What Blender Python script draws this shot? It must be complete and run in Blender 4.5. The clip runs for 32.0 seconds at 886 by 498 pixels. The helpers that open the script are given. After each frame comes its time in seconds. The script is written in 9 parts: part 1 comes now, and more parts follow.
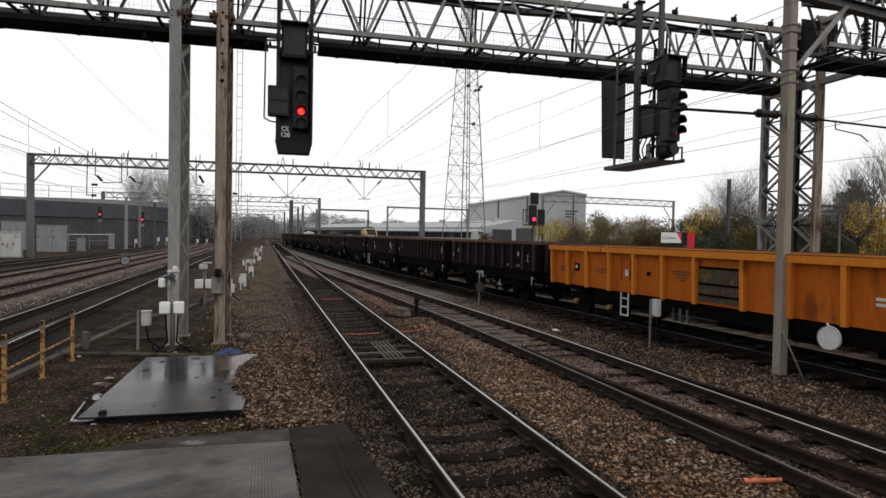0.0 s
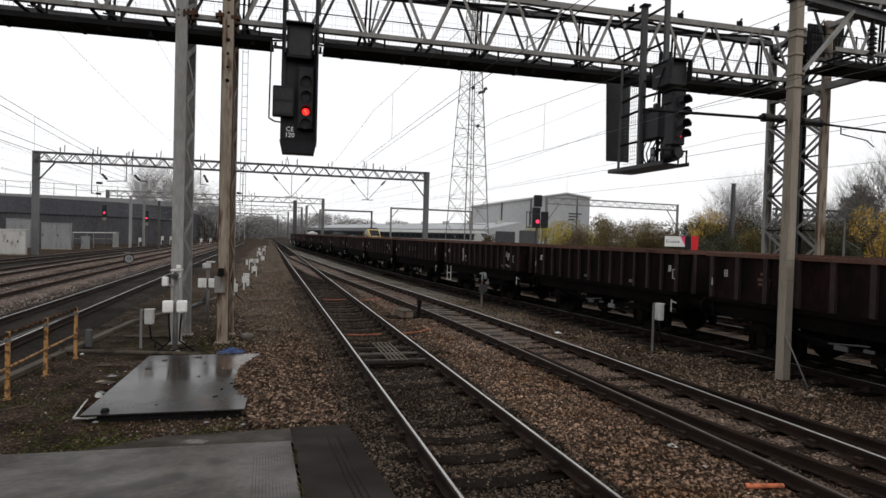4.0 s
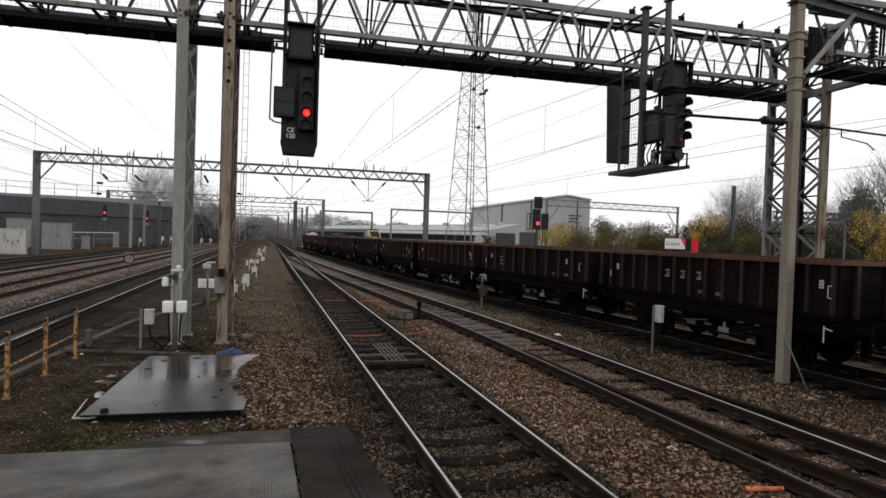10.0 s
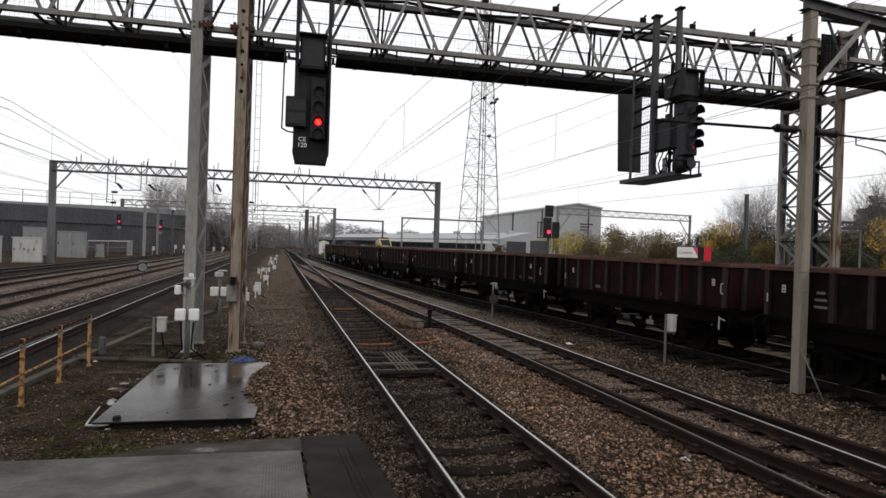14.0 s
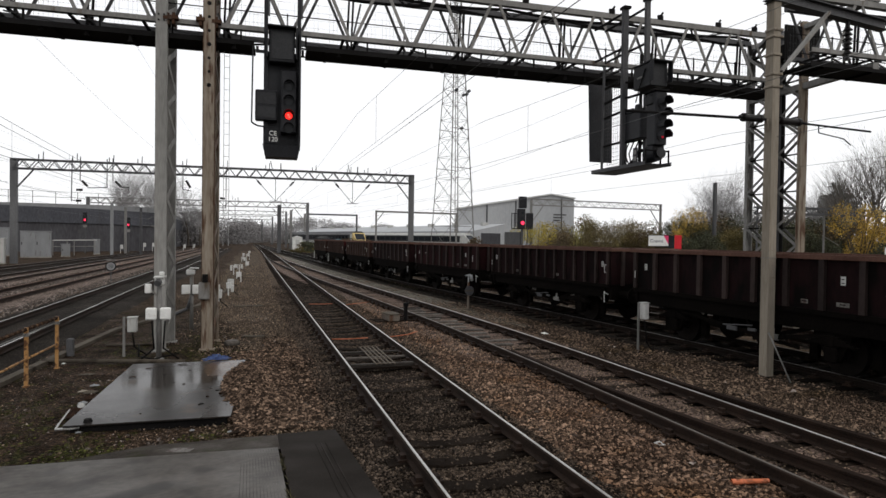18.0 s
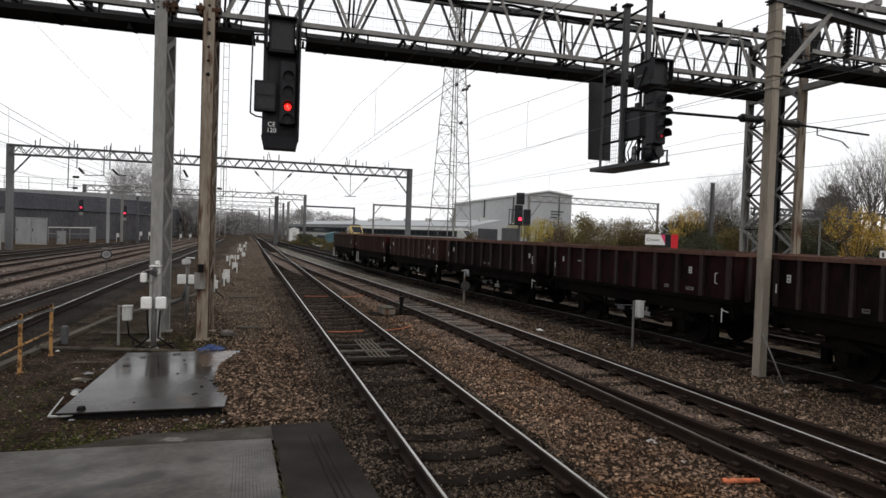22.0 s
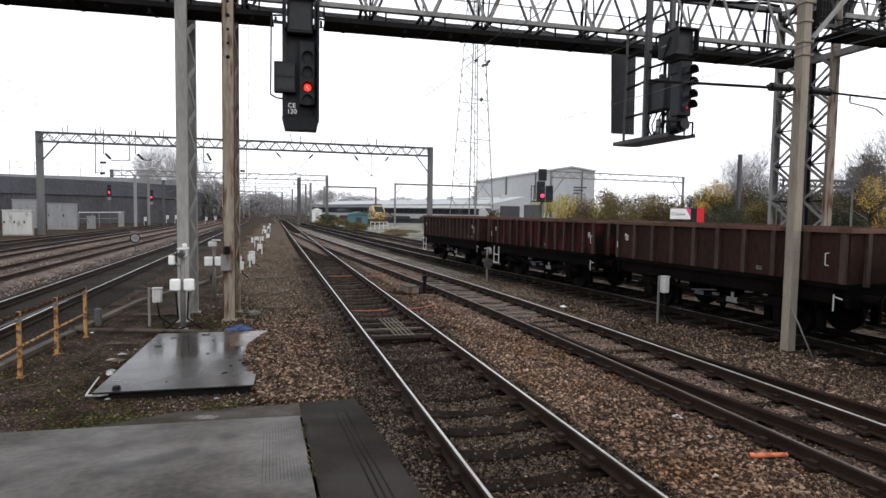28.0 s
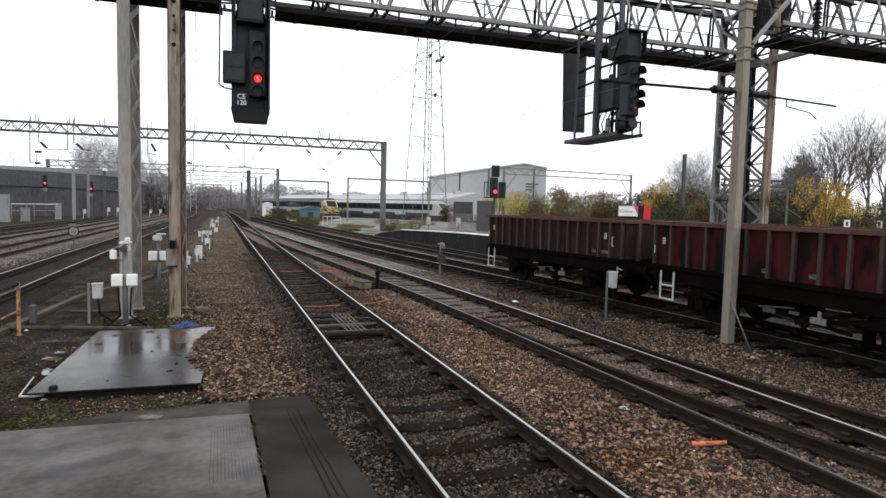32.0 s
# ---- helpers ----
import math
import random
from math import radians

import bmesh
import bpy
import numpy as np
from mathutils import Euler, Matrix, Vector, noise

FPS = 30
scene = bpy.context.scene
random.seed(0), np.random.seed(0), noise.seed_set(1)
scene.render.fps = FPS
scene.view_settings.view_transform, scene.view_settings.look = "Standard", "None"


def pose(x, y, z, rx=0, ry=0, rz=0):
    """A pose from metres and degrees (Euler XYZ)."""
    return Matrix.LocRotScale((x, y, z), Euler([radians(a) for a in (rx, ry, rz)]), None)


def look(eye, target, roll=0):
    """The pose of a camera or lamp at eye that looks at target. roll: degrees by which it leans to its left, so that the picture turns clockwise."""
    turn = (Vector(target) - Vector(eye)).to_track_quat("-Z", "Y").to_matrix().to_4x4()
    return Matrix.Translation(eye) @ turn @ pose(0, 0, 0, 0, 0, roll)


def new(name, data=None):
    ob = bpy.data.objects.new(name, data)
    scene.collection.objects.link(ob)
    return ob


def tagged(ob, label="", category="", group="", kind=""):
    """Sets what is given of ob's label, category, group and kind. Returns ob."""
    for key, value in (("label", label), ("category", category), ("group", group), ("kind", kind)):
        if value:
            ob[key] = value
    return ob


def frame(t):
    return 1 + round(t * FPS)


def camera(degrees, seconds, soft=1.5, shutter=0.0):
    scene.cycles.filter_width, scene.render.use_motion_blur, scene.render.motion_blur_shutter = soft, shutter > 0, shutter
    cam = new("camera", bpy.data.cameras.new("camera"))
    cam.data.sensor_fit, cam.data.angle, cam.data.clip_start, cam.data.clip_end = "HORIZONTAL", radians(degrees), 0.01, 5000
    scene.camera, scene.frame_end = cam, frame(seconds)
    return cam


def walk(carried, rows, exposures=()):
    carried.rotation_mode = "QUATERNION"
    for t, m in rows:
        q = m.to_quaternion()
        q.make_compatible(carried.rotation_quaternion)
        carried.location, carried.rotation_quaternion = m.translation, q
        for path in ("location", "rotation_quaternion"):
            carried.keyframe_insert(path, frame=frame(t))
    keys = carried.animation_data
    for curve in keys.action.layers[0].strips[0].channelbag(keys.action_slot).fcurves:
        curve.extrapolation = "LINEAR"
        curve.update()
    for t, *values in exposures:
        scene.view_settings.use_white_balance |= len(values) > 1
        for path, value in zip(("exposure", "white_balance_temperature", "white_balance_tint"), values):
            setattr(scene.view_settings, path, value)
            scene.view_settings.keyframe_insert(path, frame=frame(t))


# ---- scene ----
cam = camera(73.0, 32.0, soft=1.5)
EYE = (0.0, 0.0, 2.64)
# seconds, yaw, pitch, roll of the hand-held camera on the platform ramp
ROWS = [
    (0, -16.75, -1.33, -1.05),
    (0.5, -16.22, -1.24, -1.25),
    (1, -16.00, -1.17, -1.20),
    (1.5, -15.88, -1.02, -1.12),
    (2, -15.74, -0.97, -0.91),
    (2.5, -15.94, -1.05, -1.22),
    (3, -16.21, -1.18, -1.38),
    (3.5, -16.40, -1.24, -1.60),
    (5.5, -16.56, -0.95, -1.48),
    (6, -16.53, -0.99, -1.48),
    (6.5, -16.43, -1.08, -1.58),
    (7, -16.51, -1.23, -1.51),
    (7.5, -16.53, -1.29, -1.57),
    (8, -16.42, -1.22, -1.48),
    (8.5, -16.40, -1.14, -1.68),
    (9, -16.45, -1.10, -1.65),
    (9.5, -16.42, -1.06, -1.76),
    (10, -16.42, -1.06, -1.83),
    (10.5, -16.54, -1.18, -2.04),
    (11, -16.62, -1.14, -1.82),
    (11.5, -16.20, -1.02, -1.92),
    (12, -15.86, -0.95, -1.85),
    (12.5, -15.89, 0.34, -1.69),
    (13, -16.07, 0.62, -2.50),
    (13.5, -15.86, 0.26, -2.09),
    (14, -15.40, -0.28, -1.85),
    (14.5, -15.09, -0.42, -0.96),
    (15, -16.06, -0.00, -0.36),
    (15.5, -19.59, 0.23, 0.67),
    (17.5, -17.74, -0.02, -0.64),
    (18, -17.82, -0.92, -0.79),
    (18.5, -17.68, -1.23, -1.24),
    (19, -17.56, -1.37, -1.22),
    (19.5, -17.56, -1.31, -1.25),
    (20, -17.66, -1.18, -1.37),
    (20.5, -17.79, -1.08, -1.32),
    (21, -17.94, -1.05, -1.48),
    (21.5, -18.02, -1.19, -1.49),
    (22, -18.10, -1.42, -1.92),
    (22.5, -18.05, -1.70, -1.49),
    (23, -17.94, -1.82, -1.61),
    (23.5, -17.83, -1.90, -1.96),
    (24, -17.74, -2.10, -1.76),
    (24.5, -17.83, -2.83, -1.48),
    (26.5, -17.86, -3.99, -0.53),
    (27, -17.91, -4.20, -0.98),
    (27.5, -16.59, -4.30, -1.13),
    (28, -16.01, -3.55, -0.88),
    (28.5, -16.24, -3.48, -0.13),
    (29, -17.10, -3.42, -1.08),
    (29.5, -17.69, -3.53, -1.55),
    (30, -18.98, -3.61, -1.51),
    (30.5, -19.80, -3.75, -1.67),
    (31, -20.08, -3.88, -1.92),
    (31.5, -19.63, -3.95, -1.93),
    (32, -20.45, -3.91, -1.41),
]
EXPOSURES = [(0.0, 0.0, 6500, 10), (24.0, 0.05, 6500, 10), (26.5, 0.57, 6260, 11), (32.0, 0.64, 6220, 11)]
walk(cam, [(t, pose(*EYE, 90 + pitch, roll, yaw)) for t, yaw, pitch, roll in ROWS], EXPOSURES)

# ---- world and light: a bright overcast sky ----
world = bpy.data.worlds.new("overcast")
world.use_nodes = True
scene.world = world
wn, wl = world.node_tree.nodes, world.node_tree.links
sky = wn.new("ShaderNodeTexSky")
sky.sky_type, sky.sun_disc = "NISHITA", False
sky.sun_elevation, sky.sun_rotation = radians(32), radians(150)
sky.dust_density, sky.air_density, sky.altitude = 6.0, 1.0, 0.0
cloud = wn.new("ShaderNodeMix")
cloud.data_type = "RGBA"
cloud.inputs[0].default_value = 0.9
cloud.inputs[7].default_value = (12.0, 12.05, 12.2, 1)
wl.new(sky.outputs[0], cloud.inputs[6])
wl.new(cloud.outputs[2], wn["Background"].inputs["Color"])
wn["Background"].inputs["Strength"].default_value = 0.092
sun = new("sun", bpy.data.lights.new("sun", "SUN"))
sun.data.energy, sun.data.angle, sun.data.color = 0.5, radians(40), (1.0, 0.97, 0.92)
sun.matrix_world = look((0, 0, 60), (-18, 34, 30))

# ---- materials ----
def material(name, a, b, rough=0.7, metal=0.0, grain=30.0, patch=2.0, bump=0.3, depth=0.01, stain=None, stain_at=0.55,
             rough_to=None, spread=0.0, island=False, spec=0.15, streak=1.0, cells=0.0):
    """Two colours mixed by coarse and fine noise, a third that stains, and a fine relief."""
    m = bpy.data.materials.new(name)
    m.use_nodes = True
    n, l = m.node_tree.nodes, m.node_tree.links
    bsdf = n["Principled BSDF"]
    bsdf.inputs["Metallic"].default_value = metal
    bsdf.inputs["Specular IOR Level"].default_value = spec
    place = n.new("ShaderNodeTexCoord")
    info = n.new("ShaderNodeObjectInfo")
    shift = n.new("ShaderNodeVectorMath")
    shift.operation = "MULTIPLY_ADD"
    shift.inputs[1].default_value = (1, 1, streak)
    l.new(place.outputs["Object"], shift.inputs[0])
    seed = n.new("ShaderNodeMath")
    seed.operation = "MULTIPLY"
    seed.inputs[1].default_value = 37.0
    l.new(info.outputs["Random"], seed.inputs[0])
    l.new(seed.outputs[0], shift.inputs[2])

    def noise_at(scale, detail):
        t = n.new("ShaderNodeTexNoise")
        t.inputs["Scale"].default_value, t.inputs["Detail"].default_value = scale, detail
        l.new(shift.outputs[0], t.inputs["Vector"])
        return t.outputs[0]

    def ramp(src, lo, hi):
        t = n.new("ShaderNodeMapRange")
        t.inputs[1].default_value, t.inputs[2].default_value = lo, hi
        l.new(src, t.inputs[0])
        return t.outputs[0]

    def mix(f, ca, cb):
        t = n.new("ShaderNodeMix")
        t.data_type = "RGBA"
        l.new(f, t.inputs[0])
        for at, c in ((6, ca), (7, cb)):
            if isinstance(c, tuple):
                t.inputs[at].default_value = (*c, 1)
            else:
                l.new(c, t.inputs[at])
        return t.outputs[2]

    fine, coarse = noise_at(grain, 5.0), noise_at(patch, 4.0)
    both = n.new("ShaderNodeMath")
    both.operation = "MULTIPLY_ADD"
    both.inputs[1].default_value, both.inputs[2].default_value = 0.5, 0.0
    l.new(fine, both.inputs[0])
    add = n.new("ShaderNodeMath")
    add.operation = "MULTIPLY_ADD"
    add.inputs[1].default_value = 0.5
    l.new(coarse, add.inputs[0])
    l.new(both.outputs[0], add.inputs[2])
    colour = mix(ramp(add.outputs[0], 0.35, 0.65), a, b)
    if stain:
        colour = mix(ramp(noise_at(patch * 2.3, 6.0), stain_at, stain_at + 0.12), colour, stain)
    if spread:
        vary = n.new("ShaderNodeHueSaturation")
        if island:
            geo = n.new("ShaderNodeNewGeometry")
            r = geo.outputs["Random Per Island"]
        else:
            r = info.outputs["Random"]
        v = n.new("ShaderNodeMapRange")
        v.inputs[3].default_value, v.inputs[4].default_value = 1 - spread, 1 + spread
        if island:
            curve = n.new("ShaderNodeMath")
            curve.operation = "POWER"
            curve.inputs[1].default_value = 3.2
            l.new(r, curve.inputs[0])
            r = curve.outputs[0]
            v.inputs[4].default_value = 1 + 4.2 * spread
        l.new(r, v.inputs[0])
        l.new(v.outputs[0], vary.inputs["Value"])
        l.new(colour, vary.inputs["Color"])
        colour = vary.outputs[0]
    height = fine
    if cells:
        grit = n.new("ShaderNodeTexVoronoi")
        grit.inputs["Scale"].default_value = cells
        l.new(shift.outputs[0], grit.inputs["Vector"])
        part_of = n.new("ShaderNodeSeparateColor")
        l.new(grit.outputs["Color"], part_of.inputs[0])
        curve = n.new("ShaderNodeMath")
        curve.operation = "POWER"
        curve.inputs[1].default_value = 3.0
        l.new(part_of.outputs[0], curve.inputs[0])
        v = n.new("ShaderNodeMapRange")
        v.inputs[3].default_value, v.inputs[4].default_value = 0.45, 2.9
        l.new(curve.outputs[0], v.inputs[0])
        vary = n.new("ShaderNodeHueSaturation")
        l.new(v.outputs[0], vary.inputs["Value"])
        l.new(colour, vary.inputs["Color"])
        colour = vary.outputs[0]
        height = grit.outputs["Distance"]
    l.new(colour, bsdf.inputs["Base Color"])
    r = n.new("ShaderNodeMapRange")
    r.inputs[1].default_value, r.inputs[2].default_value = 0.35, 0.65
    r.inputs[3].default_value, r.inputs[4].default_value = rough, rough if rough_to is None else rough_to
    l.new(coarse, r.inputs[0])
    l.new(r.outputs[0], bsdf.inputs["Roughness"])
    if bump:
        t = n.new("ShaderNodeBump")
        t.inputs["Strength"].default_value, t.inputs["Distance"].default_value = bump, depth
        l.new(height, t.inputs["Height"])
        l.new(t.outputs[0], bsdf.inputs["Normal"])
    return m


def glowing(name, colour, strength):
    m = bpy.data.materials.new(name)
    m.use_nodes = True
    bsdf = m.node_tree.nodes["Principled BSDF"]
    bsdf.inputs["Base Color"].default_value = (*colour, 1)
    bsdf.inputs["Emission Color"].default_value = (*colour, 1)
    bsdf.inputs["Emission Strength"].default_value = strength
    return m


# Lighter copy of the wagon orange: paints highlights on ribs and rim.
ORANGE_EDGE = material("orange paint lightened for highlights", (0.46, 0.135, 0.014), (0.56, 0.185, 0.024), 0.55, 0, 10, 1.2, 0.12, stain=(0.22, 0.065, 0.014), stain_at=0.62, streak=0.3, spec=0.08)
RAIL_RUST = material("rust-red rail head", (0.120, 0.058, 0.038), (0.200, 0.105, 0.072), 0.7, 0.1, 40, 1.5, 0.1)
GROUND = material("ground", (0.0150, 0.0096, 0.0064), (0.0500, 0.0345, 0.0235), 0.95, grain=22, patch=0.5, bump=0.5, depth=0.02,
                  stain=(0.0150, 0.0135, 0.0050), stain_at=0.6, rough_to=0.85, spec=0.03, cells=46.0)
STONE = material("ballast", (0.0490, 0.0302, 0.0202), (0.1230, 0.0815, 0.0560), 0.9, grain=20, patch=0.4, bump=0.2, spread=0.74, island=True,
                 stain=(0.0700, 0.0395, 0.0225), stain_at=0.54, rough_to=0.75, spec=0.05)
STONE_BROWN = material("grey-brown ballast", (0.0345, 0.0240, 0.0166), (0.1020, 0.0715, 0.0505), 0.9, grain=20, patch=0.4, bump=0.2, spread=0.74, island=True,
                       stain=(0.0420, 0.0280, 0.0150), stain_at=0.56, rough_to=0.7, spec=0.06)
STONE_DARK = material("oily ballast", (0.0165, 0.0122, 0.0090), (0.0550, 0.0412, 0.0310), 0.9, grain=20, patch=0.6, bump=0.2, spread=0.75, island=True, rough_to=0.6, spec=0.05)
RUBBLE = material("rubble", (0.0440, 0.0310, 0.0215), (0.1100, 0.0830, 0.0600), 0.9, grain=20, patch=1.0, bump=0.2, spread=0.8, island=True, spec=0.05)
RAIL_TOP = material("polished rail head", (0.60, 0.585, 0.56), (0.40, 0.385, 0.365), 0.28, 0.9, 40, 1.5, 0.05, rough_to=0.32)
RAIL_DULL = material("dull worn rail head", (0.16, 0.145, 0.13), (0.09, 0.075, 0.062), 0.35, 0.7, 40, 1.5, 0.05, rough_to=0.5)
RAIL_MID = material("worn rail head", (0.46, 0.45, 0.44), (0.24, 0.225, 0.21), 0.25, 0.85, 40, 0.5, 0.05, rough_to=0.42)
RAIL_SIDE = material("rusty rail", (0.0085, 0.0054, 0.0040), (0.0260, 0.0150, 0.0100), 0.85, 0.0, 40, 2, 0.4)
RAIL_BLACK = material("near-black rail", (0.0045, 0.0034, 0.0028), (0.0140, 0.0095, 0.0070), 0.75, 0.0, 40, 2, 0.3, spec=0.08)
SLEEPER_BLACK = material("near-black timber sleeper", (0.0030, 0.0024, 0.0020), (0.0085, 0.0065, 0.0050), 0.95, grain=25, patch=2, bump=0.5, spread=0.3, rough_to=0.8, spec=0.03)
RAIL_TRAIN = material("dark worn rail head", (0.22, 0.21, 0.20), (0.12, 0.11, 0.10), 0.28, 0.85, 40, 1.0, 0.05, rough_to=0.38)
SLEEPER = material("wet timber sleeper", (0.0065, 0.0048, 0.0036), (0.0190, 0.0138, 0.0104), 0.95, grain=25, patch=2, bump=0.5, spread=0.35, rough_to=0.8, spec=0.03)
SLEEPER_PALE = material("pale worn sleeper", (0.0420, 0.0365, 0.0315), (0.1350, 0.1200, 0.1060), 0.75, grain=14, patch=2, bump=0.4, spread=0.6, rough_to=0.45, spec=0.08)
CONCRETE = material("weathered concrete", (0.20, 0.185, 0.16), (0.34, 0.32, 0.28), 0.8, grain=30, patch=1.2, bump=0.3, stain=(0.12, 0.10, 0.08))
SLAB = material("wet platform slab", (0.0215, 0.0180, 0.0153), (0.0790, 0.0685, 0.0592), 0.55, grain=14, patch=0.9, bump=0.16, stain=(0.0230, 0.0195, 0.0175), stain_at=0.53, depth=0.004, rough_to=0.28, spec=0.10)
SLAB_DARK = material("wet dark asphalt", (0.0100, 0.0080, 0.0066), (0.0215, 0.0175, 0.0145), 0.9, grain=50, patch=0.7, bump=0.35, depth=0.006, rough_to=0.6, spec=0.06)
MARGIN = material("muddy crumbling asphalt", (0.0120, 0.0094, 0.0072), (0.0430, 0.0345, 0.0270), 0.9, grain=30, patch=1.4, bump=0.4, depth=0.01, stain=(0.0200, 0.0195, 0.0080), stain_at=0.56, rough_to=0.5, spec=0.08)
PLATE = material("wet steel cover", (0.0105, 0.0090, 0.0082), (0.0250, 0.0210, 0.0185), 0.34, 0.0, 18, 0.8, 0.10, 0.004, stain=(0.0480, 0.0270, 0.0150), stain_at=0.62,
                 rough_to=0.12, spec=0.14)
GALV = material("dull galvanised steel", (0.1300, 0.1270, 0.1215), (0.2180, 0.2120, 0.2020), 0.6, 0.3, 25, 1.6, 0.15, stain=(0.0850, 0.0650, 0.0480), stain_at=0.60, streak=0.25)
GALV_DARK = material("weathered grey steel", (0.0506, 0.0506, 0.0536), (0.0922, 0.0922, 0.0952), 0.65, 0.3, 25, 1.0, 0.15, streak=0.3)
RUST_MAST = material("rust-streaked steel", (0.1450, 0.1120, 0.0830), (0.2650, 0.2300, 0.1860), 0.8, 0.0, 20, 4.0, 0.25, stain=(0.0800, 0.0450, 0.0290), stain_at=0.52, streak=0.14)
RUST_DARK = material("dark flaking rust", (0.0300, 0.0170, 0.0120), (0.0800, 0.0440, 0.0280), 0.85, 0.0, 20, 2.0, 0.3, stain=(0.1400, 0.1200, 0.1000), stain_at=0.60, streak=0.2, spec=0.06)
RUST_LEG = material("rusty worn grey paint", (0.0850, 0.0600, 0.0450), (0.1700, 0.1480, 0.1250), 0.8, 0.0, 20, 2.0, 0.25, stain=(0.0900, 0.0400, 0.0200), stain_at=0.52, streak=0.14)
POST_BUFF = material("buff painted post", (0.1680, 0.1450, 0.1140), (0.2500, 0.2190, 0.1770), 0.75, 0.0, 25, 2.0, 0.2, stain=(0.1100, 0.0840, 0.0600), stain_at=0.58, streak=0.16)
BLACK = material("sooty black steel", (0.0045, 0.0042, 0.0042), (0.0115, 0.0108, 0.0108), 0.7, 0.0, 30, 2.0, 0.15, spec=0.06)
COLUMN_GREY = material("mid grey column paint", (0.080, 0.080, 0.083), (0.145, 0.145, 0.148), 0.65, 0.2, 25, 1.0, 0.15, streak=0.3)
SIGNAL_BLACK = material("black signal housing", (0.010, 0.010, 0.012), (0.024, 0.025, 0.028), 0.45, 0.1, 30, 2.0, 0.1)
SIGNAL_GREY = material("dark grey panel", (0.0180, 0.0185, 0.0200), (0.0340, 0.0350, 0.0375), 0.5, 0.1, 30, 2.0, 0.1)
WHITE = material("white paint", (0.62, 0.62, 0.60), (0.74, 0.74, 0.72), 0.5, 0, 30, 3, 0.1, stain=(0.45, 0.43, 0.39), stain_at=0.62)
GREY_BOX = material("pale grey plastic", (0.42, 0.42, 0.41), (0.55, 0.55, 0.53), 0.5, 0, 30, 3, 0.1, stain=(0.30, 0.28, 0.25), stain_at=0.62)
GALV_PALE = material("pale galvanised steel", (0.30, 0.30, 0.30), (0.42, 0.42, 0.42), 0.6, 0.2, 25, 1.0, 0.1, streak=0.25)
YELLOW = material("worn yellow paint", (0.3000, 0.1600, 0.0550), (0.3600, 0.2050, 0.0850), 0.6, 0, 30, 5, 0.2, stain=(0.0900, 0.0430, 0.0200), stain_at=0.49)
RED = material("red paint", (0.50, 0.02, 0.03), (0.60, 0.03, 0.04), 0.5, 0, 30, 3, 0.1)
NAVY = material("navy paint", (0.012, 0.016, 0.05), (0.02, 0.025, 0.07), 0.5, 0, 30, 3, 0.1)
PINK = material("pink paint", (0.65, 0.05, 0.14), (0.70, 0.07, 0.17), 0.5, 0, 30, 3, 0.1)
YARD = material("pale trodden yard", (0.120, 0.118, 0.098), (0.230, 0.222, 0.195), 0.9, grain=8, patch=0.25, bump=0.3, depth=0.02, stain=(0.060, 0.066, 0.038), stain_at=0.50, rough_to=0.8, spec=0.1)
LABEL_GREY = material("dirty label plate", (0.075, 0.068, 0.062), (0.170, 0.160, 0.150), 0.7, 0, 30, 5, 0.1, stain=(0.06, 0.04, 0.035), stain_at=0.55)
CABLE_ORANGE = material("faded orange cable", (0.32, 0.095, 0.042), (0.46, 0.15, 0.07), 0.7, 0, 20, 3, 0.1)
ORANGE_PIPE = material("worn orange plastic", (0.42, 0.110, 0.042), (0.56, 0.175, 0.090), 0.6, 0, 20, 9, 0.2, stain=(0.24, 0.085, 0.045), stain_at=0.5, spec=0.1)
BLUE_RAG = material("blue plastic sheet", (0.016, 0.028, 0.085), (0.050, 0.080, 0.185), 0.45, 0, 14, 9, 0.4, stain=(0.012, 0.014, 0.028), stain_at=0.52)
BLUE_HUT = material("teal painted hut", (0.050, 0.105, 0.125), (0.075, 0.145, 0.165), 0.6, 0, 20, 1, 0.1)
CLADDING = material("grey cladding", (0.29, 0.30, 0.31), (0.36, 0.37, 0.38), 0.6, 0.0, 3, 0.15, 0.05, streak=0.3)
CLADDING_PALE = material("pale roof sheet", (0.38, 0.385, 0.38), (0.46, 0.465, 0.455), 0.6, 0.0, 3, 0.15, 0.05)
VIADUCT = material("dark stained wall", (0.0360, 0.0360, 0.0400), (0.0680, 0.0680, 0.0736), 0.8, 0, 4, 0.15, 0.3, streak=0.3)
# Wall colour carries the shade of the arches and a bluish haze.
SHADE_WALL = material("abutment wall with shade and haze", (0.0390, 0.0382, 0.0420), (0.0780, 0.0765, 0.0825), 0.85, 0, 4, 0.3, 0.3, stain=(0.070, 0.068, 0.070), stain_at=0.60, streak=0.3, spec=0.06)
# The blue tint and added lightness of the girder are painted haze.
GIRDER = material("weathered girder tinted for haze", (0.0467, 0.0483, 0.0556), (0.0853, 0.0869, 0.0982), 0.8, 0, 6, 0.3, 0.2, stain=(0.075, 0.072, 0.072), stain_at=0.60, streak=0.4, spec=0.08)
WINDOW = material("dark glazing", (0.012, 0.014, 0.017), (0.02, 0.022, 0.026), 0.12, 0, 5, 1, 0.0)
INSULATOR = material("brown porcelain", (0.008, 0.007, 0.007), (0.016, 0.014, 0.014), 0.35, 0, 20, 4, 0.0)
WIRE = material("weathered copper wire", (0.07, 0.07, 0.072), (0.11, 0.11, 0.11), 0.6, 0.5, 5, 1, 0.0)
BROWN = material("grimy maroon wagon side", (0.0042, 0.0022, 0.0024), (0.0152, 0.0058, 0.0062), 0.75, 0.0, 14, 1.3, 0.25, stain=(0.0030, 0.0021, 0.0018), stain_at=0.48, spread=0.25, streak=0.35, spec=0.06)
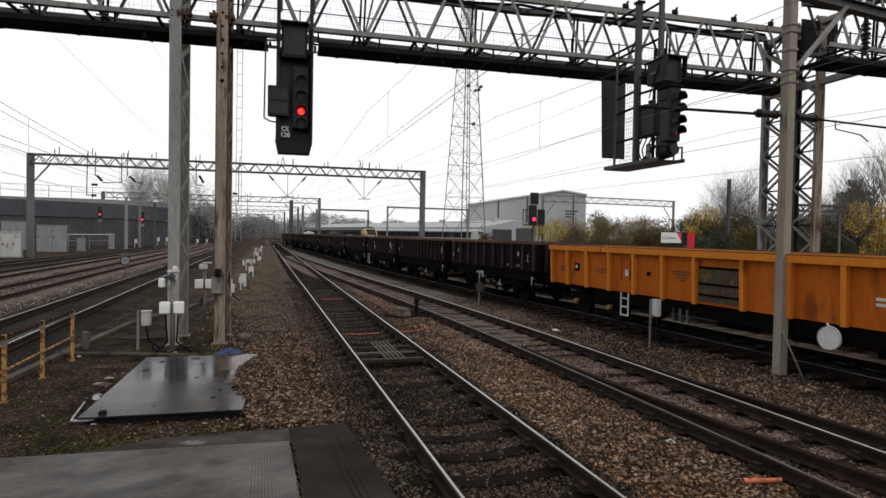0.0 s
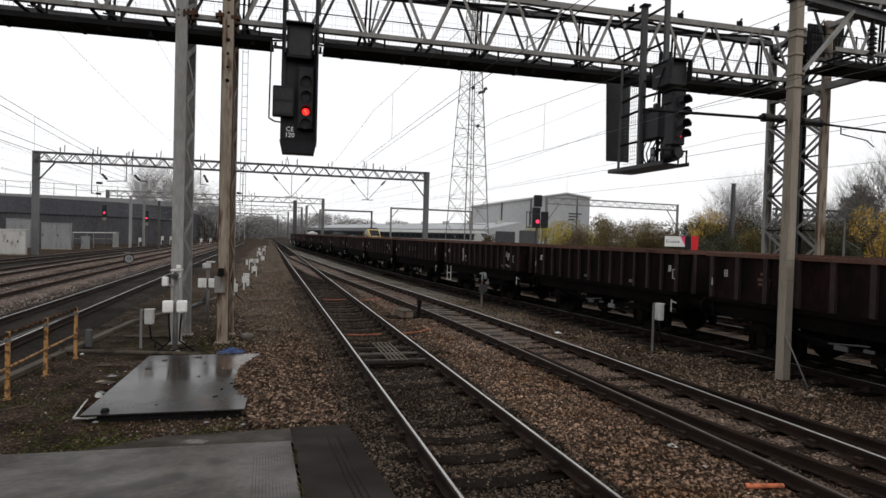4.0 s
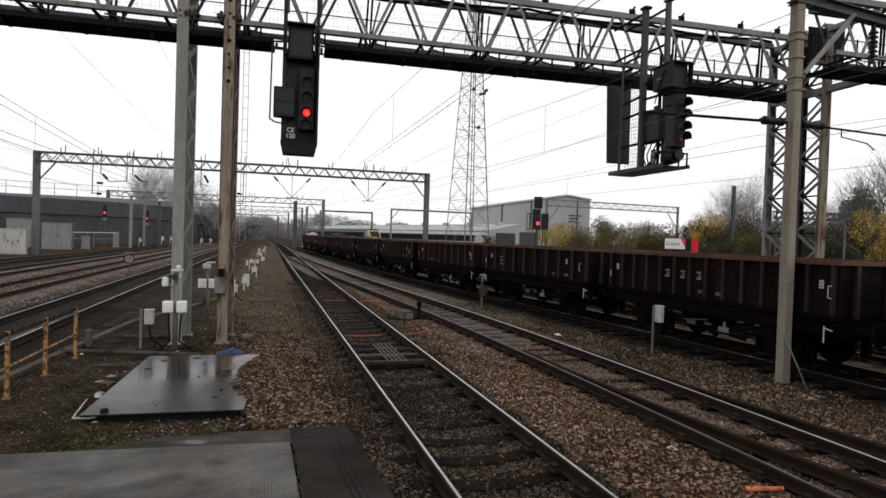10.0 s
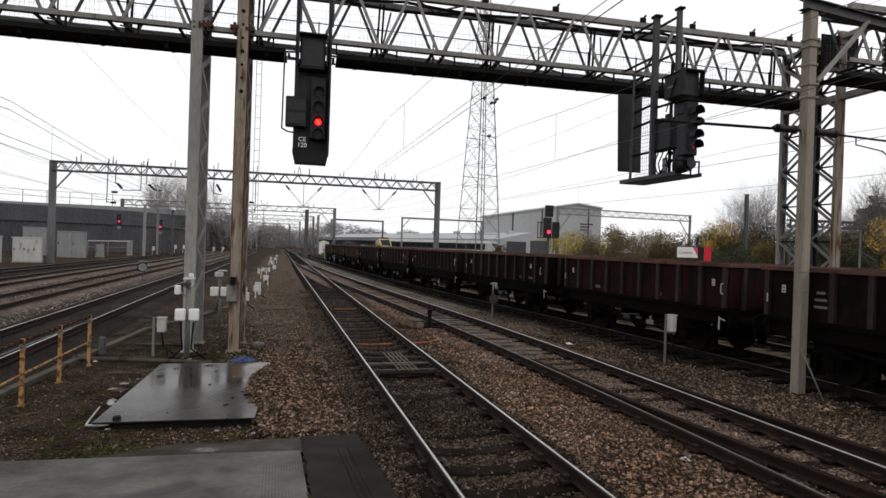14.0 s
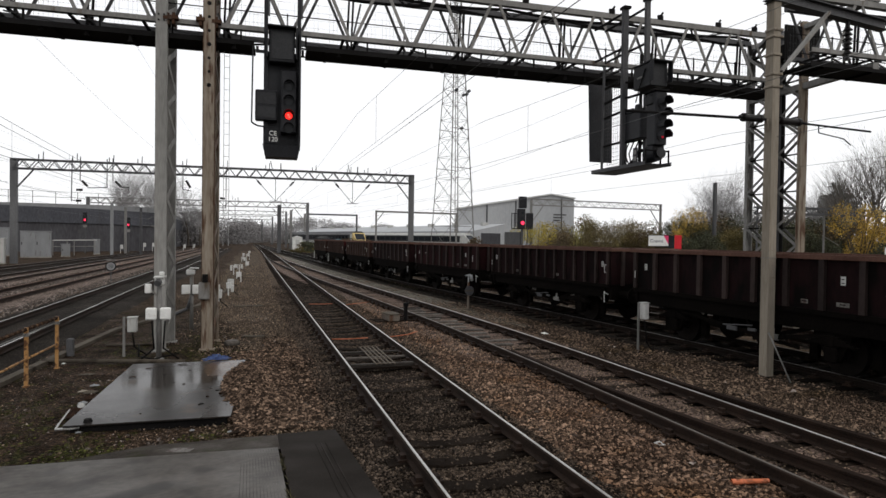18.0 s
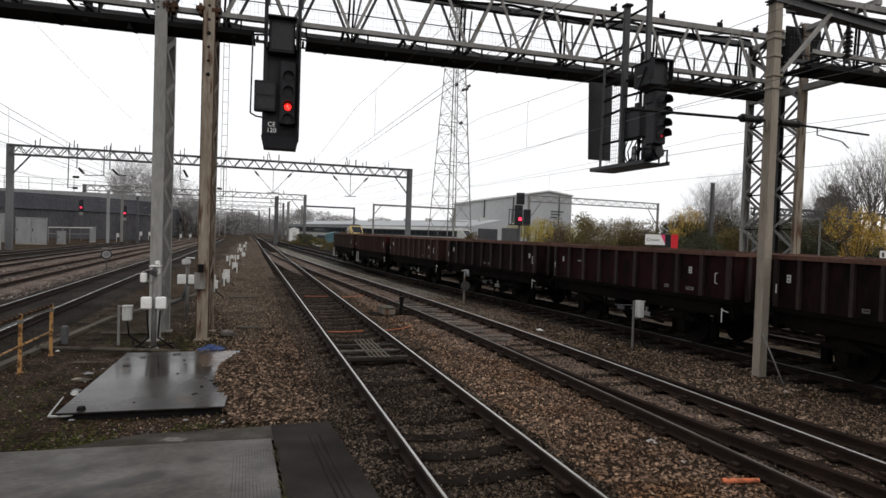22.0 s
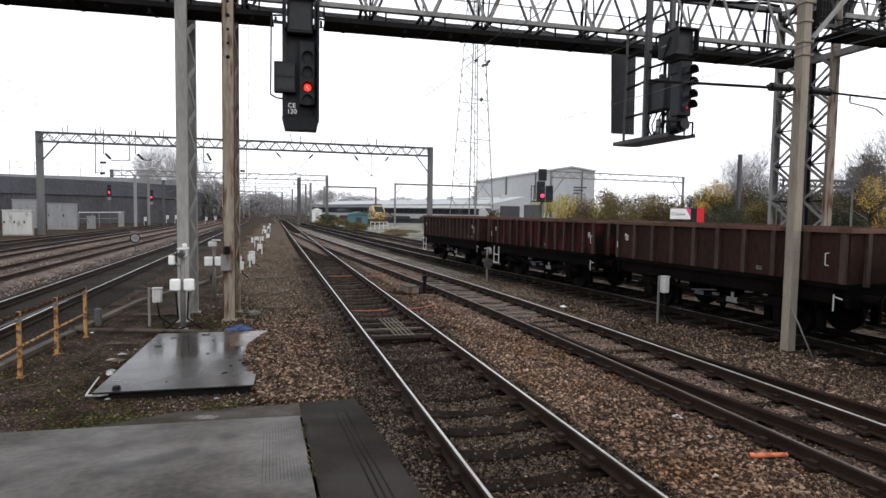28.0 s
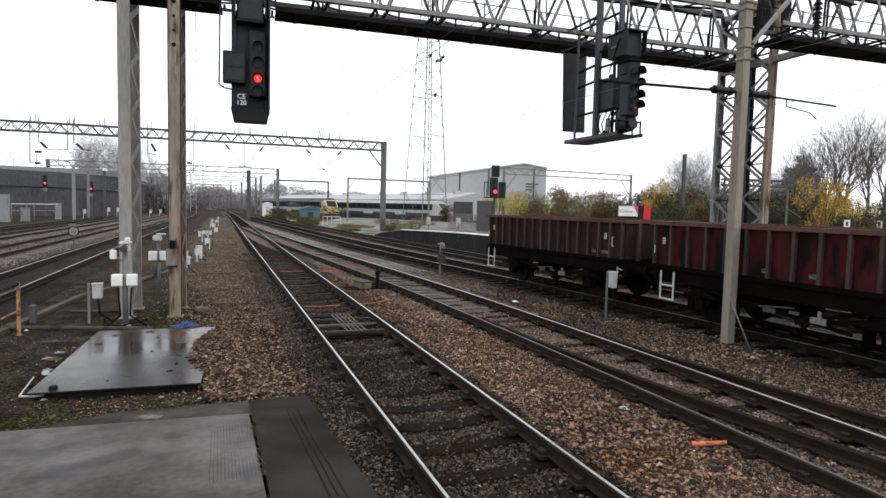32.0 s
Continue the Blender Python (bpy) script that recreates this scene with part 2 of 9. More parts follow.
# Both tail wagon colours are lightened to stand in for brighter exposure.
MAROON = material("lightened red wagon side", (0.0260, 0.0052, 0.0056), (0.0580, 0.0094, 0.0098), 0.7, 0.05, 14, 1.2, 0.2, stain=(0.0062, 0.0036, 0.0032), stain_at=0.47, spread=0.2, streak=0.35, spec=0.08)
RUST_SIDE = material("rusty brown wagon side", (0.0165, 0.0082, 0.0066), (0.0370, 0.0182, 0.0144), 0.8, 0.05, 14, 1.2, 0.25, stain=(0.0220, 0.0100, 0.0080), stain_at=0.58, spread=0.2, streak=0.35, spec=0.08)
# Rib tone is raised above the sides for the light ribs catch.
RIB = material("grimy wagon rib lightened as lit", (0.0160, 0.0110, 0.0100), (0.0350, 0.0238, 0.0215), 0.75, 0.0, 14, 1.6, 0.25, spread=0.2, streak=0.35)
# Paler rib colour for the tail wagons, again in place of exposure.
RIB_PALE = material("wagon rib paled for late exposure", (0.0285, 0.0185, 0.0150), (0.0600, 0.0405, 0.0335), 0.75, 0.0, 14, 1.6, 0.25, spread=0.2, streak=0.35)
RIM = material("rusty top rim", (0.0660, 0.0325, 0.0235), (0.1120, 0.0590, 0.0440), 0.8, 0.0, 18, 1.0, 0.3, stain=(0.0525, 0.0236, 0.0168))
FRAME = material("near-black underframe", (0.0018, 0.0015, 0.0013), (0.0055, 0.0044, 0.0036), 0.85, 0.0, 18, 1.5, 0.3, spec=0.03)
WHEEL = material("near-black wheel steel", (0.0035, 0.0028, 0.0025), (0.0085, 0.0066, 0.0054), 0.7, 0.0, 18, 1.5, 0.2, spec=0.06)
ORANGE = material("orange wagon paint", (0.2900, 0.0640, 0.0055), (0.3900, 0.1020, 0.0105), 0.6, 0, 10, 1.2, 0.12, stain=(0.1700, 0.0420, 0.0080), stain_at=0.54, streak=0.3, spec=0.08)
GRIME = material("grimy recess", (0.030, 0.026, 0.018), (0.075, 0.055, 0.030), 0.7, 0, 18, 2.5, 0.3, stain=(0.12, 0.07, 0.03))
BARK = material("bare bark", (0.055, 0.045, 0.036), (0.105, 0.088, 0.070), 0.85, 0, 18, 1.5, 0.3)
LEAF_DARK = material("dark evergreen leaves", (0.026, 0.030, 0.016), (0.064, 0.066, 0.036), 0.7, 0, 6, 0.6, 0.0, spread=0.22, island=True)
LEAF_BROWN = material("brown autumn leaves", (0.0540, 0.0378, 0.0198), (0.0990, 0.0675, 0.0342), 0.7, 0, 6, 0.6, 0.0, spread=0.22, island=True)
LEAF_YELLOW = material("yellow autumn leaves", (0.32, 0.205, 0.034), (0.48, 0.325, 0.065), 0.7, 0, 6, 0.6, 0.0, spread=0.2, island=True)
LEAF_PALE = material("pale yellow-green leaves", (0.22, 0.20, 0.06), (0.34, 0.30, 0.10), 0.7, 0, 6, 0.6, 0.0, spread=0.2, island=True)
MOSS = material("green moss", (0.017, 0.019, 0.004), (0.044, 0.046, 0.012), 0.9, 0, 8, 0.8, 0.0, spread=0.4, island=True, spec=0.05)
LEAF_LIME = material("yellow-green autumn leaves", (0.26, 0.20, 0.03), (0.42, 0.33, 0.06), 0.75, 0, 6, 0.6, 0.0, spread=0.2, island=True)
LEAF_TAN = material("tan autumn leaves", (0.110, 0.090, 0.052), (0.200, 0.165, 0.095), 0.8, 0, 6, 0.6, 0.0, spread=0.2, island=True, spec=0.05)
LEAF_OLIVE = material("olive and tan autumn leaves", (0.060, 0.050, 0.022), (0.145, 0.115, 0.045), 0.8, 0, 6, 0.6, 0.0, spread=0.22, island=True, spec=0.05)
GRASS = material("wet grass", (0.026, 0.025, 0.012), (0.065, 0.054, 0.028), 0.7, 0, 8, 0.8, 0.0, spread=0.4, island=True)
LAMP_RED = glowing("lit red lens", (1.0, 0.02, 0.012), 1.25)
LAMP_DIM = glowing("dim red lens", (0.8, 0.02, 0.05), 0.22)
LAMP_FAR = glowing("distant lit red lens", (1.0, 0.03, 0.09), 1.5)
RUBBLE_GREY = material("pale grey-brown ballast", (0.0620, 0.0500, 0.0435), (0.1250, 0.1060, 0.0940), 0.9, grain=20, patch=1.0, bump=0.2, spread=0.6, island=True, spec=0.05)
BED_PALE = material("pale sandy ballast bed", (0.0720, 0.0535, 0.0445), (0.1380, 0.1080, 0.0915), 0.95, grain=22, patch=0.5, bump=0.4, depth=0.02, stain=(0.030, 0.022, 0.016), rough_to=0.85, spec=0.03, cells=20.0)
# Twig grey is lightened and cooled to suggest haze over the trees.
TWIG_HAZE = material("grey winter twigs paled for haze", (0.185, 0.178, 0.178), (0.255, 0.246, 0.246), 0.8, 0, 6, 0.6, 0.0, spread=0.1, island=True)

CABINET_WHITE = material("dirty white cabinet paint", (0.34, 0.34, 0.33), (0.44, 0.44, 0.42), 0.6, 0, 30, 1.5, 0.1, stain=(0.22, 0.20, 0.17), stain_at=0.58, streak=0.3)
CABINET_GREY = material("grey cabinet paint", (0.17, 0.175, 0.18), (0.24, 0.245, 0.25), 0.6, 0, 30, 1.5, 0.1, stain=(0.12, 0.11, 0.10), stain_at=0.6, streak=0.3)
BED_DARK = material("dark ballast bed", (0.0088, 0.0073, 0.0060), (0.0270, 0.0222, 0.0182), 0.95, grain=22, patch=0.5, bump=0.5, depth=0.02, rough_to=0.8, spec=0.03, cells=46.0)
STONE_BLACK = material("near-black stones", (0.0050, 0.0039, 0.0031), (0.0160, 0.0124, 0.0098), 0.9, grain=20, patch=0.6, bump=0.2, spread=0.7, island=True, rough_to=0.7, spec=0.04)
MUD = material("film of rusty mud", (0.0420, 0.0230, 0.0130), (0.0700, 0.0430, 0.0270), 0.3, 0, 14, 1.5, 0.1, rough_to=0.15, spec=0.17)
PATH = material("trodden sandy cess", (0.0340, 0.0243, 0.0168), (0.0860, 0.0645, 0.0465), 0.95, grain=22, patch=0.6, bump=0.25, depth=0.01, stain=(0.0330, 0.0270, 0.0150), stain_at=0.56, rough_to=0.85, spec=0.04, cells=40.0)
SOIL = material("trodden wet soil", (0.0056, 0.0035, 0.0023), (0.0460, 0.0290, 0.0188), 0.95, grain=14, patch=1.6, bump=0.8, depth=0.03, stain=(0.0200, 0.0195, 0.0060), stain_at=0.54, rough_to=0.7, spec=0.04, cells=38.0)
MUDDY = material("muddy ballast between rails", (0.0480, 0.0310, 0.0232), (0.1280, 0.0930, 0.0740), 0.9, grain=22, patch=0.9, bump=0.25, depth=0.01, stain=(0.0700, 0.0380, 0.0210), stain_at=0.60, rough_to=0.75, spec=0.06, cells=40.0)
TROUGH = material("grimy concrete trough", (0.050, 0.042, 0.033), (0.095, 0.082, 0.066), 0.85, grain=25, patch=1.0, bump=0.3, stain=(0.025, 0.020, 0.015), stain_at=0.55, spec=0.06)
MAST_GREY = material("weathered grey mast paint", (0.165, 0.162, 0.152), (0.265, 0.260, 0.246), 0.7, 0.0, 25, 2.0, 0.15, stain=(0.105, 0.085, 0.065), stain_at=0.60, streak=0.16)
HEAP = material("reddish heap stones", (0.0370, 0.0240, 0.0164), (0.0950, 0.0650, 0.0460), 0.9, grain=20, patch=1.0, bump=0.2, spread=0.7, island=True, spec=0.05)
BED_WET = material("wet ballast bed", (0.0340, 0.0235, 0.0160), (0.0850, 0.0610, 0.0420), 0.95, grain=22, patch=0.5, bump=0.25, depth=0.01, rough_to=0.85, spec=0.05, cells=40.0)
SIDE_GREY = material("trodden grey ballast", (0.0680, 0.0620, 0.0510), (0.1500, 0.1380, 0.1160), 0.95, grain=22, patch=0.6, bump=0.25, depth=0.01, stain=(0.045, 0.036, 0.024), stain_at=0.56, rough_to=0.85, spec=0.05, cells=40.0)
MAROON_DARK = material("grimy dark red wagon side", (0.0108, 0.0034, 0.0039), (0.0240, 0.0059, 0.0067), 0.75, 0.0, 14, 1.2, 0.2, stain=(0.0060, 0.0038, 0.0032), stain_at=0.49, spread=0.2, streak=0.35, spec=0.06)
RUST_RAIL = material("rusty tube", (0.045, 0.027, 0.017), (0.125, 0.075, 0.045), 0.85, 0, 30, 6, 0.3, stain=(0.020, 0.014, 0.010), stain_at=0.5, spec=0.05)
LAMP_CORE = glowing("bright core of a red lamp", (1.0, 0.16, 0.12), 1.4)

# ---- mesh helpers ----
class Geo:
    """Gathers vertices and faces of one mesh."""

    def __init__(self):
        self.v, self.f = [], []

    def add(self, verts, faces):
        o = len(self.v)
        self.v += [tuple(p) for p in verts]
        self.f += [tuple(i + o for i in q) for q in faces]
        return self

    def box(self, x0, x1, y0, y1, z0, z1, bevel=0.0):
        if not bevel:
            v = [(x, y, z) for z in (z0, z1) for y in (y0, y1) for x in (x0, x1)]
            return self.add(v, [(0, 2, 3, 1), (4, 5, 7, 6), (0, 1, 5, 4), (2, 6, 7, 3), (0, 4, 6, 2), (1, 3, 7, 5)])
        b = bevel
        v = []
        for z, k in ((z0, b), (z0 + b, 0), (z1 - b, 0), (z1, b)):
            a0, a1, c0, c1 = x0 + k, x1 - k, y0 + k, y1 - k
            v += [(a0 + b, c0, z), (a1 - b, c0, z), (a1, c0 + b, z), (a1, c1 - b, z), (a1 - b, c1, z), (a0 + b, c1, z), (a0, c1 - b, z), (a0, c0 + b, z)]
        f = [tuple(range(7, -1, -1)), tuple(range(24, 32))]
        for r in range(3):
            for i in range(8):
                j = (i + 1) % 8
                f.append((r * 8 + i, r * 8 + j, r * 8 + 8 + j, r * 8 + 8 + i))
        return self.add(v, f)

    def beam(self, p, q, w, h=None, up=(0, 0, 1)):
        """A bar of section w x h from p to q."""
        p, q = Vector(p), Vector(q)
        h = w if h is None else h
        d = (q - p).normalized()
        u = Vector(up)
        if abs(d.dot(u)) > 0.98:
            u = Vector((0, 1, 0))
        s = d.cross(u).normalized()
        t = s.cross(d).normalized()
        v = [e + s * a * w / 2 + t * b * h / 2 for e in (p, q) for a, b in ((-1, -1), (1, -1), (1, 1), (-1, 1))]
        return self.add(v, [(0, 1, 2, 3), (7, 6, 5, 4), (0, 4, 5, 1), (1, 5, 6, 2), (2, 6, 7, 3), (3, 7, 4, 0)])

    def tube(self, p, q, r, r2=None, n=10, caps=True):
        p, q = Vector(p), Vector(q)
        r2 = r if r2 is None else r2
        d = (q - p).normalized()
        u = Vector((0, 0, 1)) if abs(d.z) < 0.9 else Vector((1, 0, 0))
        s = d.cross(u).normalized()
        t = d.cross(s)
        v = []
        for e, k in ((p, r), (q, r2)):
            v += [e + (s * math.cos(a) + t * math.sin(a)) * k for a in (2 * math.pi * i / n for i in range(n))]
        f = [(i, (i + 1) % n, n + (i + 1) % n, n + i) for i in range(n)]
        if caps:
            f += [tuple(range(n - 1, -1, -1)), tuple(range(n, 2 * n))]
        return self.add(v, f)

    def prism(self, profile, p, q, up=(0, 0, 1)):
        """A profile of (side, up) pairs drawn from p to q."""
        p, q = Vector(p), Vector(q)
        d = (q - p).normalized()
        s = d.cross(Vector(up)).normalized()
        t = s.cross(d)
        n = len(profile)
        v = [e + s * a + t * b for e in (p, q) for a, b in profile]
        return self.add(v, [tuple(range(n)), tuple(range(2 * n - 1, n - 1, -1))] + [(i, n + i, n + (i + 1) % n, (i + 1) % n) for i in range(n)])

    def sweep(self, profile, path):
        """A closed profile of (side, up) pairs along a level path."""
        n, pts = len(profile), [Vector(p) for p in path]
        v, f = [], []
        for i, p in enumerate(pts):
            d = (pts[min(i + 1, len(pts) - 1)] - pts[max(i - 1, 0)]).normalized()
            s = d.cross(Vector((0, 0, 1))).normalized()
            v += [p + s * a + Vector((0, 0, b)) for a, b in profile]
        for i in range(len(pts) - 1):
            for k in range(n):
                j = (k + 1) % n
                f.append((i * n + k, i * n + j, (i + 1) * n + j, (i + 1) * n + k))
        f += [tuple(range(n - 1, -1, -1)), tuple(range((len(pts) - 1) * n, len(pts) * n))]
        return self.add(v, f)

    def moved(self, m):
        self.v = [tuple(m @ Vector(p)) for p in self.v]
        return self

    def mesh(self, name, mat, smooth=False):
        me = bpy.data.meshes.new(name)
        me.from_pydata(self.v, [], self.f)
        me.materials.append(mat)
        if smooth:
            me.polygons.foreach_set("use_smooth", [True] * len(me.polygons))
        me.update()
        return me


def thing(name, geo, mat, label="", category="", group="", kind="", at=None, smooth=False):
    ob = new(name, geo.mesh(name, mat, smooth) if geo else None)
    if at is not None:
        ob.matrix_basis = at
    return tagged(ob, label, category, group, kind)


def part(name, geo, mat, parent, label="", smooth=False):
    ob = new(name, geo if isinstance(geo, bpy.types.Mesh) else geo.mesh(name, mat, smooth))
    ob.parent = parent
    return tagged(ob, label)


def lettering(name, text, size, mat, parent, m, label=""):
    """Raised letters made with the built-in font."""
    c = bpy.data.curves.new(name, "FONT")
    c.body, c.size, c.extrude, c.align_x, c.align_y = text, size, 0.002, "CENTER", "CENTER"
    tmp = bpy.data.objects.new(name, c)
    scene.collection.objects.link(tmp)
    me = bpy.data.meshes.new_from_object(tmp.evaluated_get(bpy.context.evaluated_depsgraph_get()))
    bpy.data.objects.remove(tmp)
    me.materials.clear()
    me.materials.append(mat)
    ob = new(name, me)
    ob.parent = parent
    ob.matrix_basis = m
    return tagged(ob, label)


def line_of(points, step, lo, hi, soft=5.0):
    """A smooth level line through (x, y) points, as arrays x(y)."""
    y = np.arange(lo, hi + step / 2, step)
    p = np.array(points)
    x = np.interp(y, p[:, 1], p[:, 0])
    k = max(1, int(soft / step))
    pad = np.concatenate([x[0] + (np.arange(-k, 0)) * (x[1] - x[0]), x, x[-1] + (np.arange(1, k + 1)) * (x[-1] - x[-2])])
    return np.convolve(pad, np.ones(2 * k + 1) / (2 * k + 1), "valid"), y

# ---- the lines of the tracks: x over y ----
TRAIN_LINE = [(11.7, -60), (11.7, 0), (11.65, 6), (11.4, 13), (10.7, 20), (10.05, 25), (9.5, 30), (8.9, 38), (8.2, 50), (7.4, 67),
              (5.8, 100), (4.2, 150), (2.6, 200), (-1, 300)]
MAIN_LINE = [(2.6, -30), (2.6, 60), (2.62, 120), (1.6, 200), (-2.0, 300)]
BRANCH_LINE = [(6.36, -30), (6.36, 11), (6.2, 16), (5.95, 20), (5.5, 26), (4.95, 33), (4.35, 41), (3.75, 50), (3.2, 60), (2.8, 72), (2.62, 86)]
RAIL_Z, GAUGE = 0.16, 1.505


def offset_path(x, y, side, z=0.0):
    d = np.gradient(x, y)
    k = np.hypot(1, d)
    return [(a + side / c, b - side * e / c, z) for a, b, c, e in zip(x, y, k, d)]


# ---- ground: one sheet to the horizon ----
def ground_sheet():
    near = [i * 2.0 - 60 for i in range(61)]
    xs = [-3000, -1200, -500, -200, -110] + near + [110, 200, 500, 1200, 3000]
    ys = [-3000, -1000, -300, -100] + [i * 2.0 - 40 for i in range(101)] + [220, 320, 500, 1000, 3000]
    g = Geo()
    for y in ys:
        for x in xs:
            low = 0.05 * noise.noise((x * 0.13, y * 0.13, 3.0)) if abs(x) < 60 and -40 < y < 160 else 0.0
            if x in (2.0, 4.0):
                low = -0.05
            g.v.append((x, y, -0.09 + low * 0.6))
    w = len(xs)
    g.f = [(j * w + i, j * w + i + 1, j * w + w + i + 1, j * w + w + i) for j in range(len(ys) - 1) for i in range(w - 1)]
    return thing("ground", g, GROUND, "dark wet earth and old ballast between the tracks", "ground", kind="structure", smooth=True)


ground_sheet()


def bed(name, line, lo, hi, half, label, top=-0.035, mat=GROUND, dip=0.0):
    """The raised bed of stones under a track, hollow between the rails where it dips."""
    x, y = line_of(line, 2.0, lo, hi)
    hollow = [(u, top - dip * math.cos(u / 0.85 * math.pi / 2)) for u in (-0.85, -0.6, -0.3, 0.0, 0.3, 0.6, 0.85)] if dip else []
    g = Geo().sweep([(-half - 0.35, -0.14), (-half, top)] + hollow + [(half, top), (half + 0.35, -0.14)], [(a, b, 0) for a, b in zip(x, y)])
    return thing(name, g, mat, label, "track bed", kind="structure")


bed("track_bed_main", MAIN_LINE, -20, 190, 1.45, "low bed of dark wet ballast under the main track", -0.042, BED_WET, 0.075)
bed("track_bed_branch", BRANCH_LINE, -20, 84, 1.5, "low bed of dark wet ballast under the converging track", -0.045, MUDDY)


def ragged_strip(name, line, lo, hi, half, label, mat, z=-0.055):
    """A trodden strip of ground with an uneven border."""
    x, y = line_of(line, 0.8, lo, hi)
    g = Geo()
    for i, (a, b) in enumerate(zip(x, y)):
        w = half * min(1.0, 0.15 + (b - lo) / 12.0)
        l, r = w * (1 + 0.5 * noise.noise((b * 0.45, 1.3, seed_of(name)))), w * (1 + 0.5 * noise.noise((b * 0.45, 7.7, seed_of(name))))
        g.v += [(a - l - 0.25, b, -0.15), (a - l, b, z - 0.012), (a, b, z + 0.02 * noise.noise((a, b * 0.3, 2.0))), (a + r, b, z - 0.012), (a + r + 0.25, b, -0.15)]
    g.f = [(5 * i + k, 5 * i + k + 1, 5 * i + k + 6, 5 * i + k + 5) for i in range(len(y) - 1) for k in range(4)]
    return thing(name, g, mat, label, "ground", kind="structure", smooth=True)


def seed_of(name):
    return len(name) * 0.37


ragged_strip("cess_path", [(0.35, 0), (0.3, 18), (-0.2, 28), (-0.5, 60), (0.0, 120)], 12.5, 118, 1.4, "trodden sandy path beside the main track", PATH)
ragged_strip("side_path", [(a - 2.75, b) for a, b in TRAIN_LINE], 17, 110, 1.55, "trodden grey-brown strip beside the goods track", SIDE_GREY, -0.06)
ragged_strip("soil_patch", [(-2.6, 0), (-2.6, 40)], 7.2, 24, 2.9, "trodden dark wet soil with small stones", SOIL, -0.066)
bed("track_bed_train", TRAIN_LINE, -40, 200, 1.6, "low bed of dark ballast under the goods train", -0.04, BED_DARK)
bed("track_bed_platform", [(a + 3.35, b) for a, b in TRAIN_LINE], -40, 120, 1.5, "low bed of dark ballast beside the platform", -0.05, BED_DARK)

ragged_strip("six_foot_strip", [(a + 1.72, b) for a, b in TRAIN_LINE], -32, 60, 0.72, "trodden brown-grey ballast between the goods track and the platform track", BED_WET, -0.022)

HEAD = [(-0.016, -0.007), (-0.008, 0.0), (0.008, 0.0), (0.016, -0.007), (0.016, -0.016), (-0.016, -0.016)]
WEB = [(-0.035, -0.020), (-0.020, -0.009), (0.020, -0.009), (0.035, -0.020), (0.035, -0.045), (0.012, -0.055), (0.012, -0.125), (0.07, -0.140), (0.07, -0.150), (-0.07, -0.150),
       (-0.07, -0.140), (-0.012, -0.125), (-0.012, -0.055), (-0.035, -0.045)]


def rails(parent, x, y, z=RAIL_Z, half=GAUGE / 2, sides=(-1, 1), shine=RAIL_TOP):
    for s in sides:
        path = offset_path(x, y, s * half, z)
        rail = part("rail", Geo().sweep(WEB, path), RAIL_BLACK if shine is RAIL_TRAIN else RAIL_SIDE, parent, "rusty rail side")
        part("rail_head", Geo().sweep(HEAD, path), shine[(s + 1) // 2] if isinstance(shine, tuple) else shine, rail, "worn running surface")


def chairs(parent, x, y, step, z=0.03):
    """Baseplates and clips that hold the rails."""
    g = Geo()
    for v in np.arange(y[0] + 0.3, y[-1], step):
        u = float(np.interp(v, y, x))
        for s in (-1, 1):
            c = u + s * GAUGE / 2
            g.box(c - 0.17, c + 0.17, v - 0.09, v + 0.09, -0.005, 0.028)
            for t in (-1, 1):
                g.box(c + t * 0.10 - 0.035, c + t * 0.10 + 0.035, v - 0.05, v + 0.05, 0.02, 0.075)
    return tagged(part("rail_chairs", g, RAIL_SIDE, parent, "rusty cast rail chairs"), kind="stuff")


def sleeper_mesh(mat, half=1.3, w=0.25, seed=1, sag=0.0):
    """A worn sleeper, its middle a little lower than its ends."""
    r = random.Random(seed)
    g = Geo()
    n = 12 if sag > 0.05 else 8
    for k in range(n + 1):
        x = -half + 2 * half * k / n
        d, e, f = -sag * math.cos(min(1.0, abs(x) / 0.85) * math.pi / 2), r.uniform(-0.012, 0.012), r.uniform(-0.012, 0.012)
        g.v += [(x, -w / 2 + e, -0.10), (x, -w / 2 + e, -0.012 + d), (x, -w / 2 + 0.014 + e, d), (x, w / 2 - 0.014 + f, d), (x, w / 2 + f, -0.012 + d), (x, w / 2 + f, -0.10)]
    for k in range(n):
        g.f += [(6 * k + i, 6 * k + i + 1, 6 * k + i + 7, 6 * k + i + 6) for i in range(5)]
    g.f += [(5, 4, 3, 2, 1, 0), tuple(6 * n + i for i in range(6))]
    return g.mesh("sleeper", mat)


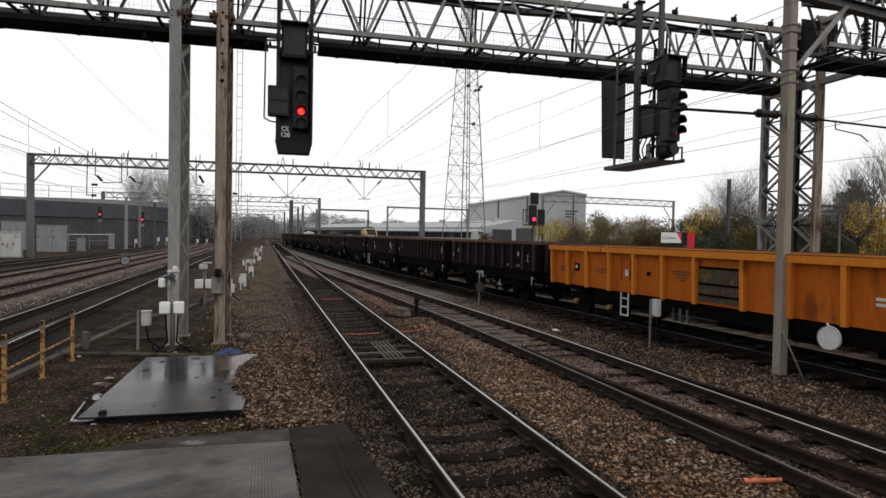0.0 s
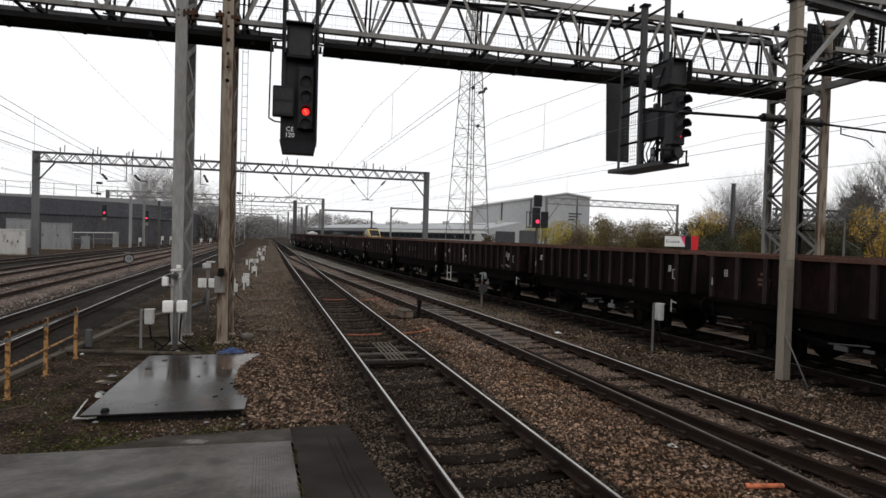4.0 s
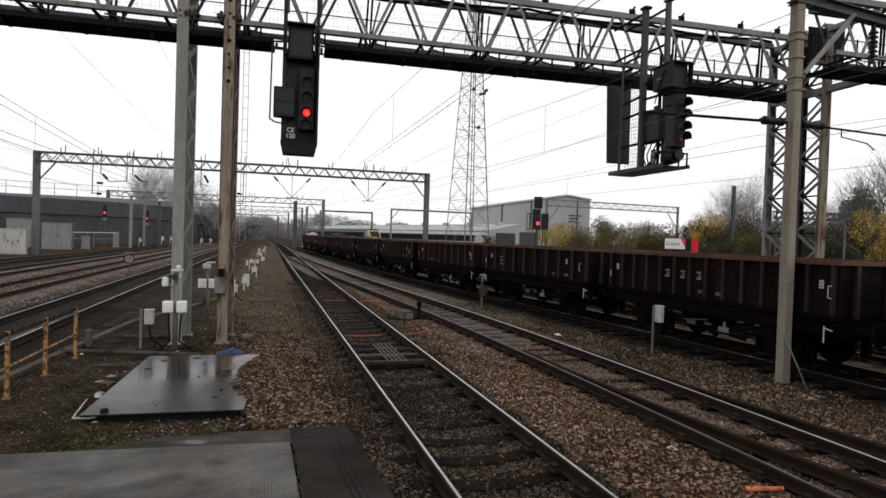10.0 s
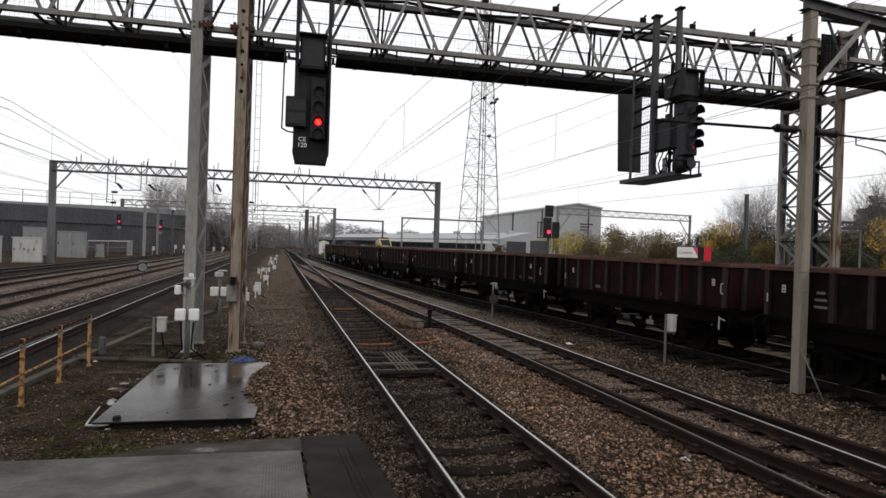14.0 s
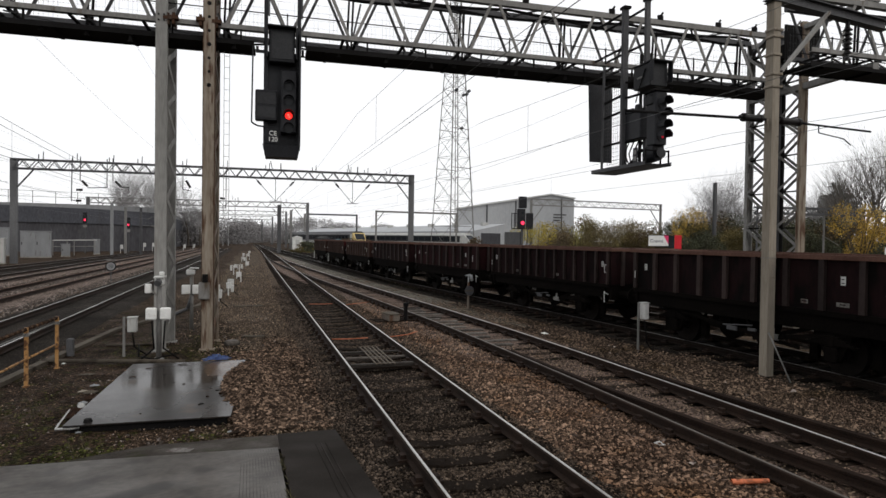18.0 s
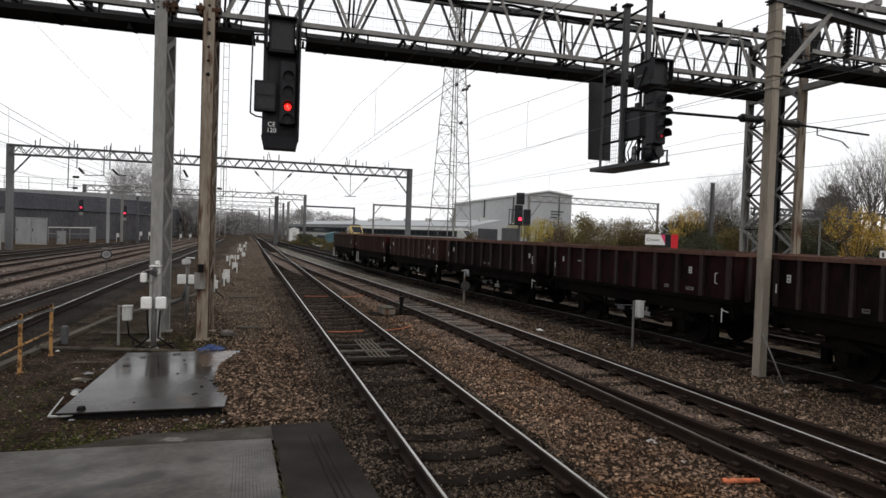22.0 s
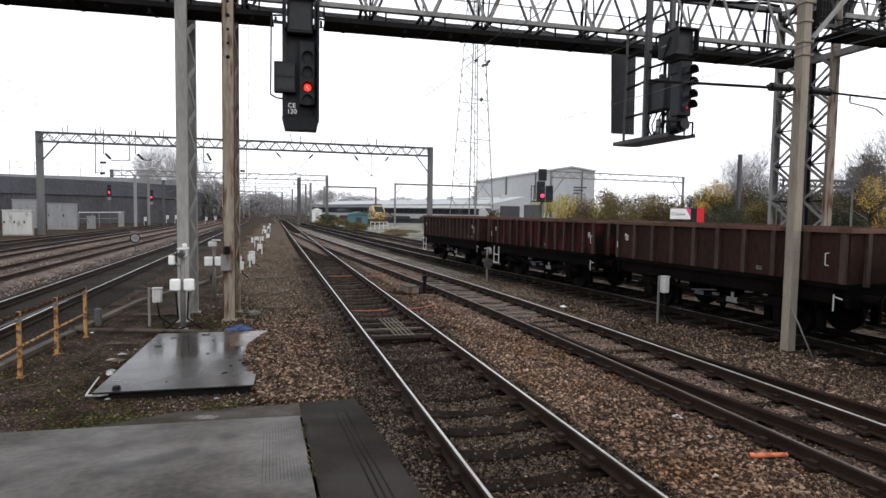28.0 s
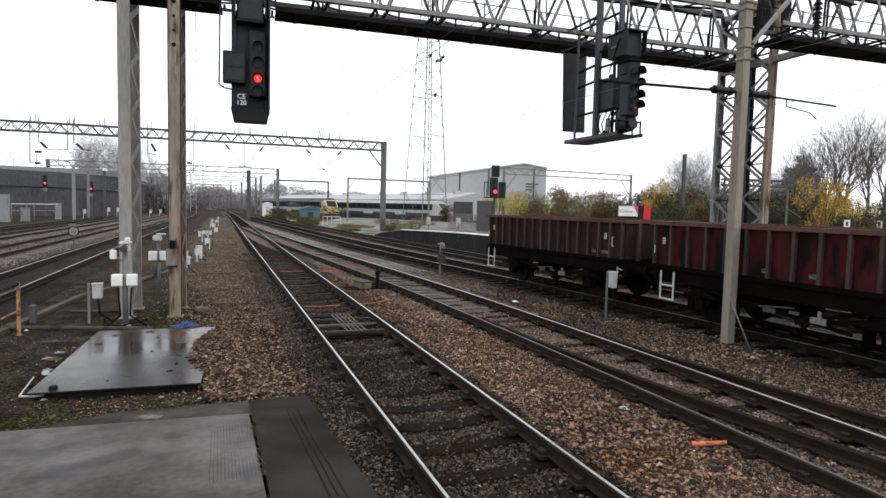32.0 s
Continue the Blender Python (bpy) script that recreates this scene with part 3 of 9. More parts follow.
def track(name, line, lo, hi, label, sleepers_to, mats=(SLEEPER,), step=0.68, sleeper_z=0.0, plates=40, stuff_to=None, shine=RAIL_TOP, half=1.3, sag=0.01):
    x, y = line_of(line, 1.0, lo, hi)
    t = thing(name, None, None, label, "railway track", kind="structure")
    rails(t, x, y, shine=shine)
    meshes = [sleeper_mesh(m, half, 0.26, i, sag) for i, m in enumerate(mats)]
    r = random.Random(7)
    v, n = lo + 0.3, 0
    while v < sleepers_to:
        u, d = float(np.interp(v, y, x)), float(np.interp(v + 0.5, y, x) - np.interp(v - 0.5, y, x))
        ob = part("sleeper", meshes[n % len(meshes)], None, t)
        ob.matrix_basis = pose(u + r.uniform(-0.03, 0.03), v, sleeper_z + r.uniform(-0.012, 0.004), 0, 0, -math.degrees(math.atan(d)) + r.uniform(-0.8, 0.8))
        v += step * r.uniform(0.96, 1.04)
        n += 1
    if stuff_to:
        g = Geo()
        while v < stuff_to:
            u = float(np.interp(v, y, x))
            g.box(u - 0.95, u + 0.95, v - 0.125, v + 0.125, -0.08, sleeper_z - 0.015)
            v += step
        tagged(part("far_sleepers", g, mats[0], t), kind="stuff")
    k = y <= plates
    if plates:
        chairs(t, x[k], y[k], step)
    return t


# ---- loose stones ----
def stones(name, areas, mat, label, size=(0.011, 0.024), seed=3, stretch=1.0):
    """Angular stones over areas (x0, x1, y0, y1, count, height function or number), as one mesh."""
    rng = np.random.default_rng(seed)
    base = np.array([(1.05, 0.1, 0), (0.0, 0.85, 0.1), (-0.95, 0.05, -0.1), (0.1, -0.9, 0.05), (0.1, 0.1, 0.8)])
    tri = np.array([(0, 1, 4), (1, 2, 4), (2, 3, 4), (3, 0, 4)])
    pos = []
    for x0, x1, y0, y1, count, z in areas:
        px, py = rng.uniform(x0, x1, count), y0 + (y1 - y0) * rng.uniform(0, 1, count) ** 1.35
        pz = z(px, py) if callable(z) else np.full(count, z)
        pos.append(np.stack([px, py, pz], 1))
    pos = np.concatenate(pos)
    pos[:, 2] += rng.uniform(-0.016, 0.014, len(pos))
    n = len(pos)
    ang = rng.uniform(0, 2 * np.pi, n)
    sc = rng.uniform(*size, n) * rng.uniform(0.8, 1.5, n) ** 2
    v = base[None] * (1 + rng.uniform(-0.3, 0.3, (n, 5, 3)))
    v[:, :, 2] *= rng.uniform(0.6, 1.25, (n, 1))
    v[:, :, 0] *= rng.uniform(1.0, stretch, (n, 1))
    tx, ty = rng.uniform(-0.5, 0.5, (n, 1)), rng.uniform(-0.5, 0.5, (n, 1))
    v[:, :, 2] += v[:, :, 0] * tx + v[:, :, 1] * ty
    c, s = np.cos(ang)[:, None], np.sin(ang)[:, None]
    w = np.stack([v[:, :, 0] * c - v[:, :, 1] * s, v[:, :, 0] * s + v[:, :, 1] * c, v[:, :, 2]], 2) * sc[:, None, None] + pos[:, None]
    faces = (tri[None] + 5 * np.arange(n)[:, None, None]).reshape(-1, 3)
    me = bpy.data.meshes.new(name)
    me.vertices.add(5 * n)
    me.vertices.foreach_set("co", w.reshape(-1).astype(np.float32))
    me.loops.add(len(faces) * 3)
    me.loops.foreach_set("vertex_index", faces.reshape(-1).astype(np.int32))
    me.polygons.add(len(faces))
    me.polygons.foreach_set("loop_start", np.arange(0, len(faces) * 3, 3, dtype=np.int32))
    me.update(calc_edges=True)
    me.validate()
    me.materials.append(mat)
    return tagged(new(name, me), label, "stones", kind="stuff")


def hollow(level):
    """Height of the stones between the rails of the main track."""
    return lambda px, py: level - 0.075 * np.cos(np.clip((px - 2.6) / 0.85, -1, 1) * math.pi / 2)


stones("ballast_stones", [(3.5, 5.7, 3.6, 12, 52000, -0.05), (3.45, 5.6, 11, 26, 28000, -0.055), (5.4, 8.6, 24, 40, 4500, -0.07)], STONE, "loose angular rust-brown ballast between the tracks", (0.010, 0.0195), stretch=1.7)
stones("side_ballast", [(5.7, 7.0, 3.0, 14, 3200, -0.055), (7.2, 10.5, 3.5, 12, 50000, -0.055), (7.0, 10.2, 11, 24, 25000, -0.065)], STONE_BROWN, "loose grey-brown ballast beside the goods track", (0.0095, 0.0185), seed=4, stretch=1.7)
stones("oily_ballast", [(1.95, 3.25, 3.2, 13, 40000, hollow(-0.042)), (1.95, 3.25, 3.2, 9, 2200, hollow(-0.004)), (1.95, 3.25, 8.2, 12.5, 9000, hollow(-0.016)), (1.95, 3.25, 12, 32, 15000, hollow(-0.024)), (1.12, 1.8, 3.2, 9, 15000, -0.026), (1.12, 1.8, 9, 34, 14000, -0.02), (0.5, 1.2, 13, 34, 5000, -0.07), (1.95, 3.25, 15, 40, 6000, hollow(-0.020)), (3.42, 4.1, 13, 40, 5000, -0.015), (3.42, 3.75, 3.2, 13, 7000, -0.014)],
       STONE_DARK, "dark wet ballast between the rails", (0.007, 0.015), seed=5)
stones("cess_gravel", [(-0.1, 1.4, 7.9, 15, 20000, -0.075), (-6, -0.1, 7.9, 13.5, 3500, -0.098), (-1.0, 1.2, 13, 40, 14000, -0.06), (-5.5, -2.5, 13, 32, 5000, -0.085), (-9, -7.2, 18, 50, 5000, -0.07)],
       STONE_BROWN, "trodden dark gravel beside the track", (0.006, 0.013), 6)
stones("soil_grit", [(-6, 0.4, 7.8, 14.5, 21000, -0.082)], STONE_BROWN, "fine dark grit trodden into the wet soil", (0.004, 0.010), 26)
stones("pale_grit", [(-6, -0.4, 7.8, 14, 3200, -0.072)], RUBBLE_GREY, "small pale chips trodden into the wet soil", (0.004, 0.011), 27)
stones("mud_grit", [(5.15, 5.66, 3.9, 4.75, 5000, -0.028), (4.6, 5.3, 3.8, 4.3, 2500, -0.032), (8.6, 10.2, 5.5, 8.0, 5000, -0.038)], HEAP, "fine reddish grit and mud between the stones", (0.006, 0.012), 29)
stones("path_grit", [(-1.9, 1.1, 15, 60, 14000, -0.045)], RUBBLE, "small stones trodden into the sandy path", (0.006, 0.014), 28)
stones("oil_soaked_stones", [(10.3, 13.2, 3.0, 15, 9000, -0.06), (9.4, 12.4, 14, 30, 7000, -0.06)], STONE_BLACK, "black stones under the goods train", seed=11)
stones("pale_gravel", [(0.2, 1.6, 8.4, 15, 3600, -0.065), (-0.6, 0.8, 8.6, 10.2, 900, -0.07), (-1.0, 1.5, 13.2, 18, 2600, -0.06), (-5.5, -2.2, 7.9, 13, 700, -0.08), (-1.2, 1.2, 14, 34, 7000, -0.055), (0.4, 1.7, 12, 24, 3000, -0.06), (5.75, 6.95, 3.4, 14, 4500, -0.035), (2.0, 3.2, 3.5, 14, 700, hollow(-0.03)), (3.5, 5.6, 3.6, 22, 700, -0.03), (7.2, 10.4, 4, 22, 1600, -0.05)],
       RUBBLE, "scattered pale straw-coloured stones", (0.007, 0.015), 15)


def heap(px, py):
    h = 0.36 * np.exp(-(((px - 0.05) / 0.42) ** 2 + ((py - 11.1) / 1.25) ** 2)) + 0.14 * np.exp(-(((px - 0.4) / 0.5) ** 2 + ((py - 12.7) / 1.4) ** 2))
    return h - 0.05


def heap_core():
    g = Geo()
    nx, ny = 24, 40
    for j in range(ny):
        for i in range(nx):
            x, y = -0.9 + 2.9 * i / (nx - 1), 7.8 + 7.6 * j / (ny - 1)
            g.v.append((x, y, float(heap(np.array(x), np.array(y))) * 1.05 - 0.13 + 0.02 * noise.noise((x * 4, y * 4, 0))))
    g.f = [(j * nx + i, j * nx + i + 1, j * nx + nx + i + 1, j * nx + nx + i) for j in range(ny - 1) for i in range(nx - 1)]
    return thing("spoil_heap", g, BED_WET, "low heap of tan broken stone spilling onto the steel cover", "rubble heap", kind="stuff", smooth=True)


heap_core()
stones("heap_stones", [(-0.4, 1.3, 9.2, 14.6, 10000, heap), (-0.45, 0.75, 9.6, 12.9, 16000, heap), (-0.2, 1.35, 8.6, 10.2, 5000, heap), (0.3, 1.35, 12.5, 16.5, 5000, -0.06)], HEAP, "tan broken stones and brick bits on a heap", (0.010, 0.022), 9, 1.9)


# ---- platform ramp in front of the camera ----
def ramp_z(y):
    return 0.10 + (7.55 - y) * 0.112


def ramp_block(x0, x1, y0, y1, lift, skew=0.0):
    g = Geo()
    n = 8
    for k in range(n + 1):
        y = y0 + (y1 - y0) * k / n
        z, w = ramp_z(y) + lift, y + skew * (x1 - x0) * k / n
        v = ramp_z(w) + lift
        g.v += [(x0, w, v), (x1, y, z), (x1, y, min(z - 0.02, -0.2)), (x0, w, min(v - 0.02, -0.2))]
    for k in range(n):
        for i in range(4):
            j = (i + 1) % 4
            g.f.append((4 * k + i, 4 * k + j, 4 * k + 4 + j, 4 * k + 4 + i))
    g.f += [(0, 1, 2, 3), (4 * n + 3, 4 * n + 2, 4 * n + 1, 4 * n)]
    return g


def ragged_margin():
    """Broken asphalt between the slab and the soil."""
    g = Geo()
    n = 26
    for k in range(n + 1):
        x = -2.1 + 2.46 * k / n
        a = 7.34 + 0.09 * (0.33 - x)
        b = min(8.18, a + 0.06 + 0.80 * min(1, (k / n) * 2.2)) + 0.10 * noise.noise((x * 2.1, 4.0, 1.0)) * (1 - k / n)
        g.v += [(x, a, ramp_z(a) - 0.008), (x, b, ramp_z(b) - 0.008), (x, b + 0.02, -0.15)]
    g.f = [(3 * k + i, 3 * k + 3 + i, 3 * k + 4 + i, 3 * k + 1 + i) for k in range(n) for i in range(2)]
    return g


def platform_ramp():
    t = thing("platform_ramp", None, None, "wet concrete and asphalt ramp at the end of the platform", "platform", kind="structure")
    part("asphalt_strip", ramp_block(0.36, 1.12, -6, 8.18, 0.0), SLAB_DARK, t, "wet dark asphalt edge strip")
    part("asphalt_margin", ragged_margin(), MARGIN, t, "crumbling asphalt margin")
    part("concrete_slab", ramp_block(-6.0, 0.33, -6, 7.36, 0.012, 0.09), SLAB, t, "wet grey concrete slab")
    g = Geo()
    for i in range(13):
        x = -0.08 + i * 0.03
        g.add([(x, 5.0, ramp_z(5.0) + 0.0125), (x + 0.006, 5.0, ramp_z(5.0) + 0.0125), (x + 0.006, 7.3, ramp_z(7.3) + 0.0125), (x, 7.3, ramp_z(7.3) + 0.0125),
               (x, 5.0, ramp_z(5.0) + 0.0129), (x + 0.006, 5.0, ramp_z(5.0) + 0.0129), (x + 0.006, 7.3, ramp_z(7.3) + 0.0129), (x, 7.3, ramp_z(7.3) + 0.0129)],
              [(0, 1, 5, 4), (4, 5, 6, 7), (2, 3, 7, 6), (1, 2, 6, 5), (3, 0, 4, 7)])
    part("grooved_strip", g, SLAB, t, "ribbed anti-slip strip")
    for x in (0.78, 0.84, 0.90):
        g = Geo()
        g.beam((x, 0.5, ramp_z(0.5) + 0.004), (x, 7.4, ramp_z(7.4) + 0.004), 0.014, 0.004)
        part("worn_line", g, SLAB_DARK, t)
    g = Geo()
    r = random.Random(4)
    for k in range(90):
        x, y = 0.345 + r.uniform(-0.02, 0.02), r.choice((r.uniform(5.0, 5.6), r.uniform(6.3, 6.9), r.uniform(4.0, 7.0)))
        a = r.uniform(0, 6.28)
        z = ramp_z(y)
        h = r.uniform(0.02, 0.07)
        g.add([(x, y, z), (x + 0.012, y + 0.01, z), (x + 0.04 * math.cos(a), y + 0.04 * math.sin(a), z + h)], [(0, 1, 2)])
    tagged(part("weeds", g, GRASS, t, "small weeds in the joint"), kind="stuff")
    return t


platform_ramp()


# ---- the tracks themselves ----
track("track_main", MAIN_LINE, -6, 190, "running track with polished rails and dark timber sleepers", 70, (SLEEPER, SLEEPER, SLEEPER), 0.70, -0.004, 45, 150, RAIL_TOP, 1.06, 0.075)
track("track_branch", BRANCH_LINE, -6, 80, "track that joins the main track at points", 40, (SLEEPER,), 0.66, -0.032, 40, 78, (RAIL_DULL, RAIL_TOP), 0.86)
track("track_train", TRAIN_LINE, -20, 230, "track that carries the goods train", 40, (SLEEPER_BLACK,), 0.7, -0.01, 36, 120, RAIL_TRAIN)
track("track_platform", [(a + 3.35, b) for a, b in TRAIN_LINE], -20, 120, "track along the far platform", 45, (SLEEPER,), 0.7, -0.02, 30, 100, RAIL_DULL)


def turnout():
    """Blades and stock rails of points that leave the branch track to the near right."""
    t = thing("points_rails", None, None, "dark rails of points that leave the branch track", "points", kind="structure")
    y = np.arange(-3, 12.6, 0.5)
    x = 6.36 + 0.0105 * (12.6 - y) ** 2
    for s in (-1, 1):
        path = offset_path(x, y, s * GAUGE / 2 + (0.09 if s < 0 else 0.09), RAIL_Z - 0.004)
        rail = part("switch_rail", Geo().sweep(WEB, path), RAIL_SIDE, t)
        part("rail_head", Geo().sweep(HEAD, path), RAIL_SIDE, rail)
    meshes = [sleeper_mesh(SLEEPER_PALE, h, 0.15, 5) for h in (0.42, 0.58, 0.30)]
    r = random.Random(2)
    for k in range(14):
        ob = part("slide_plate", meshes[k % 3], None, t, "pale wet sleeper with slide plate")
        v = 14.0 + k * 0.62
        ob.matrix_basis = pose(float(np.interp(v, [b for a, b in BRANCH_LINE], [a for a, b in BRANCH_LINE])) - r.uniform(0.0, 0.3), v, 0.006 + r.uniform(-0.008, 0.004))
    return t


turnout()
for k, (name, line, z, label) in enumerate((
        ("track_left_near", [(-6.0, 0), (-5.9, 30), (-5.5, 70), (-5.2, 140)], 0.0, "left running track with polished rails on dark ballast"),
        ("track_left_second", [(-9.95, 0), (-9.75, 40), (-9.3, 80), (-8.6, 140)], 0.0, "track with rusty rails on pale ballast"),
        ("track_left_third", [(-13.7, 0), (-13.5, 40), (-12.8, 80), (-12.0, 140)], 0.0, "dark track with worn rails"),
        ("track_left_fourth", [(-17.6, 0), (-17.3, 45), (-15.8, 80), (-14.0, 140)], 0.0, "farther dark track"))):
    bed("bed_" + name, line, 5, 138, 1.5, "raised bed of ballast", -0.03, BED_PALE if k in (1, 2) else BED_DARK)
    track(name, line, 8, 136, label, 10, (SLEEPER,), 0.7, -0.03, 0, 60, RAIL_MID if k == 0 else RAIL_RUST if k == 1 else RAIL_DULL)
stones("pale_ballast", [(-8.4, -7.1, 18, 60, 9000, -0.06), (-12.0, -11.0, 24, 60, 4000, -0.06), (-10.4, -9.1, 22, 60, 9000, -0.02)], RUBBLE_GREY, "pale brown ballast beside the left tracks", (0.012, 0.024), 12)

stones("loose_debris", [(-4.6, -2.3, 7.9, 12.6, 90, -0.075), (-2.1, 1.4, 7.8, 8.8, 40, -0.07), (-1.6, 1.0, 13.4, 22, 60, -0.05), (7.3, 9.6, 5, 18, 60, -0.04), (3.6, 5.5, 4, 16, 50, -0.03)], RUBBLE_GREY, "scattered pale chips and broken bits", (0.014, 0.030), 27)
r = random.Random(12)
for k in range(16):
    x, y = r.choice(((r.uniform(0.2, 1.3), r.uniform(8.4, 13)), (r.uniform(-4.6, -2.4), r.uniform(7.8, 12)), (r.uniform(-0.8, 1.2), r.uniform(13.5, 20))))
    a, n = r.uniform(0, 3.14), r.uniform(0.15, 0.45)
    p, q, e = (x, y, -0.035), (x + n * math.cos(a), y + n * math.sin(a), -0.03), (x + n * 1.6 * math.cos(a + 0.25), y + n * 1.6 * math.sin(a + 0.25), -0.04)
    thing("dead_twig", Geo().tube(p, q, 0.008, 0.006, n=5).tube(q, e, 0.006, 0.003, n=5), BARK, "thin dead twig lying on the ground", "twig", "twigs on the ground")

# ---- lattice signal gantry over the tracks ----
GANTRY = pose(0, 15.35, 0, 0, 0, -2.7)
DEPTH = 0.80
BAY = 1.53


def lattice_leg(parent, x, z1, w, mat, mat_lace, n=11, wide=0.25, front=0.0, back_mat=None, back=DEPTH, bar=0.085, edge=None, twin=0.0, panels=None):
    """A column of two legs, front and back, laced on both sides."""
    for y in (front, back):
        g = Geo()
        g.prism([(-wide / 2, -0.05), (wide / 2, -0.05), (wide / 2, 0.07), (wide / 2 - 0.02, 0.07), (wide / 2 - 0.02, -0.03), (-wide / 2 + 0.02, -0.03), (-wide / 2 + 0.02, 0.07), (-wide / 2, 0.07)]
                if y == front else [(-wide / 2, 0.05), (-wide / 2, -0.07), (-wide / 2 + 0.02, -0.07), (-wide / 2 + 0.02, 0.03), (wide / 2 - 0.02, 0.03), (wide / 2 - 0.02, -0.07), (wide / 2, -0.07), (wide / 2, 0.05)],
                (x, y, -0.1), (x, y, z1), up=(0, 1, 0))
        part("column_leg", g, back_mat or mat if y == back else mat, parent)
        g = Geo().box(x - wide / 2 - 0.05, x + wide / 2 + 0.05, y - 0.12, y + 0.12, -0.12, -0.03, 0.01)
        part("base_plate", g, mat, parent)
    step = (z1 - 0.3) / n
    for s, k, (f, e) in [(s, k, q) for s in (-1, 1) for k in range(n) for q in panels or ((front, back),)]:
        a, b = 0.3 + k * step, 0.3 + (k + 1) * step
        ya, yb = (f + 0.04, e - 0.04) if (k % 2 == 0) == (s > 0 or twin > 0) else (e - 0.04, f + 0.04)
        part("lacing_bar", Geo().beam((x + s * w / 2, ya, a), (x + s * w / 2, yb, b), bar, 0.012, up=(1, 0, 0)), mat_lace, parent)
        if twin:
            part("lacing_bar", Geo().beam((x + s * w / 2 * 0.92, ya, a + twin), (x + s * w / 2 * 0.92, yb, b + twin), bar, 0.012, up=(1, 0, 0)), mat_lace, parent)
    if edge:
        for s in (-1, 1):
            a = x + s * (wide / 2 + 0.006)
            part("flange", Geo().box(a - 0.006, a + 0.006, front - 0.062, front + 0.08, -0.03, z1), edge, parent, "flaking rusty edge")


def truss_span(t, x0, x1, front, decks):
    """One span of the lattice beam with its walkway between the two trusses."""
    z0, z1 = 7.68, 9.04
    back = front + DEPTH
    # The back truss takes the darker steel to look shaded.
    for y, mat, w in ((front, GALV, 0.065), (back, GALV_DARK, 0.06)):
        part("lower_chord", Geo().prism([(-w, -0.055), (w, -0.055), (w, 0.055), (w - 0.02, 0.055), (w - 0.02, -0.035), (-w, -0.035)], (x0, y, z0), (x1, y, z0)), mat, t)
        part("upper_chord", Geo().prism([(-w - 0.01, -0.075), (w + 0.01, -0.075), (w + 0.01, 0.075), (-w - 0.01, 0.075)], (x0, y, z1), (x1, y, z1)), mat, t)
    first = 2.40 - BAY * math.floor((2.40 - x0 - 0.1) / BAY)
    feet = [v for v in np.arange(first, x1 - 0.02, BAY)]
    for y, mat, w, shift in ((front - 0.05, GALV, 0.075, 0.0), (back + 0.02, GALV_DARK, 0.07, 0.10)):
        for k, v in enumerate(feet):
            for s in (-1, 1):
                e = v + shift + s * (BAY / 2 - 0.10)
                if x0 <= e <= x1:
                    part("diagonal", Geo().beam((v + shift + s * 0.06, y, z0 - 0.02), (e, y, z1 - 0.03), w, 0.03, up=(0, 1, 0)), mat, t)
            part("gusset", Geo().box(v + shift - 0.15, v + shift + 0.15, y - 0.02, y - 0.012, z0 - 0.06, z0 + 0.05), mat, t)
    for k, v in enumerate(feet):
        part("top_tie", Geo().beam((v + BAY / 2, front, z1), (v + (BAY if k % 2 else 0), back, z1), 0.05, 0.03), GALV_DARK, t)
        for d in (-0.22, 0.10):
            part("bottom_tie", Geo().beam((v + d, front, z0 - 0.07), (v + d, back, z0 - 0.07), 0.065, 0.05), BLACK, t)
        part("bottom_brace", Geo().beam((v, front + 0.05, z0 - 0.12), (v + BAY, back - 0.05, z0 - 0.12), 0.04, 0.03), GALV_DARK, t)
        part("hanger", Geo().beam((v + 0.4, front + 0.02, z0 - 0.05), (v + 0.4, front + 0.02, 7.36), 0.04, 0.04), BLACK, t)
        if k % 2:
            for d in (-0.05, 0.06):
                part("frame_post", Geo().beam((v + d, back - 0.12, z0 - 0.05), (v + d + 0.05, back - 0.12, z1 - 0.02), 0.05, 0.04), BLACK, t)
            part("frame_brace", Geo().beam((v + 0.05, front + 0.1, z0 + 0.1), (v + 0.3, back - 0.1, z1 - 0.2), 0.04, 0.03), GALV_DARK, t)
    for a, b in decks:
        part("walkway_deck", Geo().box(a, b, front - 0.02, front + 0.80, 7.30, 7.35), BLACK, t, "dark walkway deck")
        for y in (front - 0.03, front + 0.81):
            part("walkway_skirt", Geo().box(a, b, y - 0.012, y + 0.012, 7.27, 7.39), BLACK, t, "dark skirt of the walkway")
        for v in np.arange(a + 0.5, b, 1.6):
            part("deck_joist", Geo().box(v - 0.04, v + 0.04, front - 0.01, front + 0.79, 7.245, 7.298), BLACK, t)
    r = random.Random(int(x0 * 3) + 90)
    y = back - 0.06
    for z in (7.85, 8.36):
        part("guard_rail", Geo().tube((x0, y, z), (x1, y, z), 0.014, n=6), BLACK, t)
    g = Geo()
    for v in np.arange(x0, x1, 0.10):
        if r.random() < 0.85:
            g.beam((v, y, 7.40), (v, y, r.uniform(8.2, 8.75)), 0.0035)
    for z in np.arange(7.5, 8.8, 0.2):
        g.beam((x0, y, z), (x1, y, z), 0.003)
    tagged(part("wire_mesh", g, GALV_DARK, t, "fine wire mesh guard"), kind="stuff")
    for v in np.arange(x0, x1, 1.53):
        part("guard_post", Geo().beam((v, y, 7.35), (v, y, 8.40), 0.03), BLACK, t)
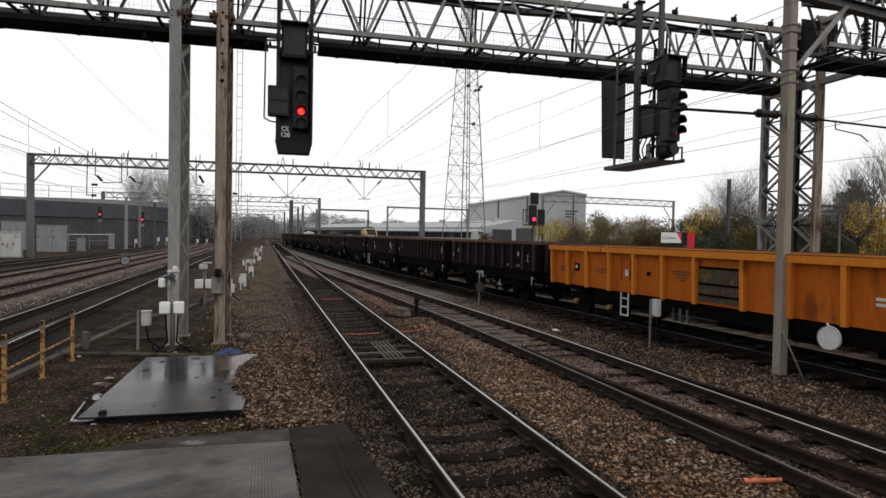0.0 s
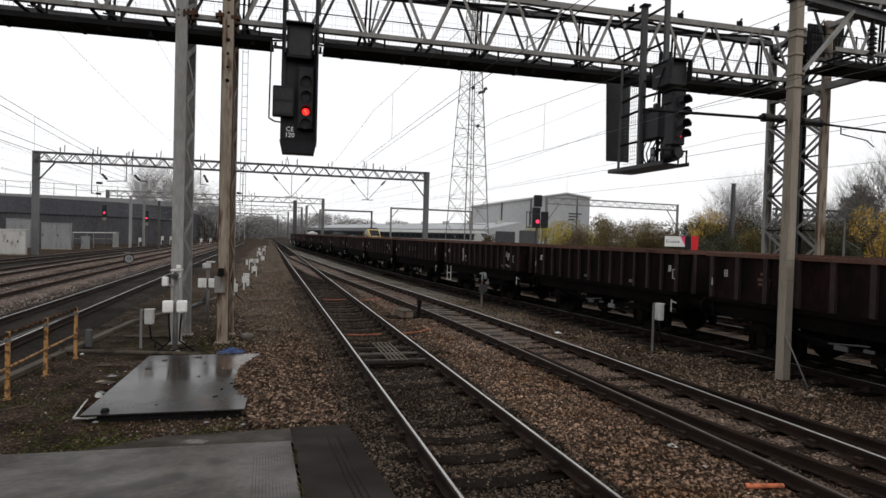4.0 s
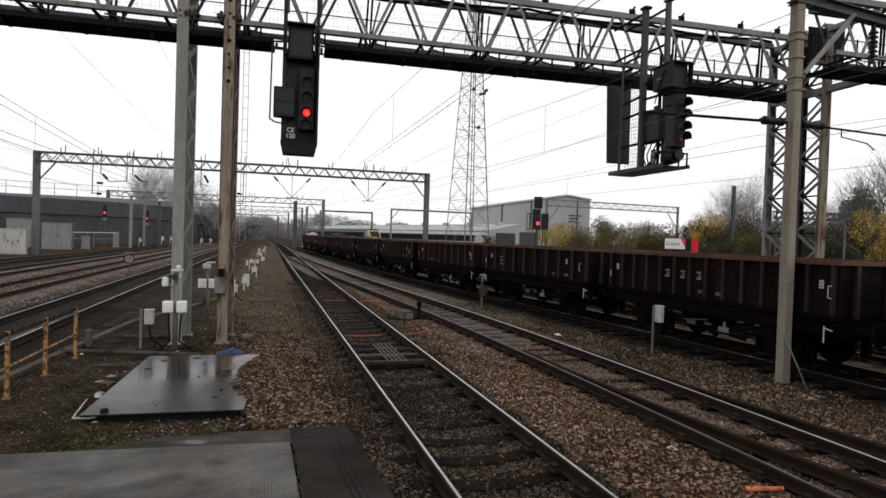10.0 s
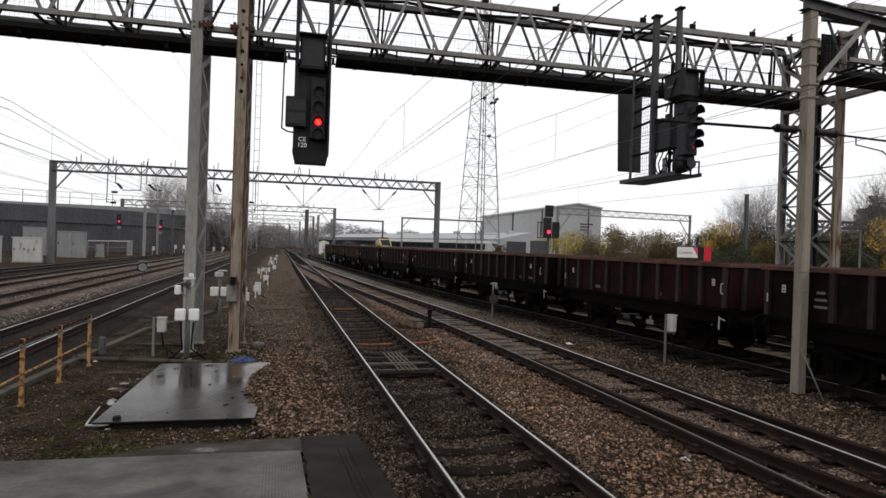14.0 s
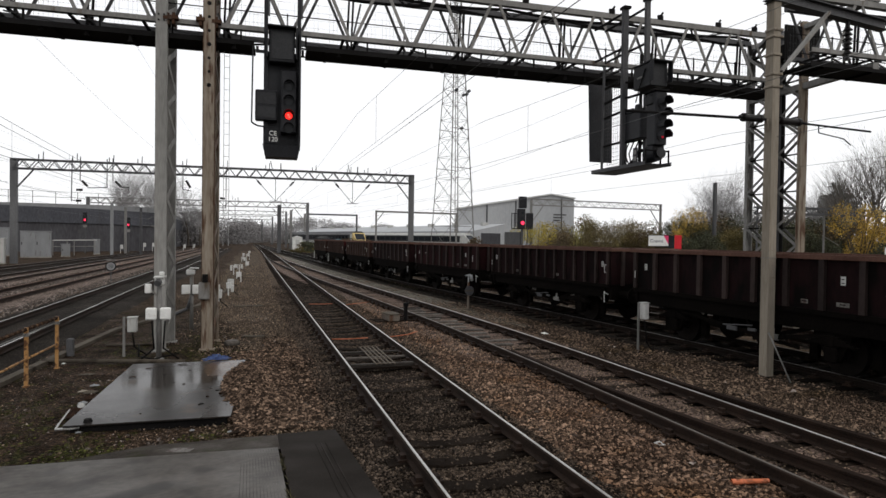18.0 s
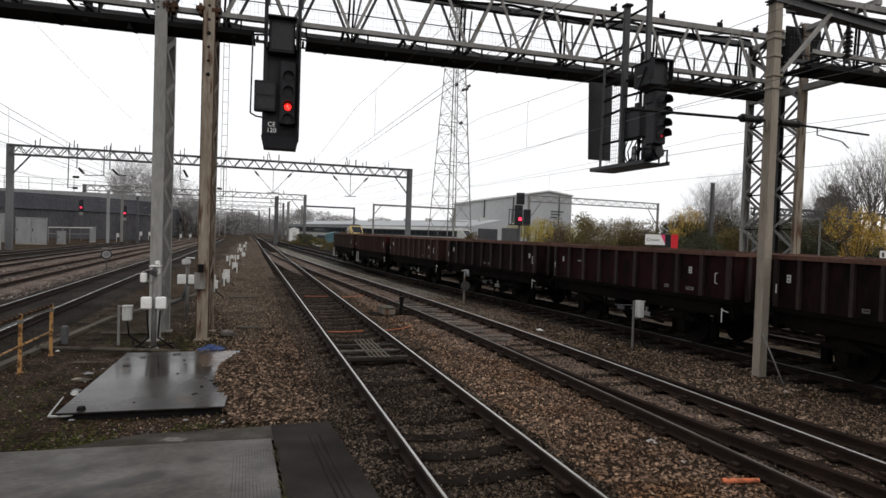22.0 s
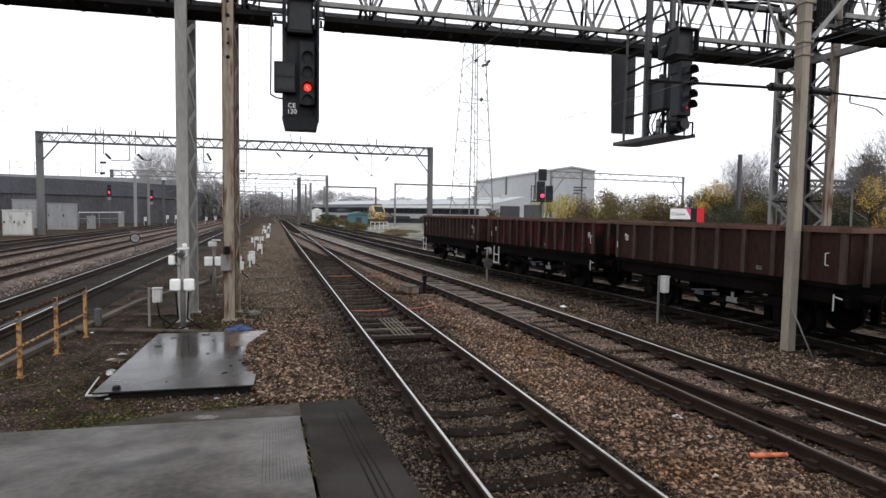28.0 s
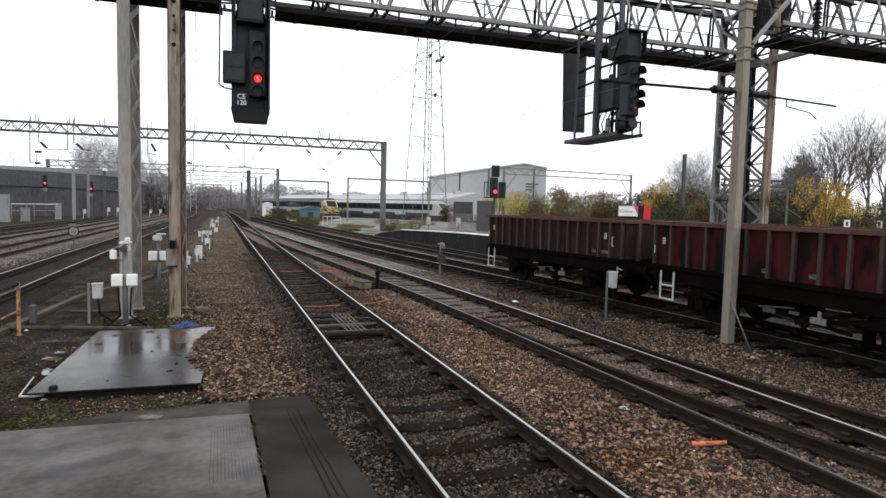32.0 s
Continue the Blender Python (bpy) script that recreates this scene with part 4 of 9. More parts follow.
    for side, sag, top in ((0.32, 0.10, 9.02), (0.5, 0.14, 8.98)):
        g = Geo().sweep([(-0.03, -0.03), (0.03, -0.03), (0.03, 0.03), (-0.03, 0.03)], [(x0 + k * 0.25, front + side, top - sag * abs(math.sin(k * 0.21 + side * 9))) for k in range(int((x1 - x0) * 4))])
        part("cable", g, BLACK, t, "black cable bundle")
    g = Geo().sweep([(-0.02, -0.02), (0.02, -0.02), (0.02, 0.02), (-0.02, 0.02)], [(x0 + k * 0.25, front + 0.4, 7.50 - 0.09 * abs(math.sin(k * 0.33))) for k in range(int((x1 - x0) * 4))])
    part("cable", g, BLACK, t, "black cable looped under the beam")


def signal_gantry():
    t = thing("signal_gantry", None, None, "long grey lattice steel gantry with a walkway, spanning the tracks", "gantry", at=GANTRY)
    truss_span(t, -16.0, 15.2, 0.0, ((-16.0, 0.05), (1.28, 15.6)))
    truss_span(t, 13.9, 28.0, -2.75, ((13.9, 28.0),))
    part("cross_girder", Geo().box(15.95, 16.15, -2.8, 1.65, 7.36, 7.54), GALV, t)
    part("cross_girder", Geo().box(15.95, 16.15, -2.8, 1.65, 9.16, 9.30), GALV, t)
    for z in (7.68, 9.02):
        part("end_strut", Geo().beam((15.2, 0.0, z), (16.05, 1.6, z), 0.10, 0.09).beam((15.2, 0.8, z), (16.05, 1.65, z), 0.10, 0.09), GALV_DARK, t)
    part("end_diagonal", Geo().beam((14.55, -0.05, 9.0), (15.15, -0.05, 7.70), 0.075, 0.03, up=(0, 1, 0)), GALV, t)
    part("end_plate", Geo().box(15.3, 16.6, -0.52, -0.48, 8.2, 9.25).box(15.35, 15.8, -0.4, 0.2, 8.25, 8.7, 0.02), BLACK, t, "dark junction plate")
    lattice_leg(t, -1.99, 9.4, 0.25, MAST_GREY, MAST_GREY, 17, 0.25, -0.15, None, 1.10, 0.15)
    lattice_leg(t, -0.955, 9.6, 0.25, RUST_MAST, RUST_LEG, 17, 0.25, -0.15, None, 1.08, 0.15, RUST_DARK)
    for k in range(9):
        z = 6.2 + k * 0.32
        part("bolt_hole", Geo().tube((-0.955, -0.201, z), (-0.955, -0.206, z), 0.035 if k % 3 else 0.05, n=10), BLACK, t)
    for x, z in ((-0.80, 7.72), (-1.15, 7.74), (-1.86, 7.7), (-1.74, 7.72)):
        part("bearing_bracket", Geo().box(x - 0.10, x + 0.10, -0.22, 0.1, z - 0.05, z + 0.03).box(x - 0.03, x + 0.03, -0.2, 0.05, z - 0.16, z + 0.1), RUST_DARK, t)
    for x, y, z in ((-2.05, -0.203, 7.75), (-1.93, -0.203, 7.75), (-2.05, -0.203, 7.62), (-1.93, -0.203, 7.62)):
        part("bolt_head", Geo().tube((x, y, z), (x, y - 0.02, z), 0.02, n=6), BLACK, t)
    lattice_leg(t, 16.05, 9.4, 0.26, RUST_MAST, GALV, 16, 0.25, -0.5, MAST_GREY, 1.65, 0.045, None, 0.05, ((-0.5, 0.35), (0.80, 1.65)))
    for k in range(8):
        z = 0.3 + (9.1 / 16) * (2 * k + 1)
        part("strut", Geo().beam((16.05, -0.46, z), (16.05, 0.31, z), 0.05, 0.04), BLACK, t)
        part("strut", Geo().beam((16.05, 0.84, z), (16.05, 1.61, z), 0.05, 0.04), BLACK, t)
    for y, w in ((0.35, 0.03), (0.80, 0.12)):
        part("inner_leg", Geo().box(16.05 - w, 16.05 + w, y - 0.04, y + 0.04, -0.1, 9.4), GALV_DARK, t)
    for y, k in [(y, k) for y in (-0.5, 1.65) for k in range(12)]:
        a, b = 0.3 + k * 0.75, 0.3 + (k + 1) * 0.75
        xa, xb = (15.94, 16.16) if k % 2 == 0 else (16.16, 15.94)
        part("face_lacing", Geo().beam((xa, y, a), (xb, y, b), 0.012, 0.06, up=(0, 1, 0)), GALV, t)
    r = random.Random(31)
    for k in range(26):
        x = -9.5 + k * 0.98 + r.uniform(-0.3, 0.3)
        h = r.uniform(0.05, 0.16)
        part("hanging_bracket", Geo().box(x - 0.03, x + 0.03, 0.02, 0.06, 7.27 - h, 7.29).box(x - 0.06, x + 0.05, 0.02, 0.07, 7.27 - h, 7.30 - h), BLACK, t)
    for k in range(14):
        x = -7.8 + k * 1.9 + r.uniform(-0.5, 0.5)
        part("cable_cleat", Geo().box(x - 0.09, x + 0.09, -0.09, -0.03, 9.10, 9.24, 0.01).tube((x, -0.05, 9.2), (x + 0.12, 0.0, 9.34), 0.03, n=6), BLACK, t)
    # ladder beside the rusty column and another in the far tower
    for x, y, low, top in ((-0.70, 0.75, 2.4, 7.3), (15.9, 0.45, 0.0, 7.2)):
        w = 0.012 if x < 0 else 0.03
        d = 0.13 if x < 0 else 0.22
        lad = part("ladder", Geo().beam((x, y, low), (x, y, top), w), GALV_PALE if x < 0 else BLACK, t)
        part("stile", Geo().beam((x + d, y, low), (x + d, y, top), w), GALV_PALE if x < 0 else BLACK, lad)
        for z in np.arange(low + 0.3, top, 0.28):
            part("rung", Geo().tube((x, y, z), (x + d, y, z), 0.006, n=5, caps=False), GALV_PALE if x < 0 else BLACK, lad)
    for x in (15.85, 16.1):
        part("cable_riser", Geo().tube((x, 0.3, 0), (x, 0.3, 8.9), 0.06, n=8), BLACK, t)
    return t


signal_gantry()


def hood(g, x, y, z, r, length, dx=0, dy=-1):
    n = 10
    for k in range(n):
        a, b = math.pi * (-0.1 + 1.2 * k / n), math.pi * (-0.1 + 1.2 * (k + 1) / n)
        s = Vector((-dy, dx, 0))
        d = Vector((dx, dy, 0)) * length
        c = Vector((x, y, z))
        p, q = c + s * math.cos(a) * r + Vector((0, 0, math.sin(a) * r)), c + s * math.cos(b) * r + Vector((0, 0, math.sin(b) * r))
        g.add([p, q, q + d * 0.9, p + d * 0.9], [(0, 1, 2, 3)])
    return g


def hung_signal():
    """The signal that hangs in front of the gantry and shows red."""
    t = thing("colour_light_signal", None, None, "black signal hung from the gantry, showing a red light", "railway signal", at=GANTRY @ pose(0.70, -0.42, 0))
    for x in (-0.37, 0.40):
        part("hanger_post", Geo().beam((x, 0.10, 4.75), (x, 0.10, 9.3), 0.09, 0.09), SIGNAL_BLACK, t)
        part("upper_hanger", Geo().beam((x + 0.05, 0.12, 7.95), (x + 0.05, 0.12, 9.35), 0.07, 0.07), GALV_DARK, t)
    part("back_board", Geo().box(-0.40, 0.42, 0.14, 0.17, 4.70, 7.10, 0.008), SIGNAL_BLACK, t)
    ind = part("route_indicator", Geo().box(-0.30, 0.30, -0.18, 0.16, 6.78, 7.56, 0.02), SIGNAL_BLACK, t)
    part("indicator_face", Geo().box(-0.25, 0.25, -0.20, -0.182, 6.84, 7.48, 0.006), SIGNAL_GREY, ind, "dull grey face of the indicator")
    part("indicator_hood", Geo().box(-0.33, 0.33, -0.36, 0.0, 7.56, 7.59).box(-0.35, -0.32, -0.3, 0.0, 6.85, 7.58).box(0.32, 0.35, -0.3, 0.0, 6.85, 7.58), SIGNAL_BLACK, ind)
    head = part("signal_head", Geo().box(-0.02, 0.36, -0.12, 0.14, 5.12, 6.62, 0.03), SIGNAL_BLACK, t)
    for z in (6.22, 5.87, 5.22):
        part("unlit_lens", Geo().tube((0.17, -0.125, z), (0.17, -0.14, z), 0.10, n=16), WINDOW, head)
    part("red_lens", Geo().tube((0.17, -0.125, 5.53), (0.17, -0.15, 5.53), 0.085, n=18), LAMP_RED, head, "lit red lens")
    part("lamp_core", Geo().tube((0.16, -0.151, 5.55), (0.16, -0.154, 5.55), 0.022, n=12), LAMP_CORE, head)
    part("lamp_core", Geo().tube((0.185, -0.151, 5.50), (0.185, -0.154, 5.50), 0.018, n=12), LAMP_CORE, head)
    for z in (6.22, 5.87, 5.53, 5.22):
        part("lens_hood", hood(Geo(), 0.17, -0.13, z, 0.125, 0.22), SIGNAL_BLACK, head)
    side = part("side_indicator", Geo().box(-0.60, -0.10, -0.10, 0.12, 5.40, 6.12, 0.02), SIGNAL_BLACK, t)
    part("indicator_face", Geo().box(-0.56, -0.14, -0.112, -0.102, 5.78, 6.05).box(-0.56, -0.14, -0.112, -0.102, 5.47, 5.72), SIGNAL_GREY, side)
    part("conduit", Geo().tube((-0.68, 0.0, 5.35), (-0.66, 0.0, 7.15), 0.02, n=6).tube((-0.68, 0, 5.35), (-0.55, 0, 5.28), 0.02, n=6).tube((-0.55, 0, 5.28), (-0.35, 0, 5.26), 0.02, n=6), SIGNAL_BLACK, t)
    part("bracket", Geo().box(-0.60, -0.36, 0.02, 0.08, 7.02, 7.08), SIGNAL_BLACK, t)
    plate = part("number_plate", Geo().box(-0.34, -0.06, -0.14, -0.125, 4.86, 5.18, 0.004), SIGNAL_BLACK, t)
    lettering("plate_letters", "CE", 0.15, WHITE, plate, pose(-0.19, -0.143, 5.09, 90, 0, 0), "white letters")
    lettering("plate_letters", "120", 0.15, WHITE, plate, pose(-0.19, -0.143, 4.95, 90, 0, 0), "white figures")
    part("maintenance_tray", Geo().add([(-0.42, -0.35, 4.80), (0.44, -0.35, 4.80), (0.44, 0.2, 4.80), (-0.42, 0.2, 4.80), (-0.36, -0.30, 4.52), (0.38, -0.30, 4.52), (0.38, 0.2, 4.52), (-0.36, 0.2, 4.52)],
                                       [(0, 1, 5, 4), (1, 2, 6, 5), (2, 3, 7, 6), (3, 0, 4, 7), (4, 5, 6, 7)]), SIGNAL_BLACK, t)
    part("side_plate", Geo().box(0.40, 0.44, -0.3, 0.18, 4.8, 7.6), SIGNAL_BLACK, t)
    return t


hung_signal()


def far_side_signal():
    """The signal in a cage that stands out from the gantry and faces along the tracks."""
    t = thing("cage_signal", None, None, "black signal in a hung cage, seen from its side", "railway signal", at=pose(9.2, 14.5, 0, 0, 0, -90))
    part("screen_panel", Geo().add([(x, y, z) for z, a, b in ((4.83, -0.33, 0.36), (6.95, -0.40, 0.33)) for x, y in ((-0.02, a), (0.02, a), (0.02, b), (-0.02, b))],
                                   [(3, 2, 1, 0), (4, 5, 6, 7), (0, 1, 5, 4), (1, 2, 6, 5), (2, 3, 7, 6), (3, 0, 4, 7)]), SIGNAL_BLACK, t, "tall dark screen")
    for y in (-0.05, 0.2):
        part("screen_rib", Geo().beam((-0.05, y, 4.85), (-0.05, y, 6.9), 0.04), BLACK, t)
    part("screen_post", Geo().beam((0.32, -0.15, 4.55), (0.36, -0.15, 7.35), 0.05), GALV_DARK, t, "thin grey post")
    part("cage_post", Geo().beam((1.08, 0.0, 4.55), (1.06, 0.0, 8.68), 0.10, 0.15), GALV_DARK, t)
    part("cage_post", Geo().beam((1.55, 0.34, 4.55), (1.52, 0.34, 8.75), 0.09, 0.12), GALV_DARK, t)
    part("cage_post", Geo().beam((1.22, 0.40, 4.55), (1.22, 0.40, 7.5), 0.06, 0.06), BLACK, t)
    part("post_cap", Geo().box(0.96, 1.18, -0.1, 0.1, 8.66, 8.72).box(1.42, 1.64, 0.26, 0.42, 8.75, 8.80), BLACK, t)
    for z in (7.70, 8.60):
        part("hanger_arm", Geo().beam((-0.4, 0.02, z), (1.1, 0.02, z), 0.04, 0.05).beam((-0.4, 0.34, z), (1.55, 0.34, z), 0.04, 0.05), BLACK, t)
    for z, h in ((6.35, 0.12), (5.2, 0.05), (5.95, 0.1), (6.75, 0.12)):
        part("cage_bar", Geo().beam((0.3, -0.12, z), (1.1, 0.0, z + h), 0.05).beam((1.08, 0.0, z), (1.55, 0.34, z + 0.1), 0.05), BLACK, t)
    part("cage_brace", Geo().beam((1.15, 0.1, 4.6), (1.75, 0.1, 4.95), 0.05).beam((1.15, 0.4, 5.3), (1.9, 0.4, 4.9), 0.04), BLACK, t)
    tray = part("maintenance_tray", Geo().box(-0.06, 2.28, -0.21, 0.52, 4.50, 4.54, 0.01), SIGNAL_BLACK, t)
    part("tray_edge", Geo().box(-0.06, 2.28, -0.235, -0.212, 4.50, 4.59).box(-0.06, 2.28, 0.521, 0.545, 4.50, 4.59).box(-0.085, -0.061, -0.21, 0.52, 4.50, 4.59), GALV_DARK, tray, "grey tray edge")
    for x, y in ((2.25, 0.48), (2.25, -0.18), (1.95, 0.48)):
        part("tray_rail", Geo().beam((x, y, 4.55), (x, y, 4.88), 0.03), BLACK, t)
    part("tray_rail", Geo().beam((1.9, 0.48, 4.86), (2.25, 0.48, 4.86), 0.025).beam((2.25, -0.18, 4.86), (2.25, 0.48, 4.86), 0.025), BLACK, t)
    ind = part("route_indicator", Geo().box(1.60, 2.26, -0.10, 0.40, 6.42, 6.98, 0.015), SIGNAL_GREY, t)
    part("indicator_hood", Geo().box(1.58, 2.42, -0.13, 0.43, 6.985, 7.01).box(2.26, 2.42, -0.13, -0.11, 6.5, 6.98).box(2.26, 2.42, 0.41, 0.43, 6.5, 6.98), SIGNAL_BLACK, ind)
    part("indicator_catch", Geo().box(1.78, 1.98, -0.13, -0.101, 6.66, 6.70), GALV, ind)
    part("cable", Geo().tube((2.1, -0.12, 6.85), (1.9, -0.13, 6.45), 0.015, n=6).tube((1.9, -0.13, 6.45), (1.75, -0.13, 6.1), 0.015, n=6), BLACK, t)
    head = part("signal_head", Geo().box(1.98, 2.34, 0.02, 0.36, 4.98, 6.28, 0.03), SIGNAL_BLACK, t)
    part("head_cap", Geo().box(1.90, 2.30, -0.01, 0.34, 5.92, 6.27, 0.08), SIGNAL_GREY, head, "rounded grey lamp case")
    part("head_lid", Geo().box(1.88, 2.38, -0.02, 0.38, 6.28, 6.32), BLACK, head)
    for z in (6.0, 5.72, 5.44, 5.20):
        part("lamp_case", Geo().tube((2.0, 0.19, z), (2.36, 0.19, z), 0.13, n=14), SIGNAL_BLACK, head)
        part("lens_hood", hood(Geo(), 2.36, 0.19, z, 0.13, 0.27, 1, 0), SIGNAL_BLACK, head)
    part("red_lens", Geo().tube((2.362, 0.21, 5.18), (2.37, 0.21, 5.18), 0.035, n=14), LAMP_DIM, head, "dim red lens seen from the side")
    part("relay_box", Geo().box(0.98, 1.74, 0.02, 0.32, 5.24, 5.92, 0.02), SIGNAL_BLACK, t)
    part("relay_top", Geo().box(1.02, 1.40, 0.02, 0.30, 5.925, 6.05, 0.02).box(1.45, 1.60, 0.05, 0.2, 5.925, 6.12, 0.02).box(1.0, 1.08, -0.04, 0.02, 5.95, 6.12), SIGNAL_GREY, t, "dull grey box tops")
    part("lower_lamp", Geo().tube((1.86, 0.2, 4.78), (2.22, 0.2, 4.78), 0.19, 0.16, n=16).tube((2.22, 0.2, 4.78), (2.34, 0.2, 4.80), 0.08, 0.13, n=12).box(1.84, 2.2, 0.05, 0.4, 4.86, 5.0, 0.02), SIGNAL_BLACK, t, "round black lamp")
    part("number_plate", Geo().box(1.66, 1.84, -0.12, -0.10, 4.60, 4.98, 0.004), SIGNAL_BLACK, t)
    part("plate_bar", Geo().box(1.70, 1.80, -0.126, -0.1205, 4.82, 4.93).box(1.70, 1.80, -0.126, -0.1205, 4.66, 4.77), GALV, t, "pale bars of the number")
    for k in range(5):
        x = 1.05 + k * 0.14
        part("cable_tail", Geo().tube((x, 0.05 + 0.05 * k, 5.24), (x + 0.05 * (k - 2), 0.0, 4.9), 0.018, n=6).tube((x + 0.05 * (k - 2), 0.0, 4.9), (1.3 + 0.06 * k, 0.02, 4.54), 0.018, n=6), BLACK, t)
    g = Geo()
    for z in np.arange(4.7, 6.9, 0.10):
        g.beam((0.40, -0.1, z), (1.05, -0.02, z), 0.005)
    for x in np.arange(0.45, 1.05, 0.09):
        g.beam((x, -0.06, 4.6), (x, -0.06, 6.9), 0.005)
    part("cage_mesh", g, GALV_DARK, t)
    return t


far_side_signal()


# ---- buff catenary post beside the goods track ----
def catenary_post():
    t = thing("catenary_post", None, None, "buff painted steel post with insulated catenary arms", "catenary post", at=pose(10.02, 9.55, -0.1))
    part("post", Geo().prism([(-0.089, -0.095), (0.089, -0.095), (0.089, 0.095), (-0.089, 0.095)], (0, 0, 0), (0, 0, 7.60), up=(0, 1, 0)), POST_BUFF, t)
    part("cap_plate", Geo().box(-0.13, 0.13, -0.13, 0.13, 7.60, 7.615), GALV_DARK, t)
    for z in (2.30, 2.45, 2.05, 2.6):
        part("band", Geo().box(-0.096, 0.096, -0.102, 0.102, z, z + 0.012), POST_BUFF if z != 2.45 else GALV, t)
    for z in (7.02, 6.88, 6.52, 6.13, 5.88):
        part("clamp", Geo().box(-0.11, 0.15 if z != 6.52 else 0.11, -0.12, 0.12, z, z + 0.05, 0.008), POST_BUFF, t)
    arm = part("top_beam", Geo().prism([(-0.1, -0.11), (0.1, -0.11), (0.1, -0.09), (0.015, -0.09), (0.015, 0.09), (0.1, 0.09), (0.1, 0.11), (-0.1, 0.11), (-0.1, 0.09), (-0.015, 0.09), (-0.015, -0.09), (-0.1, -0.09)],
                                       (-0.20, -0.02, 7.735), (3.6, 0.39, 7.70)), GALV_DARK, t, "grey steel beam")
    part("brace", Geo().beam((0.13, -0.08, 6.22), (1.50, 0.04, 7.62), 0.09, 0.05).beam((0.13, 0.10, 6.08), (1.72, 0.28, 7.62), 0.07, 0.05), MAST_GREY, t)
    part("hanging_insulator", Geo().tube((2.3, 0.24, 7.6), (2.3, 0.24, 6.75), 0.045, n=8), INSULATOR, arm)
    for k in range(6):
        part("insulator_shed", Geo().tube((2.3, 0.24, 7.45 - k * 0.1), (2.3, 0.24, 7.40 - k * 0.1), 0.06, 0.10, n=12), INSULATOR, arm)
    reg = part("registration_arm", Geo().tube((-0.15, 0, 5.25), (-3.3, 0.2, 5.22), 0.028, n=8).tube((0.15, 0, 5.25), (2.6, -0.1, 5.17), 0.022, n=8), BLACK, t)
    for a, b in ((-0.75, -0.25), (0.2, 0.75)):
        g = Geo().tube((a, 0, 5.25), (b, 0, 5.25), 0.07, n=14).tube((a - 0.06, 0, 5.25), (b + 0.06, 0, 5.25), 0.04, n=10)
        for v in (a + 0.05, b - 0.05):
            g.tube((v - 0.03, 0, 5.25), (v + 0.03, 0, 5.25), 0.085, n=14)
        part("insulator", g, INSULATOR, reg, "dark smooth insulator")
    part("steady_arm", Geo().tube((1.2, -0.05, 5.2), (1.2, -0.05, 5.06), 0.014, n=5).tube((1.2, -0.05, 5.06), (1.9, -0.05, 4.98), 0.014, n=5).tube((1.9, -0.05, 4.98), (2.1, -0.05, 4.86), 0.014, n=5), GALV_DARK, t)
    part("bracket", Geo().beam((-0.13, 0, 5.25), (-0.05, 0, 4.95), 0.05), RUST_MAST, t)
    return t


catenary_post()
thing("leaning_rod", Geo().tube((9.96, 8.90, -0.05), (9.93, 9.42, 0.86), 0.014, n=8), GALV, "thin pale rod leaning on the catenary post", "rod", smooth=True)

# ---- the goods train ----
PITCH, BODY, R_WHEEL, AXLE = 8.18, 7.10, 0.42, 2.05
TX, TY = line_of(TRAIN_LINE, 0.25, -60, 300)
TS = np.concatenate([[0], np.cumsum(np.hypot(np.diff(TX), np.diff(TY)))])
TS = TS - np.interp(0, TY, TS)
SPEED_T = (0, 2, 4, 7.5, 12, 16, 20, 25, 29, 32)
SPEED_V = (3.9, 3.82, 3.52, 3.42, 3.32, 3.25, 3.17, 3.07, 2.95, 2.9)
CLOCK = np.arange(0, 32.05, 0.05)
GONE = np.concatenate([[0], np.cumsum((np.interp(CLOCK[1:], SPEED_T, SPEED_V) + np.interp(CLOCK[:-1], SPEED_T, SPEED_V)) * 0.025)])


def gone(t):
    return float(np.interp(t, CLOCK, GONE))


def on_line(s):
    return Vector((float(np.interp(s, TS, TX)), float(np.interp(s, TS, TY)), 0.0))


def wagon_pose(s, half):
    a, b = on_line(s - half), on_line(s + half)
    c, d = (a + b) / 2, b - a
    return pose(c.x, c.y, RAIL_Z, 0, 0, math.degrees(math.atan2(-d.x, d.y)))


# all wagon shapes: y along the train, z from the rail head
def wheelset_mesh():
    g = Geo()
    for s in (-1, 1):
        x = s * 0.75
        g.tube((x - 0.065, 0, 0), (x + 0.065, 0, 0), R_WHEEL - 0.005, n=28)
        g.tube((x - s * 0.068, 0, 0), (x - s * 0.085, 0, 0), R_WHEEL + 0.02, n=28)
        g.tube((x + s * 0.066, 0, 0), (x + s * 0.12, 0, 0), 0.12, n=12)
        for k in range(6):
            a = k * math.pi / 3
            g.box(x + s * 0.066 - 0.004, x + s * 0.066 + 0.004, 0.24 * math.cos(a) - 0.03, 0.24 * math.cos(a) + 0.03, 0.24 * math.sin(a) - 0.03, 0.24 * math.sin(a) + 0.03)
    g.tube((-1.0, 0, 0), (1.0, 0, 0), 0.075, n=12)
    return g.mesh("wheelset", WHEEL)


WHEELSET = wheelset_mesh()
WHEELS = []


def wheelset(parent, y):
    ob = part("wheelset", WHEELSET, None, parent, "near-black steel wheels on an axle")
    WHEELS.append((ob, y))
    return ob


def leaf_spring(g, x, y):
    for k in range(6):
        h = 0.52 - k * 0.075
        z = 0.60 + k * 0.028
        g.box(x - 0.045, x + 0.045, y - h, y + h, z, z + 0.029)
    return g.box(x - 0.06, x + 0.06, y - 0.07, y + 0.07, 0.58, 0.78)


